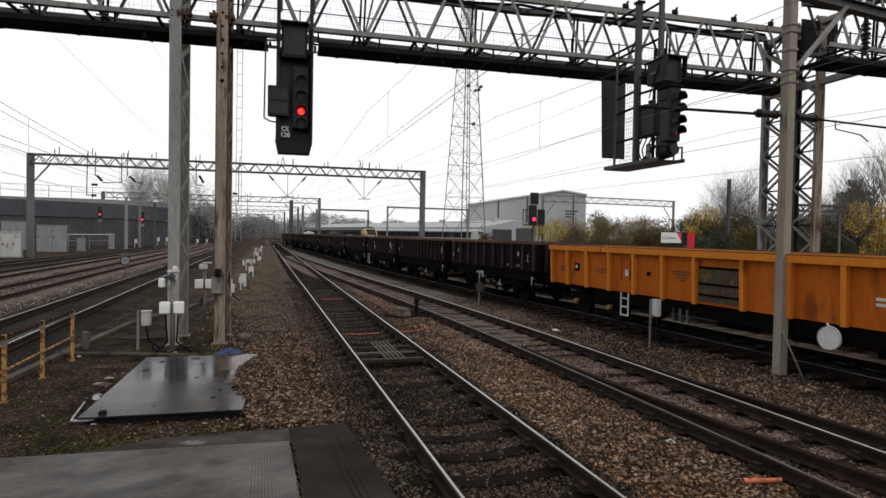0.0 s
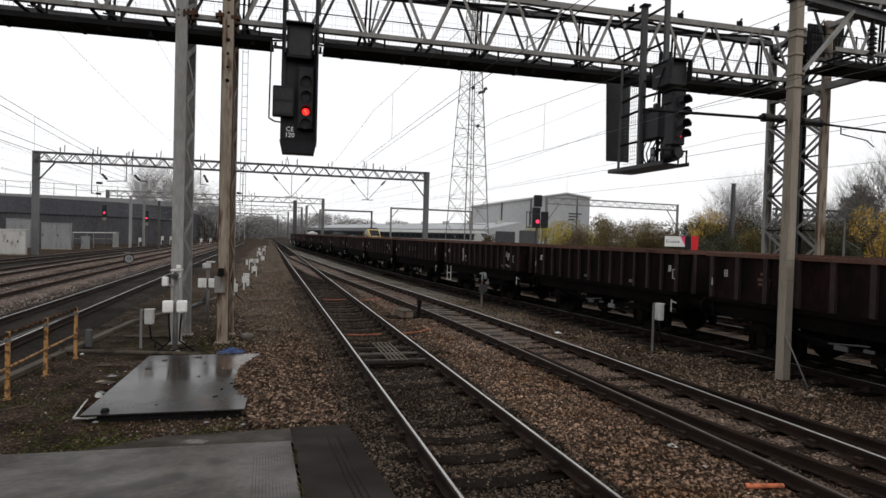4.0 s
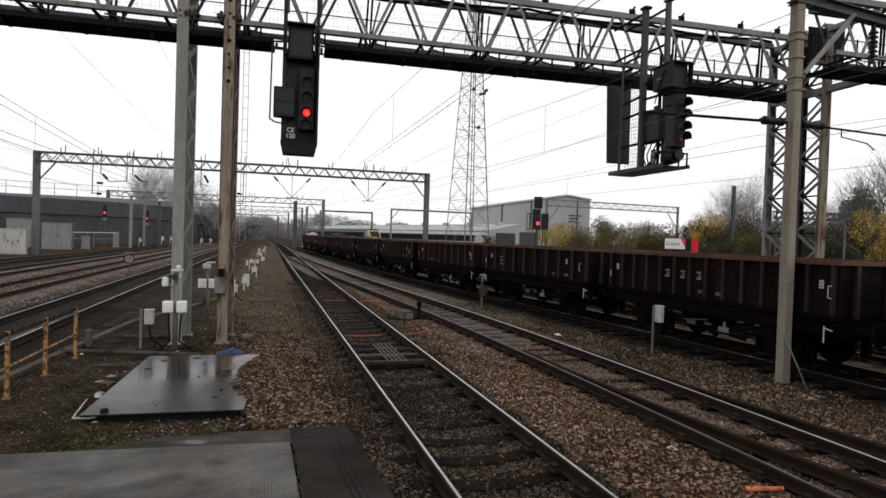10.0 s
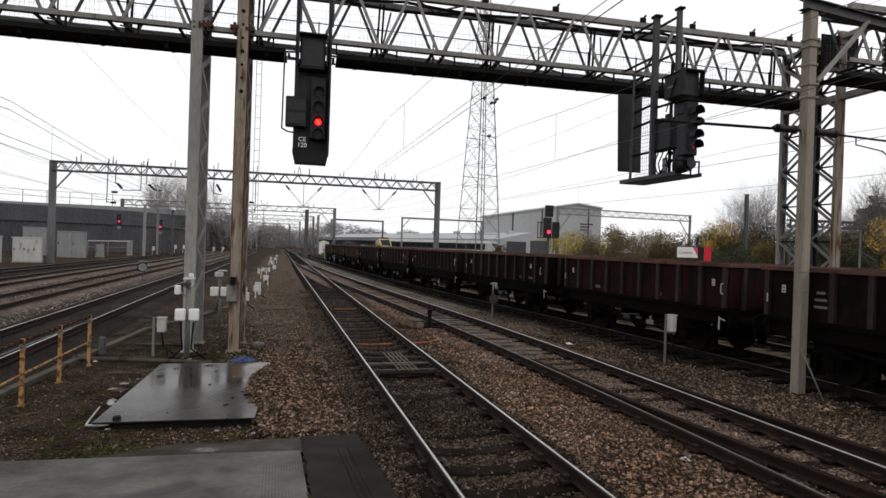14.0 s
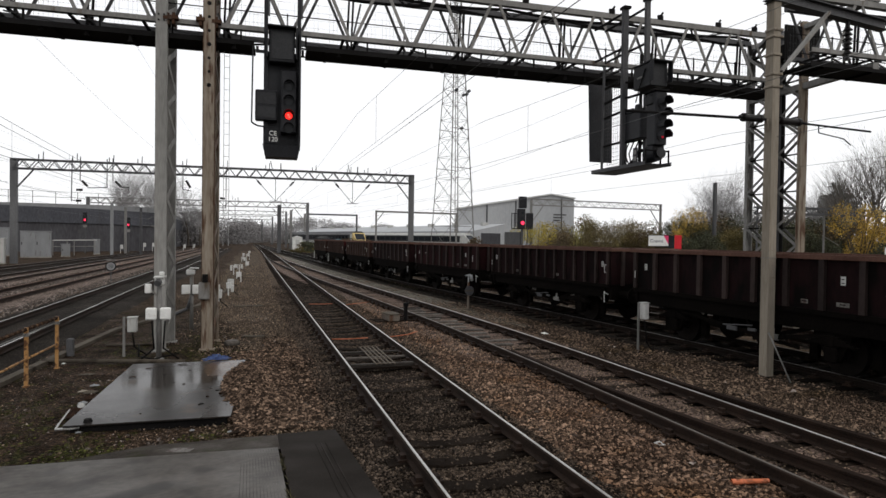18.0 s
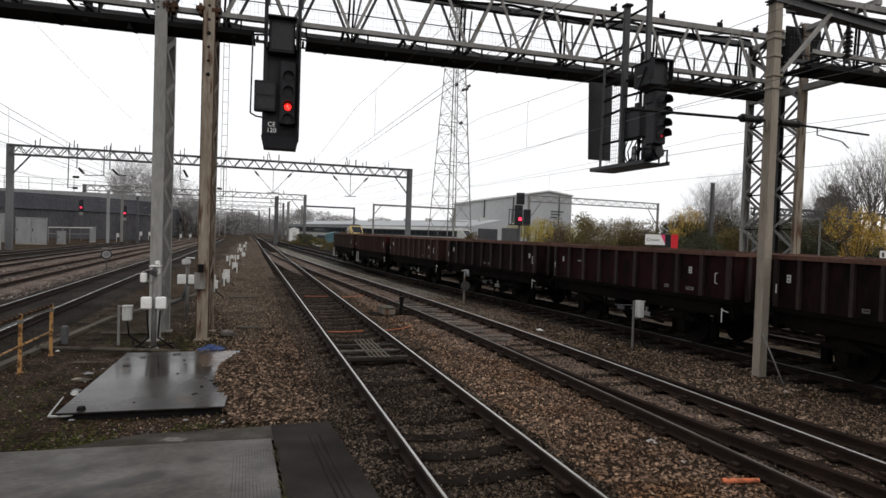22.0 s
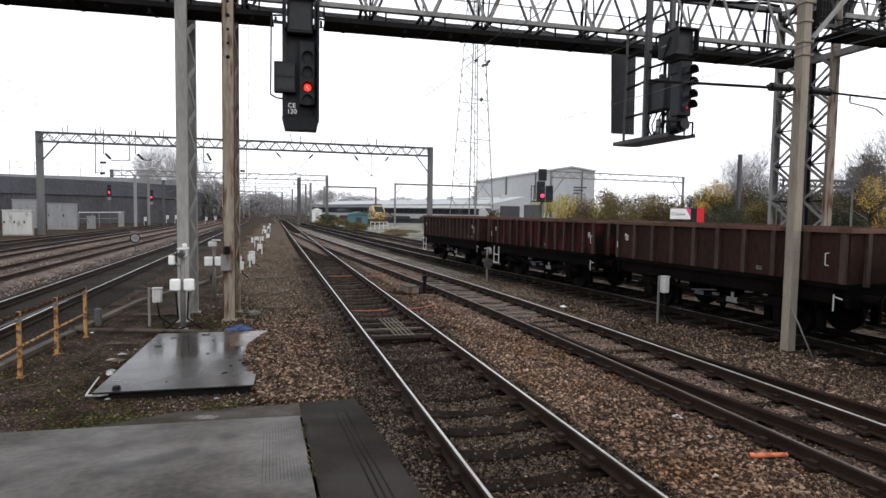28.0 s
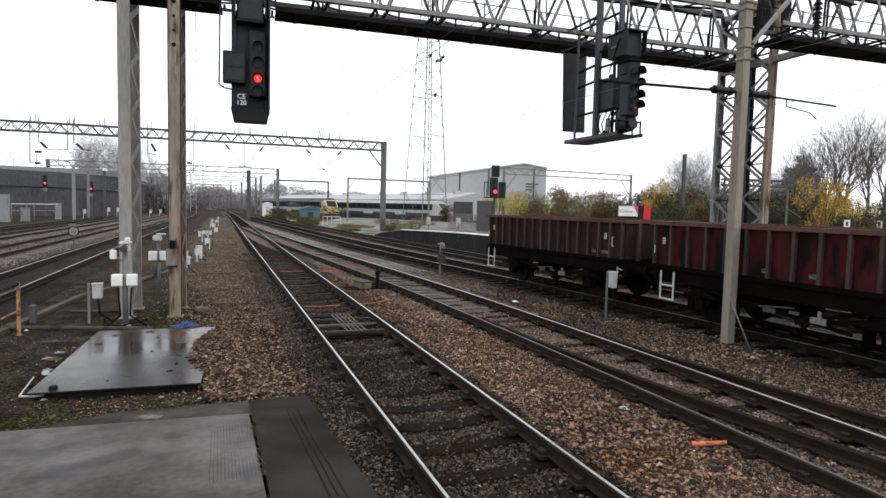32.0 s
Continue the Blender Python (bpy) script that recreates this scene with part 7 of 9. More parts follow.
def long_gantry_droppers():
    """Hung frames and insulated arms below and above the long gantry."""
    t = thing("wire_supports", None, None, "grey hung arms with dark insulators below the long gantry", "wire support")
    y = 62.9
    for a, b, c, d in ((-15.64, 9.6, -15.7, 5.7), (-14.97, 9.8, -15.0, 7.55), (-14.42, 6.95, -12.8, 7.05), (-12.78, 9.7, -12.8, 7.0), (-12.3, 9.8, -12.3, 7.65), (-11.6, 7.1, -10.9, 7.12), (-15.7, 5.8, -14.9, 5.7),
                       (-6.26, 9.4, -6.27, 7.1), (-6.27, 7.1, -5.5, 7.0), (-2.98, 8.9, -3.0, 5.43), (-2.33, 9.3, -2.34, 5.45), (-3.0, 5.44, -2.34, 5.45), (-8.6, 9.6, -8.6, 6.9), (-8.6, 6.9, -7.9, 6.95)):
        part("arm", Geo().beam((a, y, b), (c, y, d), 0.07), GALV_DARK, t)
    for a, b, c, d in ((-14.85, 7.6, -14.4, 7.1), (-12.1, 7.65, -11.6, 7.15), (-5.97, 8.0, -5.59, 7.3), (-15.3, 6.75, -14.8, 6.75), (-15.3, 5.75, -14.9, 5.75), (-2.9, 6.4, -2.45, 6.35), (-8.3, 7.6, -7.9, 7.1)):
        part("insulator", Geo().tube((a, y, b), (c, y, d), 0.11, n=8), INSULATOR, t)
    for x in (-18.3, -15.6, -12.6, -10.2, -6.3, -2.6, 1.4, 6.0, 9.6, 11.4, 13.8):
        part("top_horn", Geo().beam((x, y, 9.3), (x, y, 9.85), 0.07).beam((x + 0.35, y, 9.3), (x + 0.38, y, 10.1), 0.06), GALV_DARK, t)
    return t


portal(16.3, 62, -20.4, 63.5, 9.36, 0.82, 0.50, GALV_DARK, "long grey lattice wire gantry over all the tracks", 58, 2.0, ((0.17, "v"), (0.38, "v")))
long_gantry_droppers()
portal(9.9, 112, -26, 114, 8.9, 0.9, 0.5, GALV, "distant grey lattice wire gantry", 40, 3.0, ((0.12, "v"), (0.35, "a"), (0.5, "a"), (0.7, "a")))
portal(9.0, 165, -30, 165, 9.4, 1.0, 0.5, GALV, "far grey lattice wire gantry", 36, 3.0, ((0.2, "v"), (0.4, "a"), (0.6, "a"), (0.8, "a")))
portal(7.5, 225, -34, 225, 10.0, 1.1, 0.55, GALV, "farther grey lattice wire gantry", 34, 3.0, ((0.3, "a"), (0.5, "a"), (0.7, "a")))
portal(5.0, 290, -34, 290, 10.5, 1.2, 0.6, GALV, "grey lattice wire gantry at the end of the tracks", 30, 3.0, ((0.3, "a"), (0.6, "a")))
portal(19.2, 95, 33.2, 96, 7.05, 0.12, 0.25, GALV, "slim steel portal over the depot tracks", 6, 1.6, ())
portal(10.5, 120, 20.3, 120, 7.3, 0.15, 0.3, GALV_DARK, "slim dark portal over the far sidings", 6, 0, ())
portal(43.9, 89.4, 71.2, 92, 9.5, 1.0, 0.3, GALV, "grey lattice gantry beyond the hedge", 26, 3.0, ())
portal(37.0, 36.4, 49.5, 35.6, 5.45, 0.45, 0.10, GALV_DARK, "low pale lattice gantry before the hedge", 22, 0.0, ())
t = thing("gantry_prop", None, None, "slim braced steel prop of the low gantry", "steel prop", at=pose(43.3, 36.0, -0.1))
part("shaft", Geo().beam((0, 0, 0), (0, 0, 5.15), 0.11), GALV, t)
for z in (3.4, 4.3):
    part("stay", Geo().beam((0, 0, z), (1.6, 0, z - 0.7), 0.05), GALV, t)
for x, y in ((42.0, 30.0), (45.4, 30.0)):
    t = thing("marker_sign", None, None, "small square white marker sign on a thin post", "marker sign", at=pose(x, y, 0.0, 0, 0, -52))
    part("post", Geo().beam((0, 0.03, 0), (0, 0.03, 2.3), 0.06), GALV, t)
    part("plate", Geo().box(-0.19, 0.19, -0.02, 0.0, 1.95, 2.5, 0.004), WHITE, t)
    part("figure_bar", Geo().box(-0.06, 0.06, -0.026, -0.0205, 2.08, 2.38), BLACK, t)
for x, y, h, w, m in ((4.6, 105, 8.1, 0.62, GALV_DARK), (8.4, 135, 8.6, 0.5, GALV), (-17.7, 90, 6.9, 0.34, CABINET_GREY), (-17.3, 97, 6.7, 0.32, GALV), (45.3, 50, 8.85, 0.3, GALV_DARK), (12.6, 150, 8.5, 0.45, GALV), (-14.5, 92, 6.5, 0.3, GALV_DARK), (-29.4, 72, 6.2, 0.5, GALV_DARK)):
    t = thing("wire_mast", None, None, "plain steel mast for the overhead wires", "mast", group="single masts", at=pose(x, y, -0.1))
    part("shaft", Geo().box(-w / 2, w / 2, -w / 2, w / 2, 0, h, 0.02), m, t)
    part("cap", Geo().box(-w / 2 - 0.03, w / 2 + 0.03, -w / 2 - 0.03, w / 2 + 0.03, h, h + 0.08), m, t)


# ---- overhead wires ----
def wires(line, pairs, lo, hi, label, span=50.0, every=5):
    t = thing("overhead_wire", None, None, label, "overhead wire", group="overhead wires")
    x, y = line_of(line, 2.5, lo, hi)
    for z, sag, r in pairs:
        pts = [(a, b, z + sag * (abs(((b - 15.5) % span) / span - 0.5) * 2) ** 2) for a, b in zip(x, y)]
        part("wire", Geo().sweep([(-r * 0.7, 0), (0, -r * 0.7), (r * 0.7, 0), (0, r * 0.7)], pts), WIRE, t)
    if len(pairs) > 1:
        for k in range(4, len(x), every):
            b = y[k]
            s = (abs(((b - 15.5) % span) / span - 0.5) * 2) ** 2
            part("dropper_wire", Geo().beam((x[k], b, pairs[0][0]), (x[k], b, pairs[-1][0] + pairs[-1][1] * s), 0.005), WIRE, t)
    return t


wires(MAIN_LINE, ((4.75, 0, 0.006), (5.35, 0.5, 0.006)), 3, 180, "contact wire and catenary over the main track")
wires(BRANCH_LINE, ((4.75, 0, 0.006), (5.45, 0.5, 0.006)), 3, 84, "contact wire and catenary over the branch track")
wires([(10.2, 3), (10.0, 13), (9.6, 25), (9.0, 40), (7.4, 67), (5.8, 100), (2.6, 200)], ((4.8, 0, 0.007), (5.5, 0.55, 0.007)), 3, 180, "contact wire and catenary over the goods track")
wires([(15.2, 3), (13.6, 25), (12.0, 45), (10.6, 67), (8.5, 110)], ((4.8, 0, 0.007), (5.6, 0.5, 0.007)), 3, 108, "contact wire and catenary beside the platform")
for k, x in enumerate((-5.8, -9.7, -13.4, -17.2)):
    wires([(x - 0.1, 5), (x + 0.2, 60), (x + 0.9, 140)], ((4.56, 0, 0.010), (4.76, 0, 0.010), (4.86, 0.5, 0.010), (5.06, 0.5, 0.010)) if k == 0 else ((4.75, 0, 0.009), (5.6, 0.5, 0.009)), 8, 138, "contact wire and catenary over a side track", 50.0, 2 if k == 0 else 5)
for k, (x, z) in enumerate(((-11.5, 7.4), (-15.5, 8.3), (-18.8, 7.2), (-23.0, 9.4), (-26.0, 8.0), (-4.0, 8.9))):
    wires([(x, 6), (x + 0.8, 60), (x + 1.5, 108)], ((z, 0.4, 0.005),), 8, 106, "single feeder wire high over the side tracks")
wires([(-20.5, 10), (-20.5, 120)], ((8.6, 0.5, 0.009),), 10, 118, "feeder wire along the far side")
wires([(-7.5, 10), (-7.5, 120)], ((9.6, 0.5, 0.009),), 10, 118, "feeder wire over the side tracks")
wires([(17.0, 10), (16.5, 62), (14.0, 120)], ((9.9, 0.5, 0.009),), 10, 118, "feeder wire along the platform side")
thing("cross_wire", Geo().tube((9.61, 62.70, 10.05), (5.13, 3.00, 6.62), 0.011, n=5), WIRE, "slanting feeder wire from the long gantry over the near tracks", "overhead wire", smooth=True)


# ---- far platform, its fence, sign and signal ----
def far_platform():
    px, py = line_of([(a + 3.35 + 1.55, b) for a, b in TRAIN_LINE], 1.0, -25, 52)
    t = thing("far_platform", None, None, "dark-walled platform with a pale edge beyond the goods train", "platform", kind="structure")
    face, top, edge, slope = Geo(), Geo(), Geo(), Geo()
    for i in range(len(py) - 1):
        za, zb = (float(np.interp(y, (28, 35, 40, 45, 50, 53), (1.14, 1.09, 0.98, 0.84, 0.36, 0.02))) for y in (py[i], py[i + 1]))
        a, b = px[i], px[i + 1]
        face.add([(a, py[i], -0.1), (b, py[i + 1], -0.1), (b, py[i + 1], zb), (a, py[i], za)], [(0, 1, 2, 3)])
        (edge if py[i] < 44.5 else slope).add([(a - 0.06, py[i], za), (b - 0.06, py[i + 1], zb), (b + 0.45, py[i + 1], zb), (a + 0.45, py[i], za), (a - 0.06, py[i], za + 0.06), (b - 0.06, py[i + 1], zb + 0.06), (b + 0.45, py[i + 1], zb + 0.06), (a + 0.45, py[i], za + 0.06)],
                 [(0, 1, 5, 4), (4, 5, 6, 7), (2, 3, 7, 6)])
        top.add([(a + 0.45, py[i], za + 0.05), (b + 0.45, py[i + 1], zb + 0.05), (b + 15, py[i + 1], zb + 0.05), (a + 15, py[i], za + 0.05)], [(0, 1, 2, 3)])
    part("platform_wall", face, PLATFORM_WALL, t, "dark sooty platform wall")
    part("platform_edge", edge, WHITE, t, "pale painted coping")
    part("ramp_edge", slope, YARD, t, "grassy edge of the ramp")
    part("platform_top", top, SIDE_GREY, t, "grey trodden surface")
    return t


far_platform()


def palisade(pts, z, h, label, mat=GALV_DARK, gap=0.16):
    t = thing("palisade_fence", None, None, label, "fence")
    for (a, b), (c, d) in zip(pts, pts[1:]):
        n = int(math.hypot(c - a, d - b) / gap)
        for q in (0.25, h - 0.35):
            part("fence_rail", Geo().beam((a, b, z + q), (c, d, z + q), 0.05), mat, t)
        g = Geo()
        for k in range(n + 1):
            x, y = a + (c - a) * k / n, b + (d - b) * k / n
            g.prism([(-0.03, -0.01), (0.03, -0.01), (0.03, 0.01), (-0.03, 0.01)], (x, y, z), (x, y, z + h + 0.03 * (k % 2)), up=(0, 1, 0))
        tagged(part("paling", g, mat, t), kind="stuff")
    return t


palisade([(20.7, 53.8), (22.2, 50.8), (24.2, 46.6)], 0.2, 1.95, "weathered steel palisade fence behind the platform", GALV, 0.17)
for x, y, h in ((21.2, 52.6, 0.75), (19.6, 56.6, 0.7)):
    t = thing("fence_notice", None, None, "small white warning notice on a post by the palisade fence", "notice", at=pose(x, y, 1.0, 0, 0, -22))
    part("post", Geo().beam((0, -0.02, -1.0), (0, -0.02, h), 0.06), GALV_DARK, t)
    part("plate", Geo().box(-0.2, 0.2, -0.07, -0.055, 0, h, 0.004), CABINET_WHITE, t)
    part("text_bar", Geo().box(-0.14, 0.14, -0.076, -0.0705, 0.1, 0.16).box(-0.14, 0.1, -0.076, -0.0705, 0.24, 0.3), RED, t)
palisade([(29, 44), (39, 34), (47, 26), (58, 20)], 0.1, 1.5, "dark steel fence in front of the hedge", VIADUCT, 0.22)


def station_sign():
    t = thing("station_sign", None, None, "white station name sign with a red end panel", "station sign", at=pose(26.36, 33.6, 0.95, 0, 0, -34))
    for x in (-1.01, 1.01):
        part("post", Geo().box(x - 0.05, x + 0.05, -0.05, 0.05, 0, 1.3), RED if x > 0 else SIGNAL_BLACK, t)
    part("frame", Geo().box(-1.03, 0.62, -0.04, 0.04, 1.42, 2.16, 0.01), SIGNAL_BLACK, t, "dark frame")
    part("name_panel", Geo().box(-1.01, 0.25, -0.055, -0.041, 1.45, 2.14), WHITE, t)
    part("navy_panel", Geo().box(0.25, 0.62, -0.055, -0.041, 1.30, 2.14), SIGNAL_BLACK, t)
    part("red_panel", Geo().box(0.64, 1.06, -0.06, 0.06, 1.05, 2.18, 0.01), RED, t)
    part("pink_flash", Geo().add([(-0.05, -0.06, 2.14), (0.25, -0.06, 2.14), (0.25, -0.06, 1.55), (-0.05, -0.056, 2.14), (0.25, -0.056, 2.14), (0.25, -0.056, 1.55)], [(0, 1, 2), (5, 4, 3), (0, 3, 4, 1), (1, 4, 5, 2), (2, 5, 3, 0)]), PINK, t, "pink corner flash")
    lettering("name", "Crewe", 0.31, NAVY, t, pose(-0.50, -0.058, 1.78, 90, 0, 0), "dark letters")
    part("under_board", Geo().box(-0.8, -0.1, -0.03, 0.03, 0.95, 1.1), WHITE, t)
    return t


station_sign()


def platform_signal():
    t = thing("platform_signal", None, None, "black two-headed signal on the platform showing red", "railway signal", at=pose(18.9, 40, 0.9, 0, 0, -14))
    part("post", Geo().beam((0.05, 0.15, 0), (0.05, 0.15, 3.6), 0.16), GALV_DARK, t)
    part("top_box", Geo().box(-0.25, 0.33, -0.15, 0.15, 4.1, 4.95, 0.02), SIGNAL_BLACK, t)
    head = part("signal_head", Geo().box(-0.36, 0.22, -0.2, 0.1, 2.6, 4.05, 0.03), SIGNAL_BLACK, t)
    part("red_lens", Geo().tube((0.02, -0.21, 3.02), (0.02, -0.24, 3.02), 0.13, n=16), LAMP_FAR, head, "lit red lens")
    for z in (3.4, 3.75):
        part("unlit_lens", Geo().tube((0.02, -0.21, z), (0.02, -0.23, z), 0.11, n=14), WINDOW, head)
    part("side_box", Geo().box(0.30, 0.82, -0.15, 0.15, 2.65, 3.75, 0.03), SIGNAL_BLACK, t)
    part("cage", Geo().beam((-0.75, 0, 2.55), (-0.75, 0, 3.75), 0.05).beam((-0.55, 0, 2.55), (-0.55, 0, 3.75), 0.05).beam((-0.75, 0, 3.7), (-0.3, 0, 3.7), 0.05).beam((-0.75, 0, 2.6), (0.8, 0, 2.6), 0.07), SIGNAL_BLACK, t)
    part("cabinet", Geo().box(-1.15, -0.05, 0.1, 0.7, 0.0, 2.35, 0.03), GALV_DARK, t, "grey relay cabinet")
    part("ladder", Geo().beam((0.25, 0.3, 0), (0.25, 0.3, 2.6), 0.04).beam((0.5, 0.3, 0), (0.5, 0.3, 2.6), 0.04), GALV_DARK, t)
    return t


platform_signal()


# ---- left side: cabinets, rails, posts, wall, signals ----
def cabinet(x, y, w, d, h, mat, label, doors=2):
    t = thing("relay_cabinet", None, None, label, "cabinet", group="lineside cabinets", at=pose(x, y, -0.1, 0, 0, 12))
    part("body", Geo().box(-w / 2, w / 2, -d / 2, d / 2, 0, h, 0.03), mat, t)
    part("roof", Geo().box(-w / 2 - 0.06, w / 2 + 0.06, -d / 2 - 0.06, d / 2 + 0.06, h, h + 0.08, 0.02), mat, t)
    for k in range(doors):
        a = -w / 2 + w * k / doors + 0.05
        dr = part("door", Geo().box(a, a + w / doors - 0.10, -d / 2 - 0.03, -d / 2 - 0.001, 0.15, h - 0.12, 0.008), mat, t)
        part("handle", Geo().box(a + 0.06, a + 0.14, -d / 2 - 0.06, -d / 2 - 0.031, h * 0.5, h * 0.6), BLACK, dr)
    part("plinth", Geo().box(-w / 2 - 0.03, w / 2 + 0.03, -d / 2 - 0.03, d / 2 + 0.03, -0.05, 0.12), CONCRETE, t)
    return t


cabinet(-22.0, 62.8, 2.2, 1.2, 2.25, CABINET_WHITE, "white painted lineside relay cabinet", 3)
cabinet(-24.3, 61.0, 1.6, 1.2, 2.3, CABINET_WHITE, "white painted lineside relay cabinet beside another", 2)
cabinet(-23.5, 80.0, 2.9, 1.6, 3.0, CABINET_GREY, "large pale grey equipment cabin", 2)
cabinet(-29.0, 85.0, 2.4, 2.0, 3.4, CABINET_GREY, "plain grey equipment cabin", 1)
cabinet(-21.3, 83.0, 0.9, 0.6, 1.5, CABINET_GREY, "small grey cabinet beside the cabin", 1)
cabinet(-20.3, 93.8, 0.75, 0.6, 2.05, CABINET_GREY, "narrow pale cabinet by the track", 1)
t = thing("white_railing", None, None, "low white railing with lamps beside the side tracks", "railing")
for k in range(7):
    x = -23.2 + k * 0.72
    if k in (0, 2, 3, 6):
        part("rail_post", Geo().beam((x, 85 + k * 0.2, 0), (x, 85 + k * 0.2, 1.9), 0.09), GALV, t)
part("top_rail", Geo().beam((-23.2, 85, 1.88), (-18.7, 86.4, 1.95), 0.10), GREY_BOX, t)
part("mid_rail", Geo().beam((-23.2, 85, 1.1), (-18.7, 86.4, 1.15), 0.07), GALV, t)


def far_signal(x, y, h, label):
    t = thing("distant_signal", None, None, label, "railway signal", at=pose(x, y, -0.1))
    part("post", Geo().beam((0, 0.1, 0), (0, 0.1, h - 0.4), 0.14), GALV_DARK, t)
    head = part("signal_head", Geo().box(-0.3, 0.3, -0.1, 0.1, h - 0.5, h + 1.1, 0.04), SIGNAL_BLACK, t)
    part("red_lens", Geo().tube((0, -0.12, h), (0, -0.16, h), 0.14, n=14), LAMP_FAR, head, "lit red lens")
    part("plate", Geo().box(-0.25, 0.25, -0.1, -0.05, h - 1.1, h - 0.7), GALV, t)
    return t


far_signal(-22.95, 99, 4.86, "distant signal showing red before the dark wall")
far_signal(-17.8, 102, 4.3, "distant signal showing red beside the side tracks")
for x, y in ((-18.5, 100), (-16.0, 104), (-15.3, 108), (-12.0, 104), (-11.0, 112), (-10.0, 118)):
    box_on_stake(x, y, r.uniform(1.0, 1.7), 0.34, 0.5, "white lineside equipment box on a tall stake", GREY_BOX)


def dark_wall():
    """An overbridge that crosses beyond the side tracks and turns along them."""
    t = thing("overbridge_wall", None, None, "long dark bridge wall with a pale parapet and railing", "bridge", kind="structure")
    pts = [(-70.0, 80.0, 6.75, 7.0), (-36.4, 101.4, 6.8, 7.15), (-23.7, 110.4, 6.8, 7.5), (-16.2, 116.2, 6.6, 7.5), (-18.0, 220.0, 6.4, 7.3)]
    for (x0, y0, z0, p0), (x1, y1, z1, p1) in zip(pts, pts[1:]):
        d = Vector((x1 - x0, y1 - y0, 0)).normalized()
        s = Vector((-d.y, d.x, 0)) * 1.2
        a, b = Vector((x0, y0, 0)), Vector((x1, y1, 0))
        box = [(0, 1, 5, 4), (4, 5, 6, 7), (2, 3, 7, 6), (1, 2, 6, 5), (3, 0, 4, 7), (3, 2, 1, 0)]
        up = lambda p, z: p + Vector((0, 0, z))
        part("wall_face", Geo().add([up(a, -0.2), up(b, -0.2), up(b + s, -0.2), up(a + s, -0.2), up(a, z0 - 2.4), up(b, z1 - 2.4), up(b + s, z1 - 2.4), up(a + s, z0 - 2.4)], box), SHADE_WALL, t)
        o = s * -0.2
        part("girder", Geo().add([up(a + o, z0 - 2.4), up(b + o, z1 - 2.4), up(b + s, z1 - 2.4), up(a + s, z0 - 2.4), up(a + o, z0), up(b + o, z1), up(b + s, z1), up(a + s, z0)], box), GIRDER, t, "weathered dark girder")
        part("parapet", Geo().add([up(a, z0 + 0.004), up(b, z1 + 0.004), up(b + s * 0.3, z1 + 0.004), up(a + s * 0.3, z0 + 0.004), up(a, p0), up(b, p1), up(b + s * 0.3, p1), up(a + s * 0.3, p0)], box), CABINET_GREY, t, "pale grey parapet")
        n = int((b - a).length / 3.0)
        for k in range(n):
            p = a + (b - a) * (k / n)
            z = p0 + (p1 - p0) * k / n
            part("railing_post", Geo().beam(up(p, z), up(p, z + 1.9), 0.07), GALV, t)
        for h in (1.0, 1.85):
            part("railing_bar", Geo().beam(up(a, p0 + h), up(b, p1 + h), 0.06), GALV, t)
    return t


dark_wall()


# ---- buildings, huts and parked trains ----
def warehouse():
    t = thing("warehouse", None, None, "large pale grey clad industrial shed with a shallow roof", "warehouse")
    y, d = 150, 60
    prof = [(51.8, 0), (87.0, 0), (87.0, 14.6), (79.5, 15.5), (51.8, 10.7)]
    g = Geo()
    n = len(prof)
    g.add([(x, y, z) for x, z in prof] + [(x + d * 0.35, y + d, z) for x, z in prof], [tuple(range(n))] + [(i, n + i, n + (i + 1) % n, (i + 1) % n) for i in range(n)])
    part("wall", g, CLADDING, t)
    for x in (60.5, 69.0, 83.0):
        part("downpipe", Geo().box(x - 0.15, x + 0.15, y - 0.2, y - 0.02, 0, 11.5 + (x - 52.8) * 0.12 if x < 80 else 14.5), GALV_DARK, t)
    part("roof_trim", Geo().beam((51.6, y - 0.2, 10.8), (79.5, y - 0.2, 15.6), 0.5, 0.4).beam((79.5, y - 0.2, 15.6), (87.2, y - 0.2, 14.7), 0.5, 0.4), CLADDING_PALE, t)
    for k, z in enumerate((9.8, 9.0, 8.2)):
        part("sign_bar", Geo().box(80.5, 84.5 - k, y - 0.12, y - 0.02, z, z + 0.35), GALV_DARK, t, "unreadable dark wall lettering")
    part("door", Geo().box(79.0, 85.0, y - 0.15, y - 0.02, 0, 4.5), VIADUCT, t)
    return t


warehouse()


def yard_ground():
    """Pale trodden ground, with thin grass, between the platform end and the depot."""
    g = Geo()
    ys = [52 + 2.0 * k for k in range(36)]
    for y in ys:
        a = float(np.interp(y, [q for p, q in TRAIN_LINE], [p for p, q in TRAIN_LINE])) + 5.4 + 0.5 * noise.noise((y * 0.3, 2.0, 5.0))
        for k in range(12):
            x = a + 30.0 * k / 11
            g.v.append((x, y, -0.04 + (0.22 * min(1.0, k / 3.0)) + 0.05 * noise.noise((x * 0.4, y * 0.3, 1.0))))
    g.f = [(j * 12 + i, j * 12 + i + 1, j * 12 + 13 + i, j * 12 + 12 + i) for j in range(len(ys) - 1) for i in range(11)]
    return thing("yard_ground", g, YARD, "pale trodden ground with thin grass by the depot", "ground", kind="structure", smooth=True)


yard_ground()


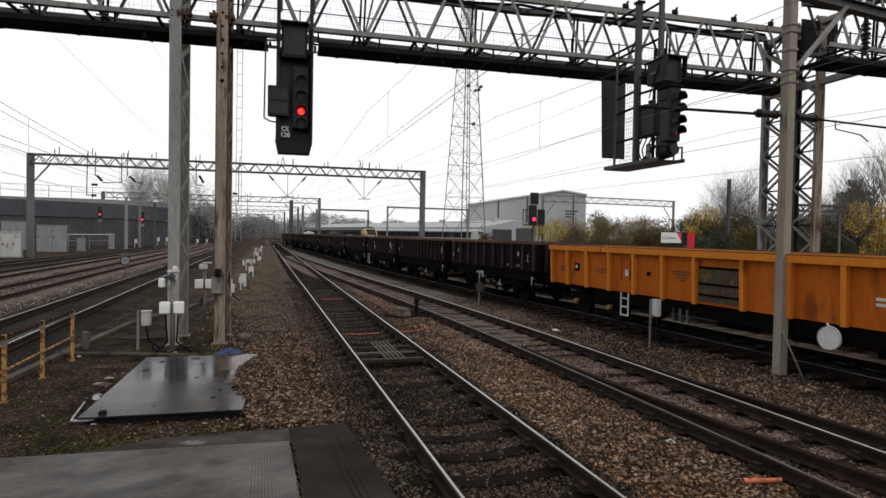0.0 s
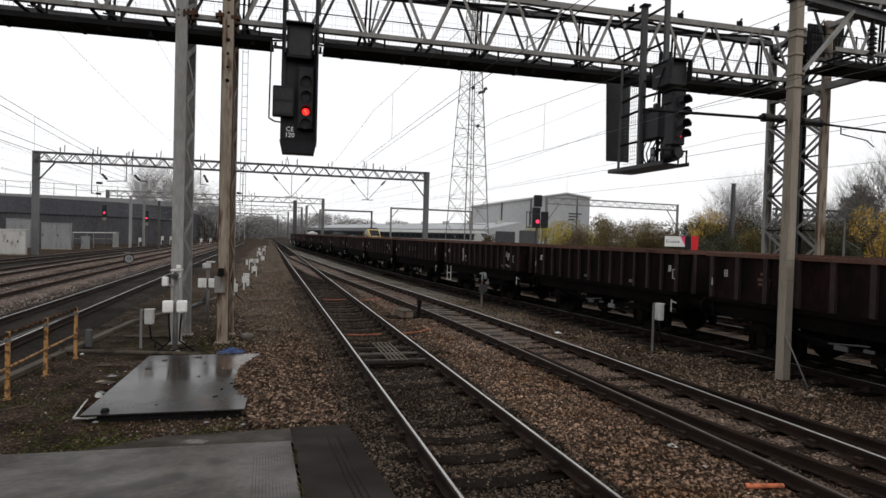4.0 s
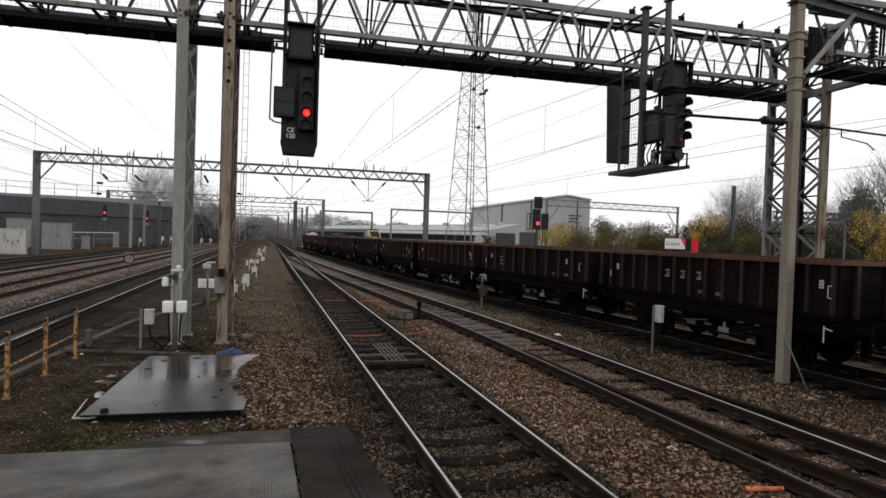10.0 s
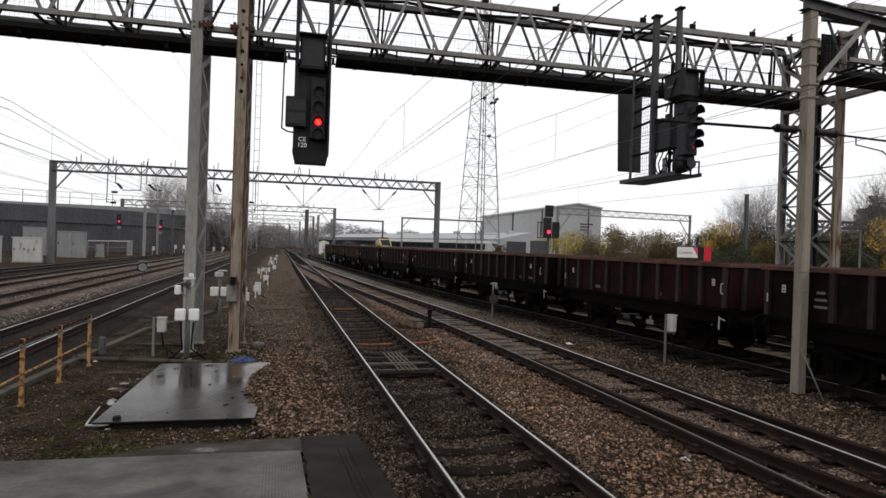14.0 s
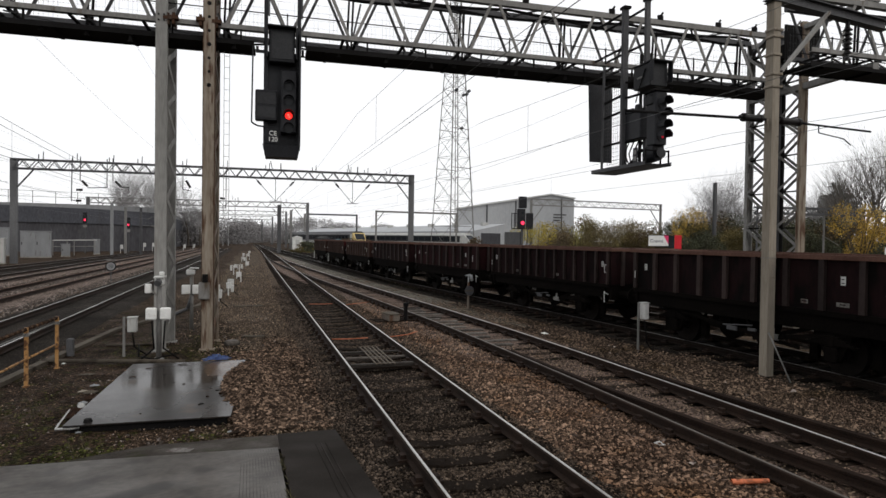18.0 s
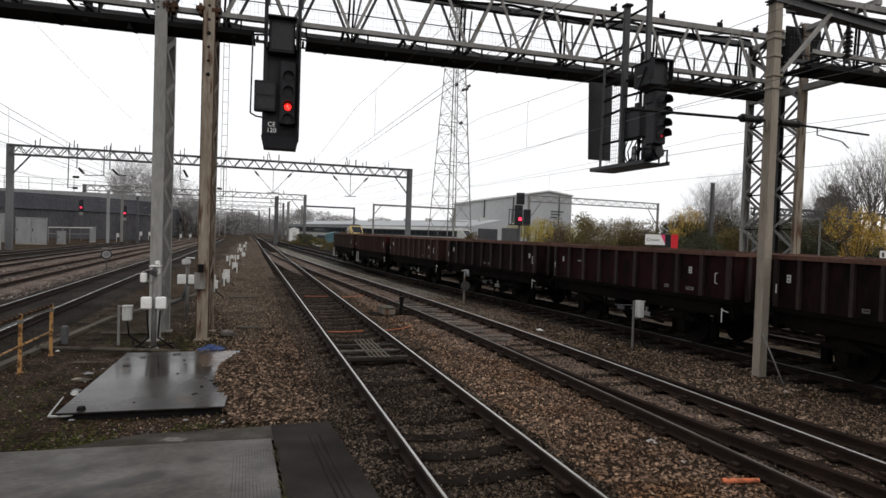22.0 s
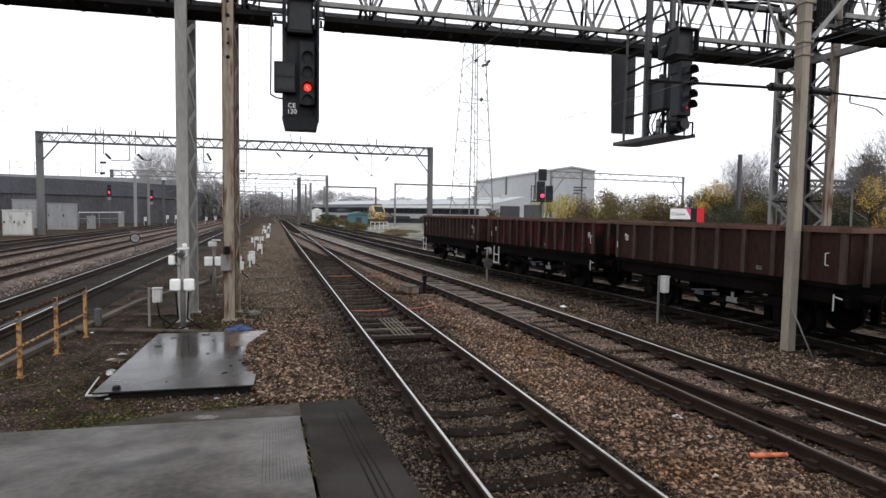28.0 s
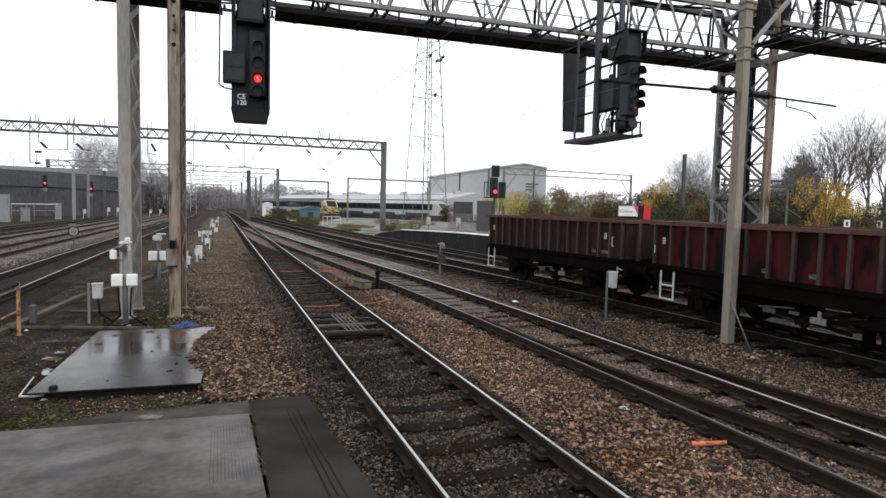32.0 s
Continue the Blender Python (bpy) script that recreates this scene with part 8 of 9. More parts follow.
def low_shed():
    t = thing("depot_shed", None, None, "long low pale grey depot shed", "depot shed")
    a, b = Vector((44.5, 118, 0)), Vector((17.0, 235, 0))
    d = (b - a).normalized()
    s = Vector((d.y, -d.x, 0))
    w = 17.0
    prof = [(0, 0), (w, 0), (w, 4.5), (w * 0.5, 6.2), (0, 4.5)]
    g = Geo()
    g.add([a + s * u + Vector((0, 0, z)) for u, z in prof] + [b + s * u + Vector((0, 0, z)) for u, z in prof], [tuple(range(5)), (0, 5, 9, 4), (1, 6, 7, 2), (4, 9, 8, 3), (2, 7, 8, 3)])
    part("wall", g, CLADDING, t)
    for u, v in ((0.12, 0.42),):
        p, q = a + s * w * u - d * 0.1, a + s * w * v - d * 0.1
        part("door", Geo().add([p, q, q + Vector((0, 0, 4.1)), p + Vector((0, 0, 4.1))], [(0, 1, 2, 3)]), VIADUCT, t)
    for k in range(9):
        p = a + d * (6 + k * 12) + s * w * 0.42
        part("roof_vent", Geo().box(p.x - 0.7, p.x + 0.7, p.y - 0.7, p.y + 0.7, 5.8, 6.6), CABINET_WHITE, t, "white roof vent")
    return t


low_shed()


YELLOW_PALE = material("faded yellow cab paint", (0.42, 0.31, 0.12), (0.54, 0.42, 0.20), 0.6, 0, 10, 1.5, 0.1)


def coach_train(nose, tail_end, label, roof, cab):
    a, b = Vector((*nose, 0.3)), Vector((*tail_end, 0.3))
    d = (b - a).normalized()
    t = thing("parked_train", None, None, label, "train", at=pose(a.x, a.y, 0.2, 0, 0, math.degrees(math.atan2(-d.x, d.y))))
    length = (b - a).length
    part("body", Geo().prism([(-1.35, 1.0), (1.35, 1.0), (1.38, 2.2), (1.25, 3.2), (-1.25, 3.2), (-1.38, 2.2)], (0, 1.6, 0), (0, length, 0)), CABINET_WHITE, t)
    part("roof", Geo().prism([(-1.27, 3.204), (1.27, 3.204), (0.7, 3.7), (-0.7, 3.7)], (0, 1.6, 0), (0, length, 0)), roof, t)
    part("window_band", Geo().box(-1.395, -1.30, 2.4, length - 0.4, 1.95, 3.12), SIGNAL_GREY, t, "dark band round the windows")
    part("nose_flash", Geo().box(-0.95, 0.95, -0.03, 0.0, 0.95, 1.7), YELLOW_PALE, t, "yellow warning panel")
    part("nose", Geo().add([(-1.3, 1.6, 1.0), (1.3, 1.6, 1.0), (1.2, 1.6, 3.4), (-1.2, 1.6, 3.4), (-1.0, 0, 0.9), (1.0, 0, 0.9), (1.0, 0.15, 2.0), (-1.0, 0.15, 2.0)], [(4, 5, 6, 7), (7, 6, 2, 3), (0, 4, 7, 3), (5, 1, 2, 6), (0, 1, 5, 4)]), cab, t, "cab front")
    part("windscreen", Geo().add([(-0.9, 0.32, 2.15), (0.9, 0.32, 2.15), (0.9, 1.35, 3.2), (-0.9, 1.35, 3.2)], [(0, 1, 2, 3)]).moved(Matrix.Translation((0, -0.03, 0.05))), WINDOW, t)
    m = Geo().box(-1.404, -1.36, 0, 1.5, 2.2, 2.92).mesh("window", WINDOW)
    m2 = Geo().box(1.36, 1.40, 0, 1.5, 2.15, 2.95).mesh("window", WINDOW)
    y = 3.2
    while y < length - 2:
        for mm in (m, m2):
            part("window", mm, None, t).location = (0, y, 0)
        y += 1.75
    part("skirt", Geo().box(-1.2, 1.2, 0.6, length, -0.2, 0.98), VIADUCT, t)
    for v in np.arange(3.0, length - 8, 9.5):
        part("side_panel", Geo().box(-1.42, -1.30, v, v + 6.4, 0.7, 1.42), VIADUCT, t, "dark equipment panel")
    return t


coach_train((39.5, 104), (15.5, 150), "white electric train with dark windows and a white and yellow front", CABINET_WHITE, CABINET_WHITE)
coach_train((19.2, 108), (10.0, 150), "grey-roofed train with a yellow front parked by the bank", GALV_DARK, YELLOW_PALE)


def hut(x, y, w, d, h, mat, label, a=0):
    t = thing("lineside_hut", None, None, label, "hut", at=pose(x, y, -0.1, 0, 0, a))
    part("hut_wall", Geo().box(-w / 2, w / 2, -d / 2, d / 2, 0, h, 0.03), mat, t)
    part("roof", Geo().add([(-w / 2 - 0.15, -d / 2 - 0.15, h), (w / 2 + 0.15, -d / 2 - 0.15, h), (w / 2 + 0.15, d / 2 + 0.15, h), (-w / 2 - 0.15, d / 2 + 0.15, h), (0, -d / 2 - 0.15, h + 0.4), (0, d / 2 + 0.15, h + 0.4)],
                           [(0, 1, 4), (1, 2, 5, 4), (2, 3, 5), (3, 0, 4, 5), (0, 3, 2, 1)]), mat, t)
    part("door", Geo().box(-0.4, 0.4, -d / 2 - 0.05, -d / 2 - 0.001, 0.05, h * 0.82), VIADUCT if mat is not WHITE else GREY_BOX, t)
    return t


hut(11.6, 83.5, 2.5, 2.2, 2.2, BLUE_HUT, "teal painted lineside hut")
hut(9.55, 132, 2.0, 2.0, 2.7, WHITE, "small white lineside hut")
t = thing("white_railing", None, None, "white railing beside the sidings", "railing")
for k in range(5):
    part("rail_post", Geo().beam((13.2 + k * 0.6, 82, 0), (13.2 + k * 0.6, 82, 1.1), 0.08), GREY_BOX, t)
part("top_rail", Geo().beam((13.2, 82, 1.1), (15.6, 82, 1.1), 0.08), GREY_BOX, t)
part("mid_rail", Geo().beam((13.2, 82, 0.6), (15.6, 82, 0.6), 0.06), GREY_BOX, t)


def lattice_tower():
    t = thing("radio_mast", None, None, "tall slender steel lattice radio mast", "radio mast", at=pose(37.3, 110, 0, 0, 0, 20))
    half = lambda z: 3.07 - 0.0476 * z
    levels = [0]
    while levels[-1] < 58:
        levels.append(levels[-1] + max(1.6, half(levels[-1]) * 1.7))
    for sx, sy in ((-1, -1), (1, -1), (1, 1), (-1, 1)):
        part("leg", Geo().beam((sx * half(0), sy * half(0), 0), (sx * half(58), sy * half(58), 58), 0.15 if sy < 0 else 0.11), GALV, t)
    for a, b in zip(levels, levels[1:]):
        p, q = half(a), half(b)
        for (x0, y0), (x1, y1) in (((-1, -1), (1, -1)), ((1, -1), (1, 1)), ((1, 1), (-1, 1)), ((-1, 1), (-1, -1))):
            part("diagonal", Geo().beam((x0 * p, y0 * p, a), (x1 * q, y1 * q, b), 0.045), GALV, t)
            part("diagonal", Geo().beam((x1 * p, y1 * p, a), (x0 * q, y0 * q, b), 0.045), GALV, t)
            part("cross_bar", Geo().beam((x0 * q, y0 * q, b), (x1 * q, y1 * q, b), 0.06), GALV, t)
    for z in (8.2, 16.3, 23.8):
        h = half(z)
        for s in (-1, 1):
            part("ring_beam", Geo().box(-h - 0.2, h + 0.2, s * h - 0.09, s * h + 0.09, z, z + 0.1), GALV, t)
    for x, y, z in ((-1.0, -1.9, 31.0), (0.7, -1.9, 30.3), (2.2, -1.7, 31.3), (1.6, -1.8, 30.6), (0.3, -2.0, 23.9)):
        part("antenna", Geo().tube((x - 0.25, y, z - 0.1), (x + 0.2, y, z + 0.15), 0.28, n=8).beam((x, y, z), (x, y + 0.6, z), 0.08), GALV_DARK, t)
    part("feeder", Geo().beam((-0.5, -2.3, 0), (0.0, -0.6, 48), 0.12), GALV, t)
    return t


lattice_tower()


# ---- trees and bushes ----
def branch_set(seed, height, levels=5, lean=0.5, trunk_r=0.16, first=0.25):
    r = random.Random(seed)
    trunk, crown = Geo(), Geo()

    def grow(p, d, length, rad, level):
        g = trunk if level == 0 else crown
        segs = 3 if level < 2 else 2
        for k in range(segs):
            q = p + d * (length / segs)
            r2 = rad * (1 - 0.22 * (k + 1) / segs * (1.4 if level else 1))
            if level < 3:
                g.tube(p, q, rad, r2, n=6 if level < 2 else 3, caps=False)
            else:
                side = Vector((r.uniform(-1, 1), r.uniform(-1, 1), r.uniform(-0.4, 0.4))).cross(q - p).normalized()
                g.add([p - side * rad, p + side * rad, q + side * r2, q - side * r2], [(0, 1, 2, 3)])
            p, rad = q, r2
            d = (d + Vector((r.uniform(-1, 1), r.uniform(-1, 1), r.uniform(-0.3, 0.6))) * 0.16).normalized()
            if level < levels and (k > 0 or level > 0):
                for _ in range(2):
                    a = r.uniform(0, 6.283)
                    s = Vector((math.cos(a), math.sin(a), r.uniform(0.2, 0.9))).normalized()
                    grow(p, (d * (1 - lean) + s * lean).normalized(), length * r.uniform(0.55, 0.8), rad * 0.62, level + 1)
        if level < levels:
            grow(p, d, length * 0.7, rad * 0.8, level + 1)

    grow(Vector((0, 0, 0)), Vector((0, 0, 1)), height * first, trunk_r, 0)
    return trunk, crown


LIMB = material("grey-brown limbs", (0.085, 0.076, 0.068), (0.140, 0.126, 0.112), 0.85, 0, 18, 1.5, 0.3)


def bare_tree(x, y, z, height, seed, label, levels=5, lean=0.5, mat=BARK):
    t = thing("bare_tree", None, None, label, "tree", group="bare trees", at=pose(x, y, z, 0, 0, seed * 37))
    trunk, crown = branch_set(seed, height, levels, lean, height * 0.009)
    part("trunk", trunk, LIMB if mat is LIMB else BARK, t, "", True)
    part("crown", crown, mat, t, "bare twigs and limbs")
    return t


def leaf_cloud(seed, blobs, count, size):
    """Many small leaves spread over lumpy blobs (x, y, z, rx, ry, rz)."""
    rng = np.random.default_rng(seed)
    vol = np.array([b[3] * b[4] * b[5] for b in blobs])
    pick = rng.choice(len(blobs), count, p=vol / vol.sum())
    b = np.array(blobs)[pick]
    u = rng.normal(size=(count, 3))
    u /= np.linalg.norm(u, axis=1)[:, None]
    rad = rng.uniform(0.25, 1.0, (count, 1)) ** 0.45 * (1 + 0.18 * np.sin(7 * u[:, :1] + seed) * np.cos(6 * u[:, 1:2]))
    c = b[:, :3] + u * rad * b[:, 3:]
    a, e = rng.normal(size=(count, 3)), rng.normal(size=(count, 3))
    a /= np.linalg.norm(a, axis=1)[:, None]
    e -= a * (a * e).sum(1)[:, None]
    e /= np.linalg.norm(e, axis=1)[:, None]
    s = rng.uniform(0.6, 1.4, (count, 1)) * size
    v = np.stack([c - a * s, c + e * s * 0.5, c + a * s, c - e * s * 0.5], 1).reshape(-1, 3)
    v[:, 2] = np.maximum(v[:, 2], 0.02)
    g = Geo()
    g.v = [tuple(p) for p in v.tolist()]
    g.f = [(4 * i, 4 * i + 1, 4 * i + 2, 4 * i + 3) for i in range(count)]
    return g


def bush(x, y, z, w, h, mat, seed, label, count=1500, size=0.09, name="bush", lumps=7, stem=True):
    r = random.Random(seed)
    t = thing(name, None, None, label, "bush" if name == "bush" else "tree", group="bushes behind the fence" if name == "bush" else "", at=pose(x, y, z))
    blobs = [(r.uniform(-w, w) * 0.36, r.uniform(-w, w) * 0.30, h * (r.uniform(0.03, 0.68) if name == "distant_tree" else r.uniform(0.12, 0.76)), w * r.uniform(0.16, 0.32), w * r.uniform(0.16, 0.30), h * r.uniform(0.14, 0.26)) for _ in range(lumps)]
    tw = Geo()
    for bx, by, bz, *_ in blobs:
        for k in range(3):
            tw.tube((r.uniform(-0.2, 0.2) * w * 0.3, r.uniform(-0.2, 0.2) * w * 0.3, 0), (bx + r.uniform(-0.3, 0.3) * w * 0.3, by + r.uniform(-0.3, 0.3) * w * 0.3, bz + h * r.uniform(0.05, 0.25)), 0.05, 0.012, n=4, caps=False)
    part("twig_frame", tw, BARK, t)
    part("leaves", leaf_cloud(seed, blobs, count, size), mat, t)
    return t


def behind(u, y):
    return u * y, y


k = 40
for u, y, w, h, mat, cnt, label in (
        (0.475, 60, 3.6, 4.6, LEAF_PALE, 1700, "yellow-green autumn bush by the depot"), (0.507, 57, 3.6, 5.9, LEAF_LIME, 1500, "bright yellow-green autumn bush by the signal"), (0.545, 62, 4.0, 4.6, LEAF_BROWN, 1300, "tan autumn bush behind the fence"),
        (0.585, 63, 4.0, 5.6, LEAF_PALE, 1000, "pale yellow autumn bush by the depot"), (0.615, 61, 4.4, 6.6, LEAF_OLIVE, 1900, "tall olive autumn bush behind the fence"),
        (0.64, 60, 4.4, 5.6, LEAF_TAN, 1200, "tan autumn bush with thin leaves behind the fence"), (0.675, 58, 4.2, 4.0, LEAF_OLIVE, 2200, "tan autumn bush behind the fence"),
        (0.70, 62, 4.2, 6.0, LEAF_TAN, 900, "pale thin autumn bush behind the fence"), (0.72, 57, 4.4, 4.2, LEAF_BROWN, 2000, "brown autumn bush behind the sign"),
        (0.765, 56, 5.0, 4.6, LEAF_OLIVE, 2600, "olive bush behind the sign"), (0.81, 54, 5.2, 5.6, LEAF_DARK, 2600, "tall dark evergreen bush"),
        (0.838, 52, 4.0, 6.5, LEAF_YELLOW, 1700, "bright yellow autumn bush"), (0.845, 47, 4.8, 3.7, LEAF_DARK, 2600, "dark evergreen bush before the yellow one"), (0.87, 52, 5.0, 5.4, LEAF_DARK, 2600, "tall dark bush with brown leaves"),
        (0.91, 50, 5.4, 5.6, LEAF_DARK, 2800, "tall dark evergreen bush"), (0.96, 48, 5.4, 5.2, LEAF_OLIVE, 2800, "tall dark evergreen bush"),
        (1.02, 46, 5.2, 5.4, LEAF_DARK, 2600, "dark evergreen bush beyond the tower"), (1.09, 44, 5.0, 4.8, LEAF_DARK, 2600, "dark evergreen bush beyond the tower"),
        (1.16, 43, 5.0, 4.4, LEAF_DARK, 2400, "dark low bush behind the fence"), (1.31, 34, 3.8, 6.3, LEAF_YELLOW, 1900, "large yellow autumn bush"),
        (1.42, 35, 3.8, 5.6, LEAF_YELLOW, 900, "yellow autumn bush beside another"), (1.40, 31, 4.4, 3.4, LEAF_DARK, 2200, "dark low bush behind the fence"),
        (1.49, 30, 4.6, 3.9, LEAF_DARK, 2200, "dark low bush beside the yellow ones"), (1.56, 34, 4.8, 4.6, LEAF_DARK, 2000, "dark low bush at the end of the hedge")):
    x, yy = behind(u, y)
    bush(x, yy, 0.0, w, h, mat, k, label, int(cnt * 4.0), 0.059)
    k += 1
for k, (u, y, w, h) in enumerate(((0.80, 66, 7, 6.5), (0.87, 64, 7, 7.0), (0.94, 60, 7, 7.2), (1.00, 58, 7, 7.0), (1.06, 56, 7, 6.8), (1.12, 54, 7, 6.6), (1.18, 52, 7, 6.4), (1.25, 50, 7, 6.4), (1.32, 48, 7, 6.0), (1.40, 46, 7, 5.0), (1.5, 44, 7, 5.0), (0.72, 68, 6, 6.2), (0.665, 70, 6, 6.6), (0.61, 72, 6, 6.8), (0.555, 72, 6, 5.6))):
    bush(u * y, y, 0, w, h, LEAF_TAN if k > 10 else LEAF_DARK if k % 2 else LEAF_BROWN, 110 + k, "dense tan thicket behind the hedge" if k > 10 else "dense dark thicket behind the hedge", 4500, 0.11, lumps=13)
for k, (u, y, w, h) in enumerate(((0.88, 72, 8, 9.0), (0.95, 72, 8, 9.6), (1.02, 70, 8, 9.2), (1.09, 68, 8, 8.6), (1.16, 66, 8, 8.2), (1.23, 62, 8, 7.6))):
    bush(u * y, y, 0, w, h, TWIG_HAZE, 140 + k, "grey-brown winter thicket behind the hedge", 5500, 0.12, lumps=14)
for u, y, h, seed, label, mat in ((0.88, 68, 17.0, 3, "bare tree behind the hedge", TWIG_HAZE), (0.93, 66, 19.0, 5, "bare tree behind the hedge beside another", TWIG_HAZE), (0.98, 68, 18.0, 18, "grey bare tree behind the tower", TWIG_HAZE),
                                  (1.27, 50, 19.0, 8, "tall bare tree with thin upright branches", LIMB), (1.35, 48, 22.0, 9, "bare tree with thin branches beside another", LIMB), (1.22, 60, 16.0, 12, "bare tree beyond the yellow bush", TWIG_HAZE),
                                  (1.46, 46, 22.0, 14, "bare tree at the end of the hedge", LIMB), (1.31, 52, 24.0, 31, "thin bare tree behind others", LIMB), (1.39, 49, 24.0, 33, "bare tree with a wide crown", LIMB), (1.52, 45, 23.0, 35, "bare tree at the end of the row", LIMB), (1.24, 54, 17.0, 37, "small bare tree beside the conifer", LIMB), (0.83, 74, 12.0, 17, "small bare tree beyond the hedge", TWIG_HAZE), (1.06, 70, 15.0, 19, "thin bare tree far behind the hedge", TWIG_HAZE), (1.16, 62, 15.0, 41, "grey bare tree between the tower and the conifer", TWIG_HAZE)):
    x, yy = behind(u, y)
    bare_tree(x, yy, 0, h, seed, label, 4 if mat is LIMB else 5, 0.42 if mat is LIMB else 0.52, mat)


LEAF_CEDAR = material("grey-green needles", (0.042, 0.050, 0.042), (0.080, 0.090, 0.076), 0.8, 0, 6, 0.6, 0.0, spread=0.2, island=True)


def cedar(x, y, h, w, label):
    """A conifer with flat layered boughs."""
    r = random.Random(90)
    t = thing("evergreen_tree", None, None, label, "tree", at=pose(x, y, 0))
    part("trunk", Geo().tube((0, 0, 0), (0.2, 0, h * 0.95), 0.25, 0.06, n=8, caps=False), BARK, t)
    blobs = []
    for k in range(9):
        z, e = h * (0.40 + 0.062 * k), w * (0.50 - 0.030 * k - 0.12 * (k > 6))
        for a in range(4):
            q = a * 1.57 + k * 0.7 + r.uniform(-0.3, 0.3)
            blobs.append((e * 0.55 * math.cos(q), e * 0.55 * math.sin(q), z + r.uniform(-0.2, 0.2), e * 0.55, e * 0.55, h * 0.038))
    part("leaves", leaf_cloud(91, blobs, 14000, 0.15), LEAF_CEDAR, t)
    return t


cedar(77.0, 62, 11.8, 6.6, "dark layered conifer standing above the hedge")
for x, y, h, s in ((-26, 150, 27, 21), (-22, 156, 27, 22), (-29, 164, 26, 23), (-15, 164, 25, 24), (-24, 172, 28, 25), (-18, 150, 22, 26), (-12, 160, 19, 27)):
    bare_tree(x, y, 0, h, s, "tall bare tree beyond the side tracks", 5, 0.42, TWIG_HAZE)
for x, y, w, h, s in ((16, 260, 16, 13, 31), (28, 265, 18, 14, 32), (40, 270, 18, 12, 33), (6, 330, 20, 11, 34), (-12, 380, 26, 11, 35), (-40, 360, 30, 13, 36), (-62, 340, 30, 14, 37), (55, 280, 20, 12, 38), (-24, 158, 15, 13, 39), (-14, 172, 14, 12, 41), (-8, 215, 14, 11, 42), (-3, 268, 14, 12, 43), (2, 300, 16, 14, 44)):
    bush(x, y, 0, w, h, TWIG_HAZE, s, "distant brown winter tree", 8000, 0.24, "distant_tree", 24)
bush(16.2, 98, 0.0, 7.5, 3.4, LEAF_BROWN, 71, "rusty brown scrub on a bank by the sidings", 2600, 0.13)
bush(10.6, 80.5, 0.0, 4.2, 1.7, LEAF_OLIVE, 74, "olive scrub before the teal hut", 2600, 0.09)
bush(8.6, 104, 0.0, 4.5, 2.0, LEAF_OLIVE, 75, "low olive scrub along the sidings", 2000, 0.10)
bush(9.4, 92, 0.0, 4.5, 2.2, LEAF_DARK, 72, "dark green scrub beside the sidings", 1800, 0.11)
for k, (x, y, w, h, m, label) in enumerate(((18.6, 58.5, 4.0, 1.7, LEAF_TAN, "low brown scrub beside the fence"), (17.2, 62.0, 3.6, 1.5, LEAF_OLIVE, "low olive scrub beside the gantry leg"), (15.0, 70.0, 4.0, 0.5, LEAF_TAN, "thin brown weeds on the yard"), (13.2, 64.0, 3.2, 0.4, LEAF_TAN, "thin weeds at the edge of the yard"))):
    bush(x, y, 0.0, w, h, m, 160 + k, label, 2600, 0.06)
bush(38, 100, 0.0, 3.5, 3.6, LEAF_BROWN, 73, "rusty orange bush before the shed door", 1500, 0.13)


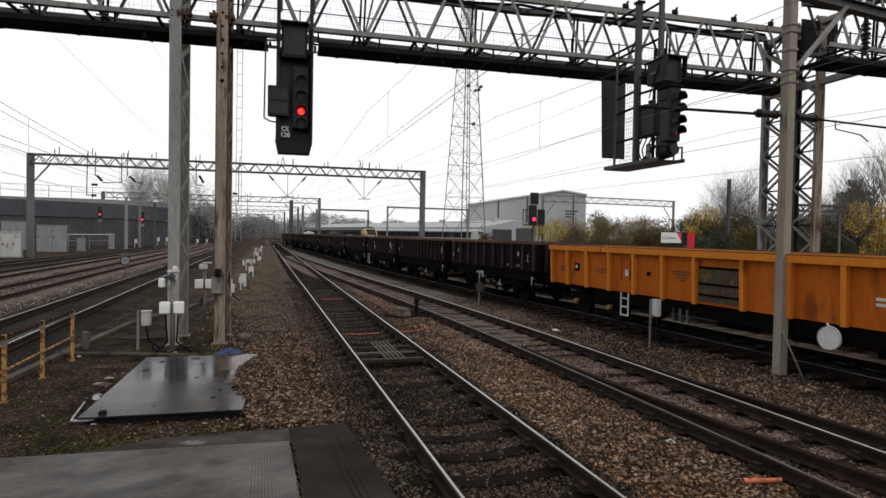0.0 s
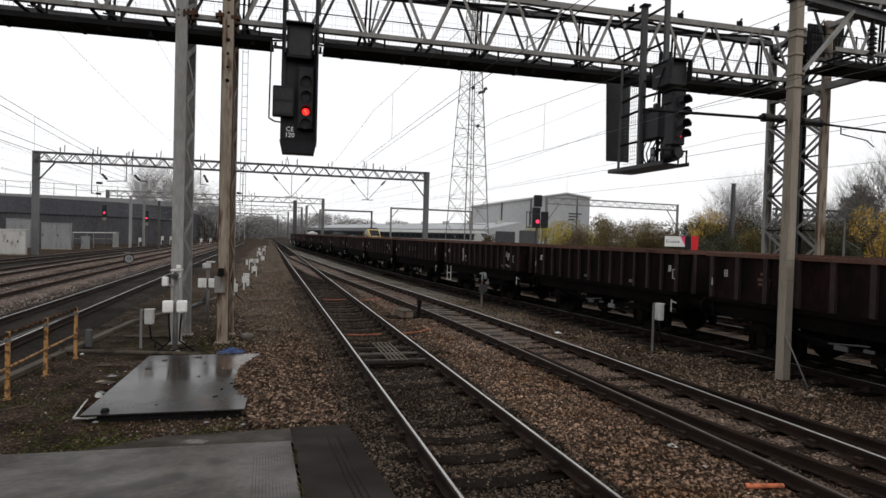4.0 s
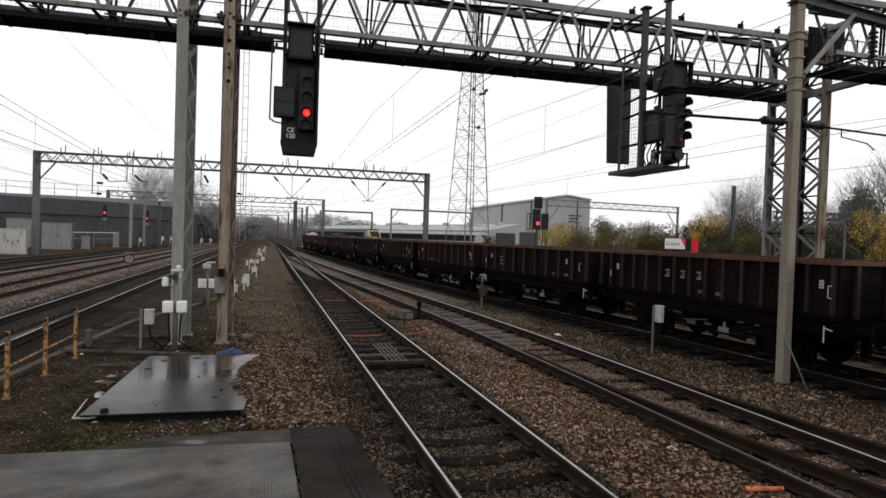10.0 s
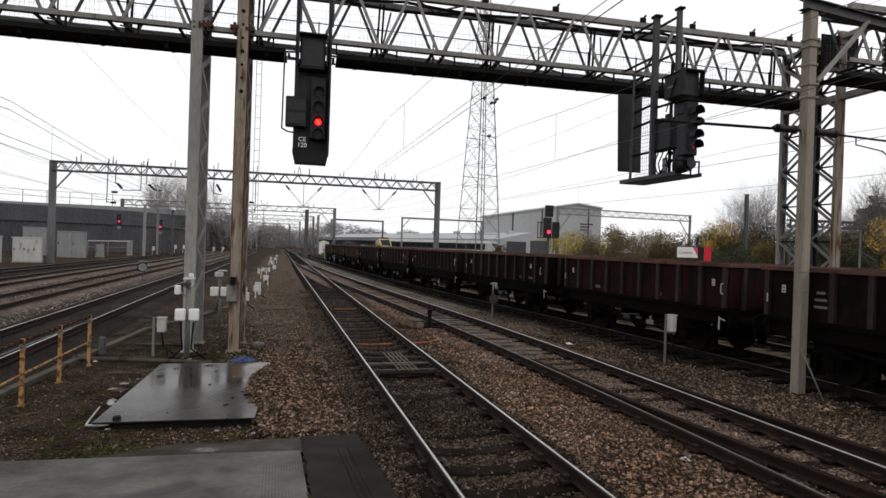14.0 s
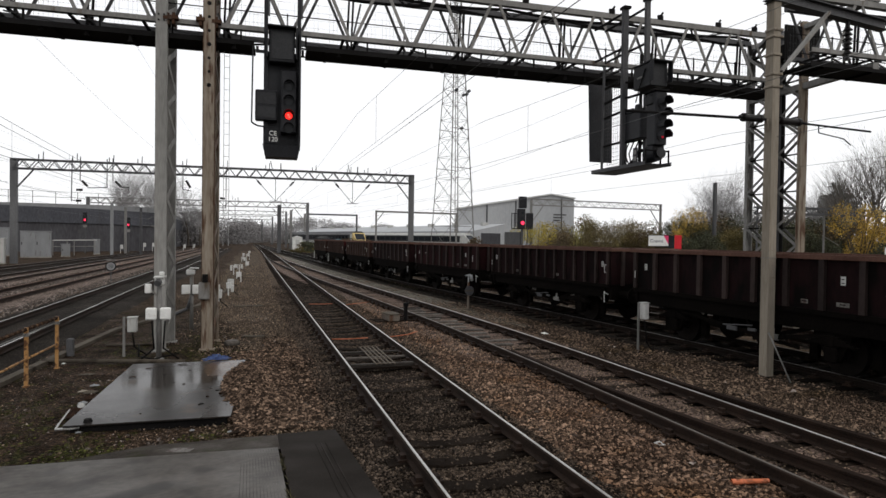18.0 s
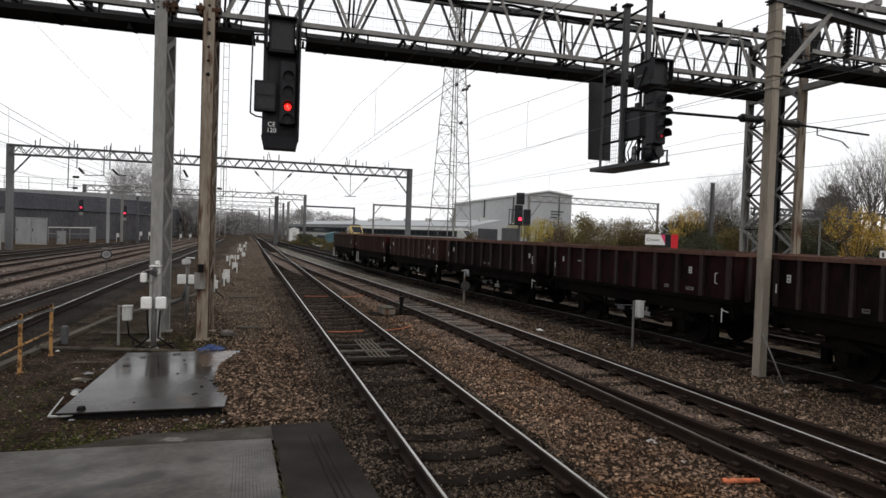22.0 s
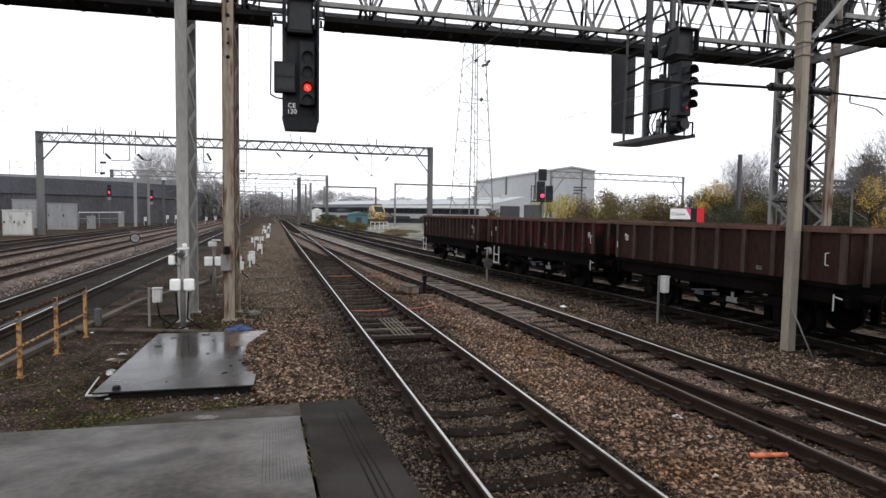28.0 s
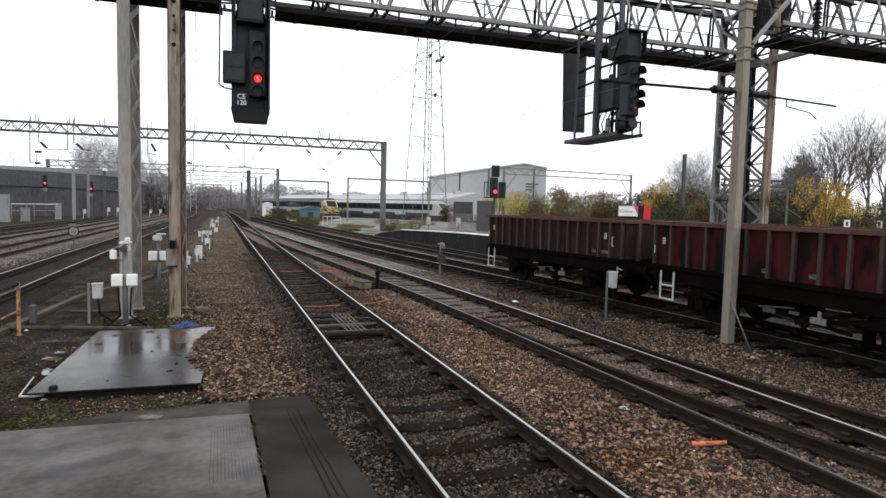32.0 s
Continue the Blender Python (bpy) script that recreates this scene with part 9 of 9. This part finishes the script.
def grass_tufts():
    r2 = random.Random(8)
    g = Geo()
    for _ in range(5200):
        pick = r2.random()
        if pick < 0.30:
            x, y = r2.uniform(-5.5, -1.9), r2.uniform(7.4, 10.5)
        elif pick < 0.45:
            x, y = r2.uniform(-2.0, 1.5), 7.6 + abs(r2.gauss(0, 0.4))
        elif pick < 0.65:
            x, y = r2.gauss(4.55, 0.35), r2.uniform(7, 14)
        elif pick < 0.8:
            x, y = r2.uniform(8.0, 9.3), r2.uniform(18, 40)
        else:
            x, y = r2.uniform(10.5, 15), r2.uniform(52, 75)
        if noise.noise((x * 0.9, y * 0.5, 5)) < 0.02:
            continue
        s = 1 if y < 30 else 2.2
        a, h = r2.uniform(0, 6.283), r2.uniform(0.02, 0.08) * s
        dx, dy = 0.012 * s * math.cos(a), 0.012 * s * math.sin(a)
        z = -0.09
        g.add([(x - dx, y - dy, z), (x + dx, y + dy, z), (x + r2.uniform(-0.04, 0.04), y + r2.uniform(-0.04, 0.04), z + 0.03 + h)], [(0, 1, 2)])
    return thing("grass_tufts", g, GRASS, "sparse wet weeds and moss between the stones", "grass", kind="stuff")


def moss_patches():
    r2 = random.Random(18)
    g = Geo()
    for _ in range(13000):
        x, y = r2.choice(((r2.uniform(-6.0, -1.6), 7.3 + abs(r2.gauss(0, 1.0))), (r2.uniform(-2.4, 1.2), 7.75 + abs(r2.gauss(0, 0.5))), (r2.uniform(-5.5, -2.2), r2.uniform(8, 12)), (r2.uniform(-3.0, 0.4), r2.uniform(13.6, 18.5)), (r2.uniform(-2.6, -0.3), r2.uniform(13.8, 17.5))))
        if noise.noise((x * 1.3, y * 0.8, 9)) < -0.05:
            continue
        a, w, z = r2.uniform(0, 6.283), r2.uniform(0.012, 0.035), -0.075 + r2.uniform(0, 0.025)
        g.add([(x + w * math.cos(a + k * 2.094), y + w * math.sin(a + k * 2.094), z + r2.uniform(-0.008, 0.012)) for k in range(3)], [(0, 1, 2)])
    return thing("moss_patches", g, MOSS, "low green moss on the wet earth", "moss", kind="stuff")


grass_tufts()
moss_patches()


# ---- what moves: the train rolls past, its wheels turn ----
def motions():
    for ob, s, half in TRAIN:
        walk(ob, [(t, wagon_pose(s - gone(t), half)) for t in range(33)])
    steps = [k * 0.16 for k in range(201)]
    for ob, y in WHEELS:
        walk(ob, [(t, pose(0, y, R_WHEEL, math.degrees(gone(t) / R_WHEEL))) for t in steps])


motions()
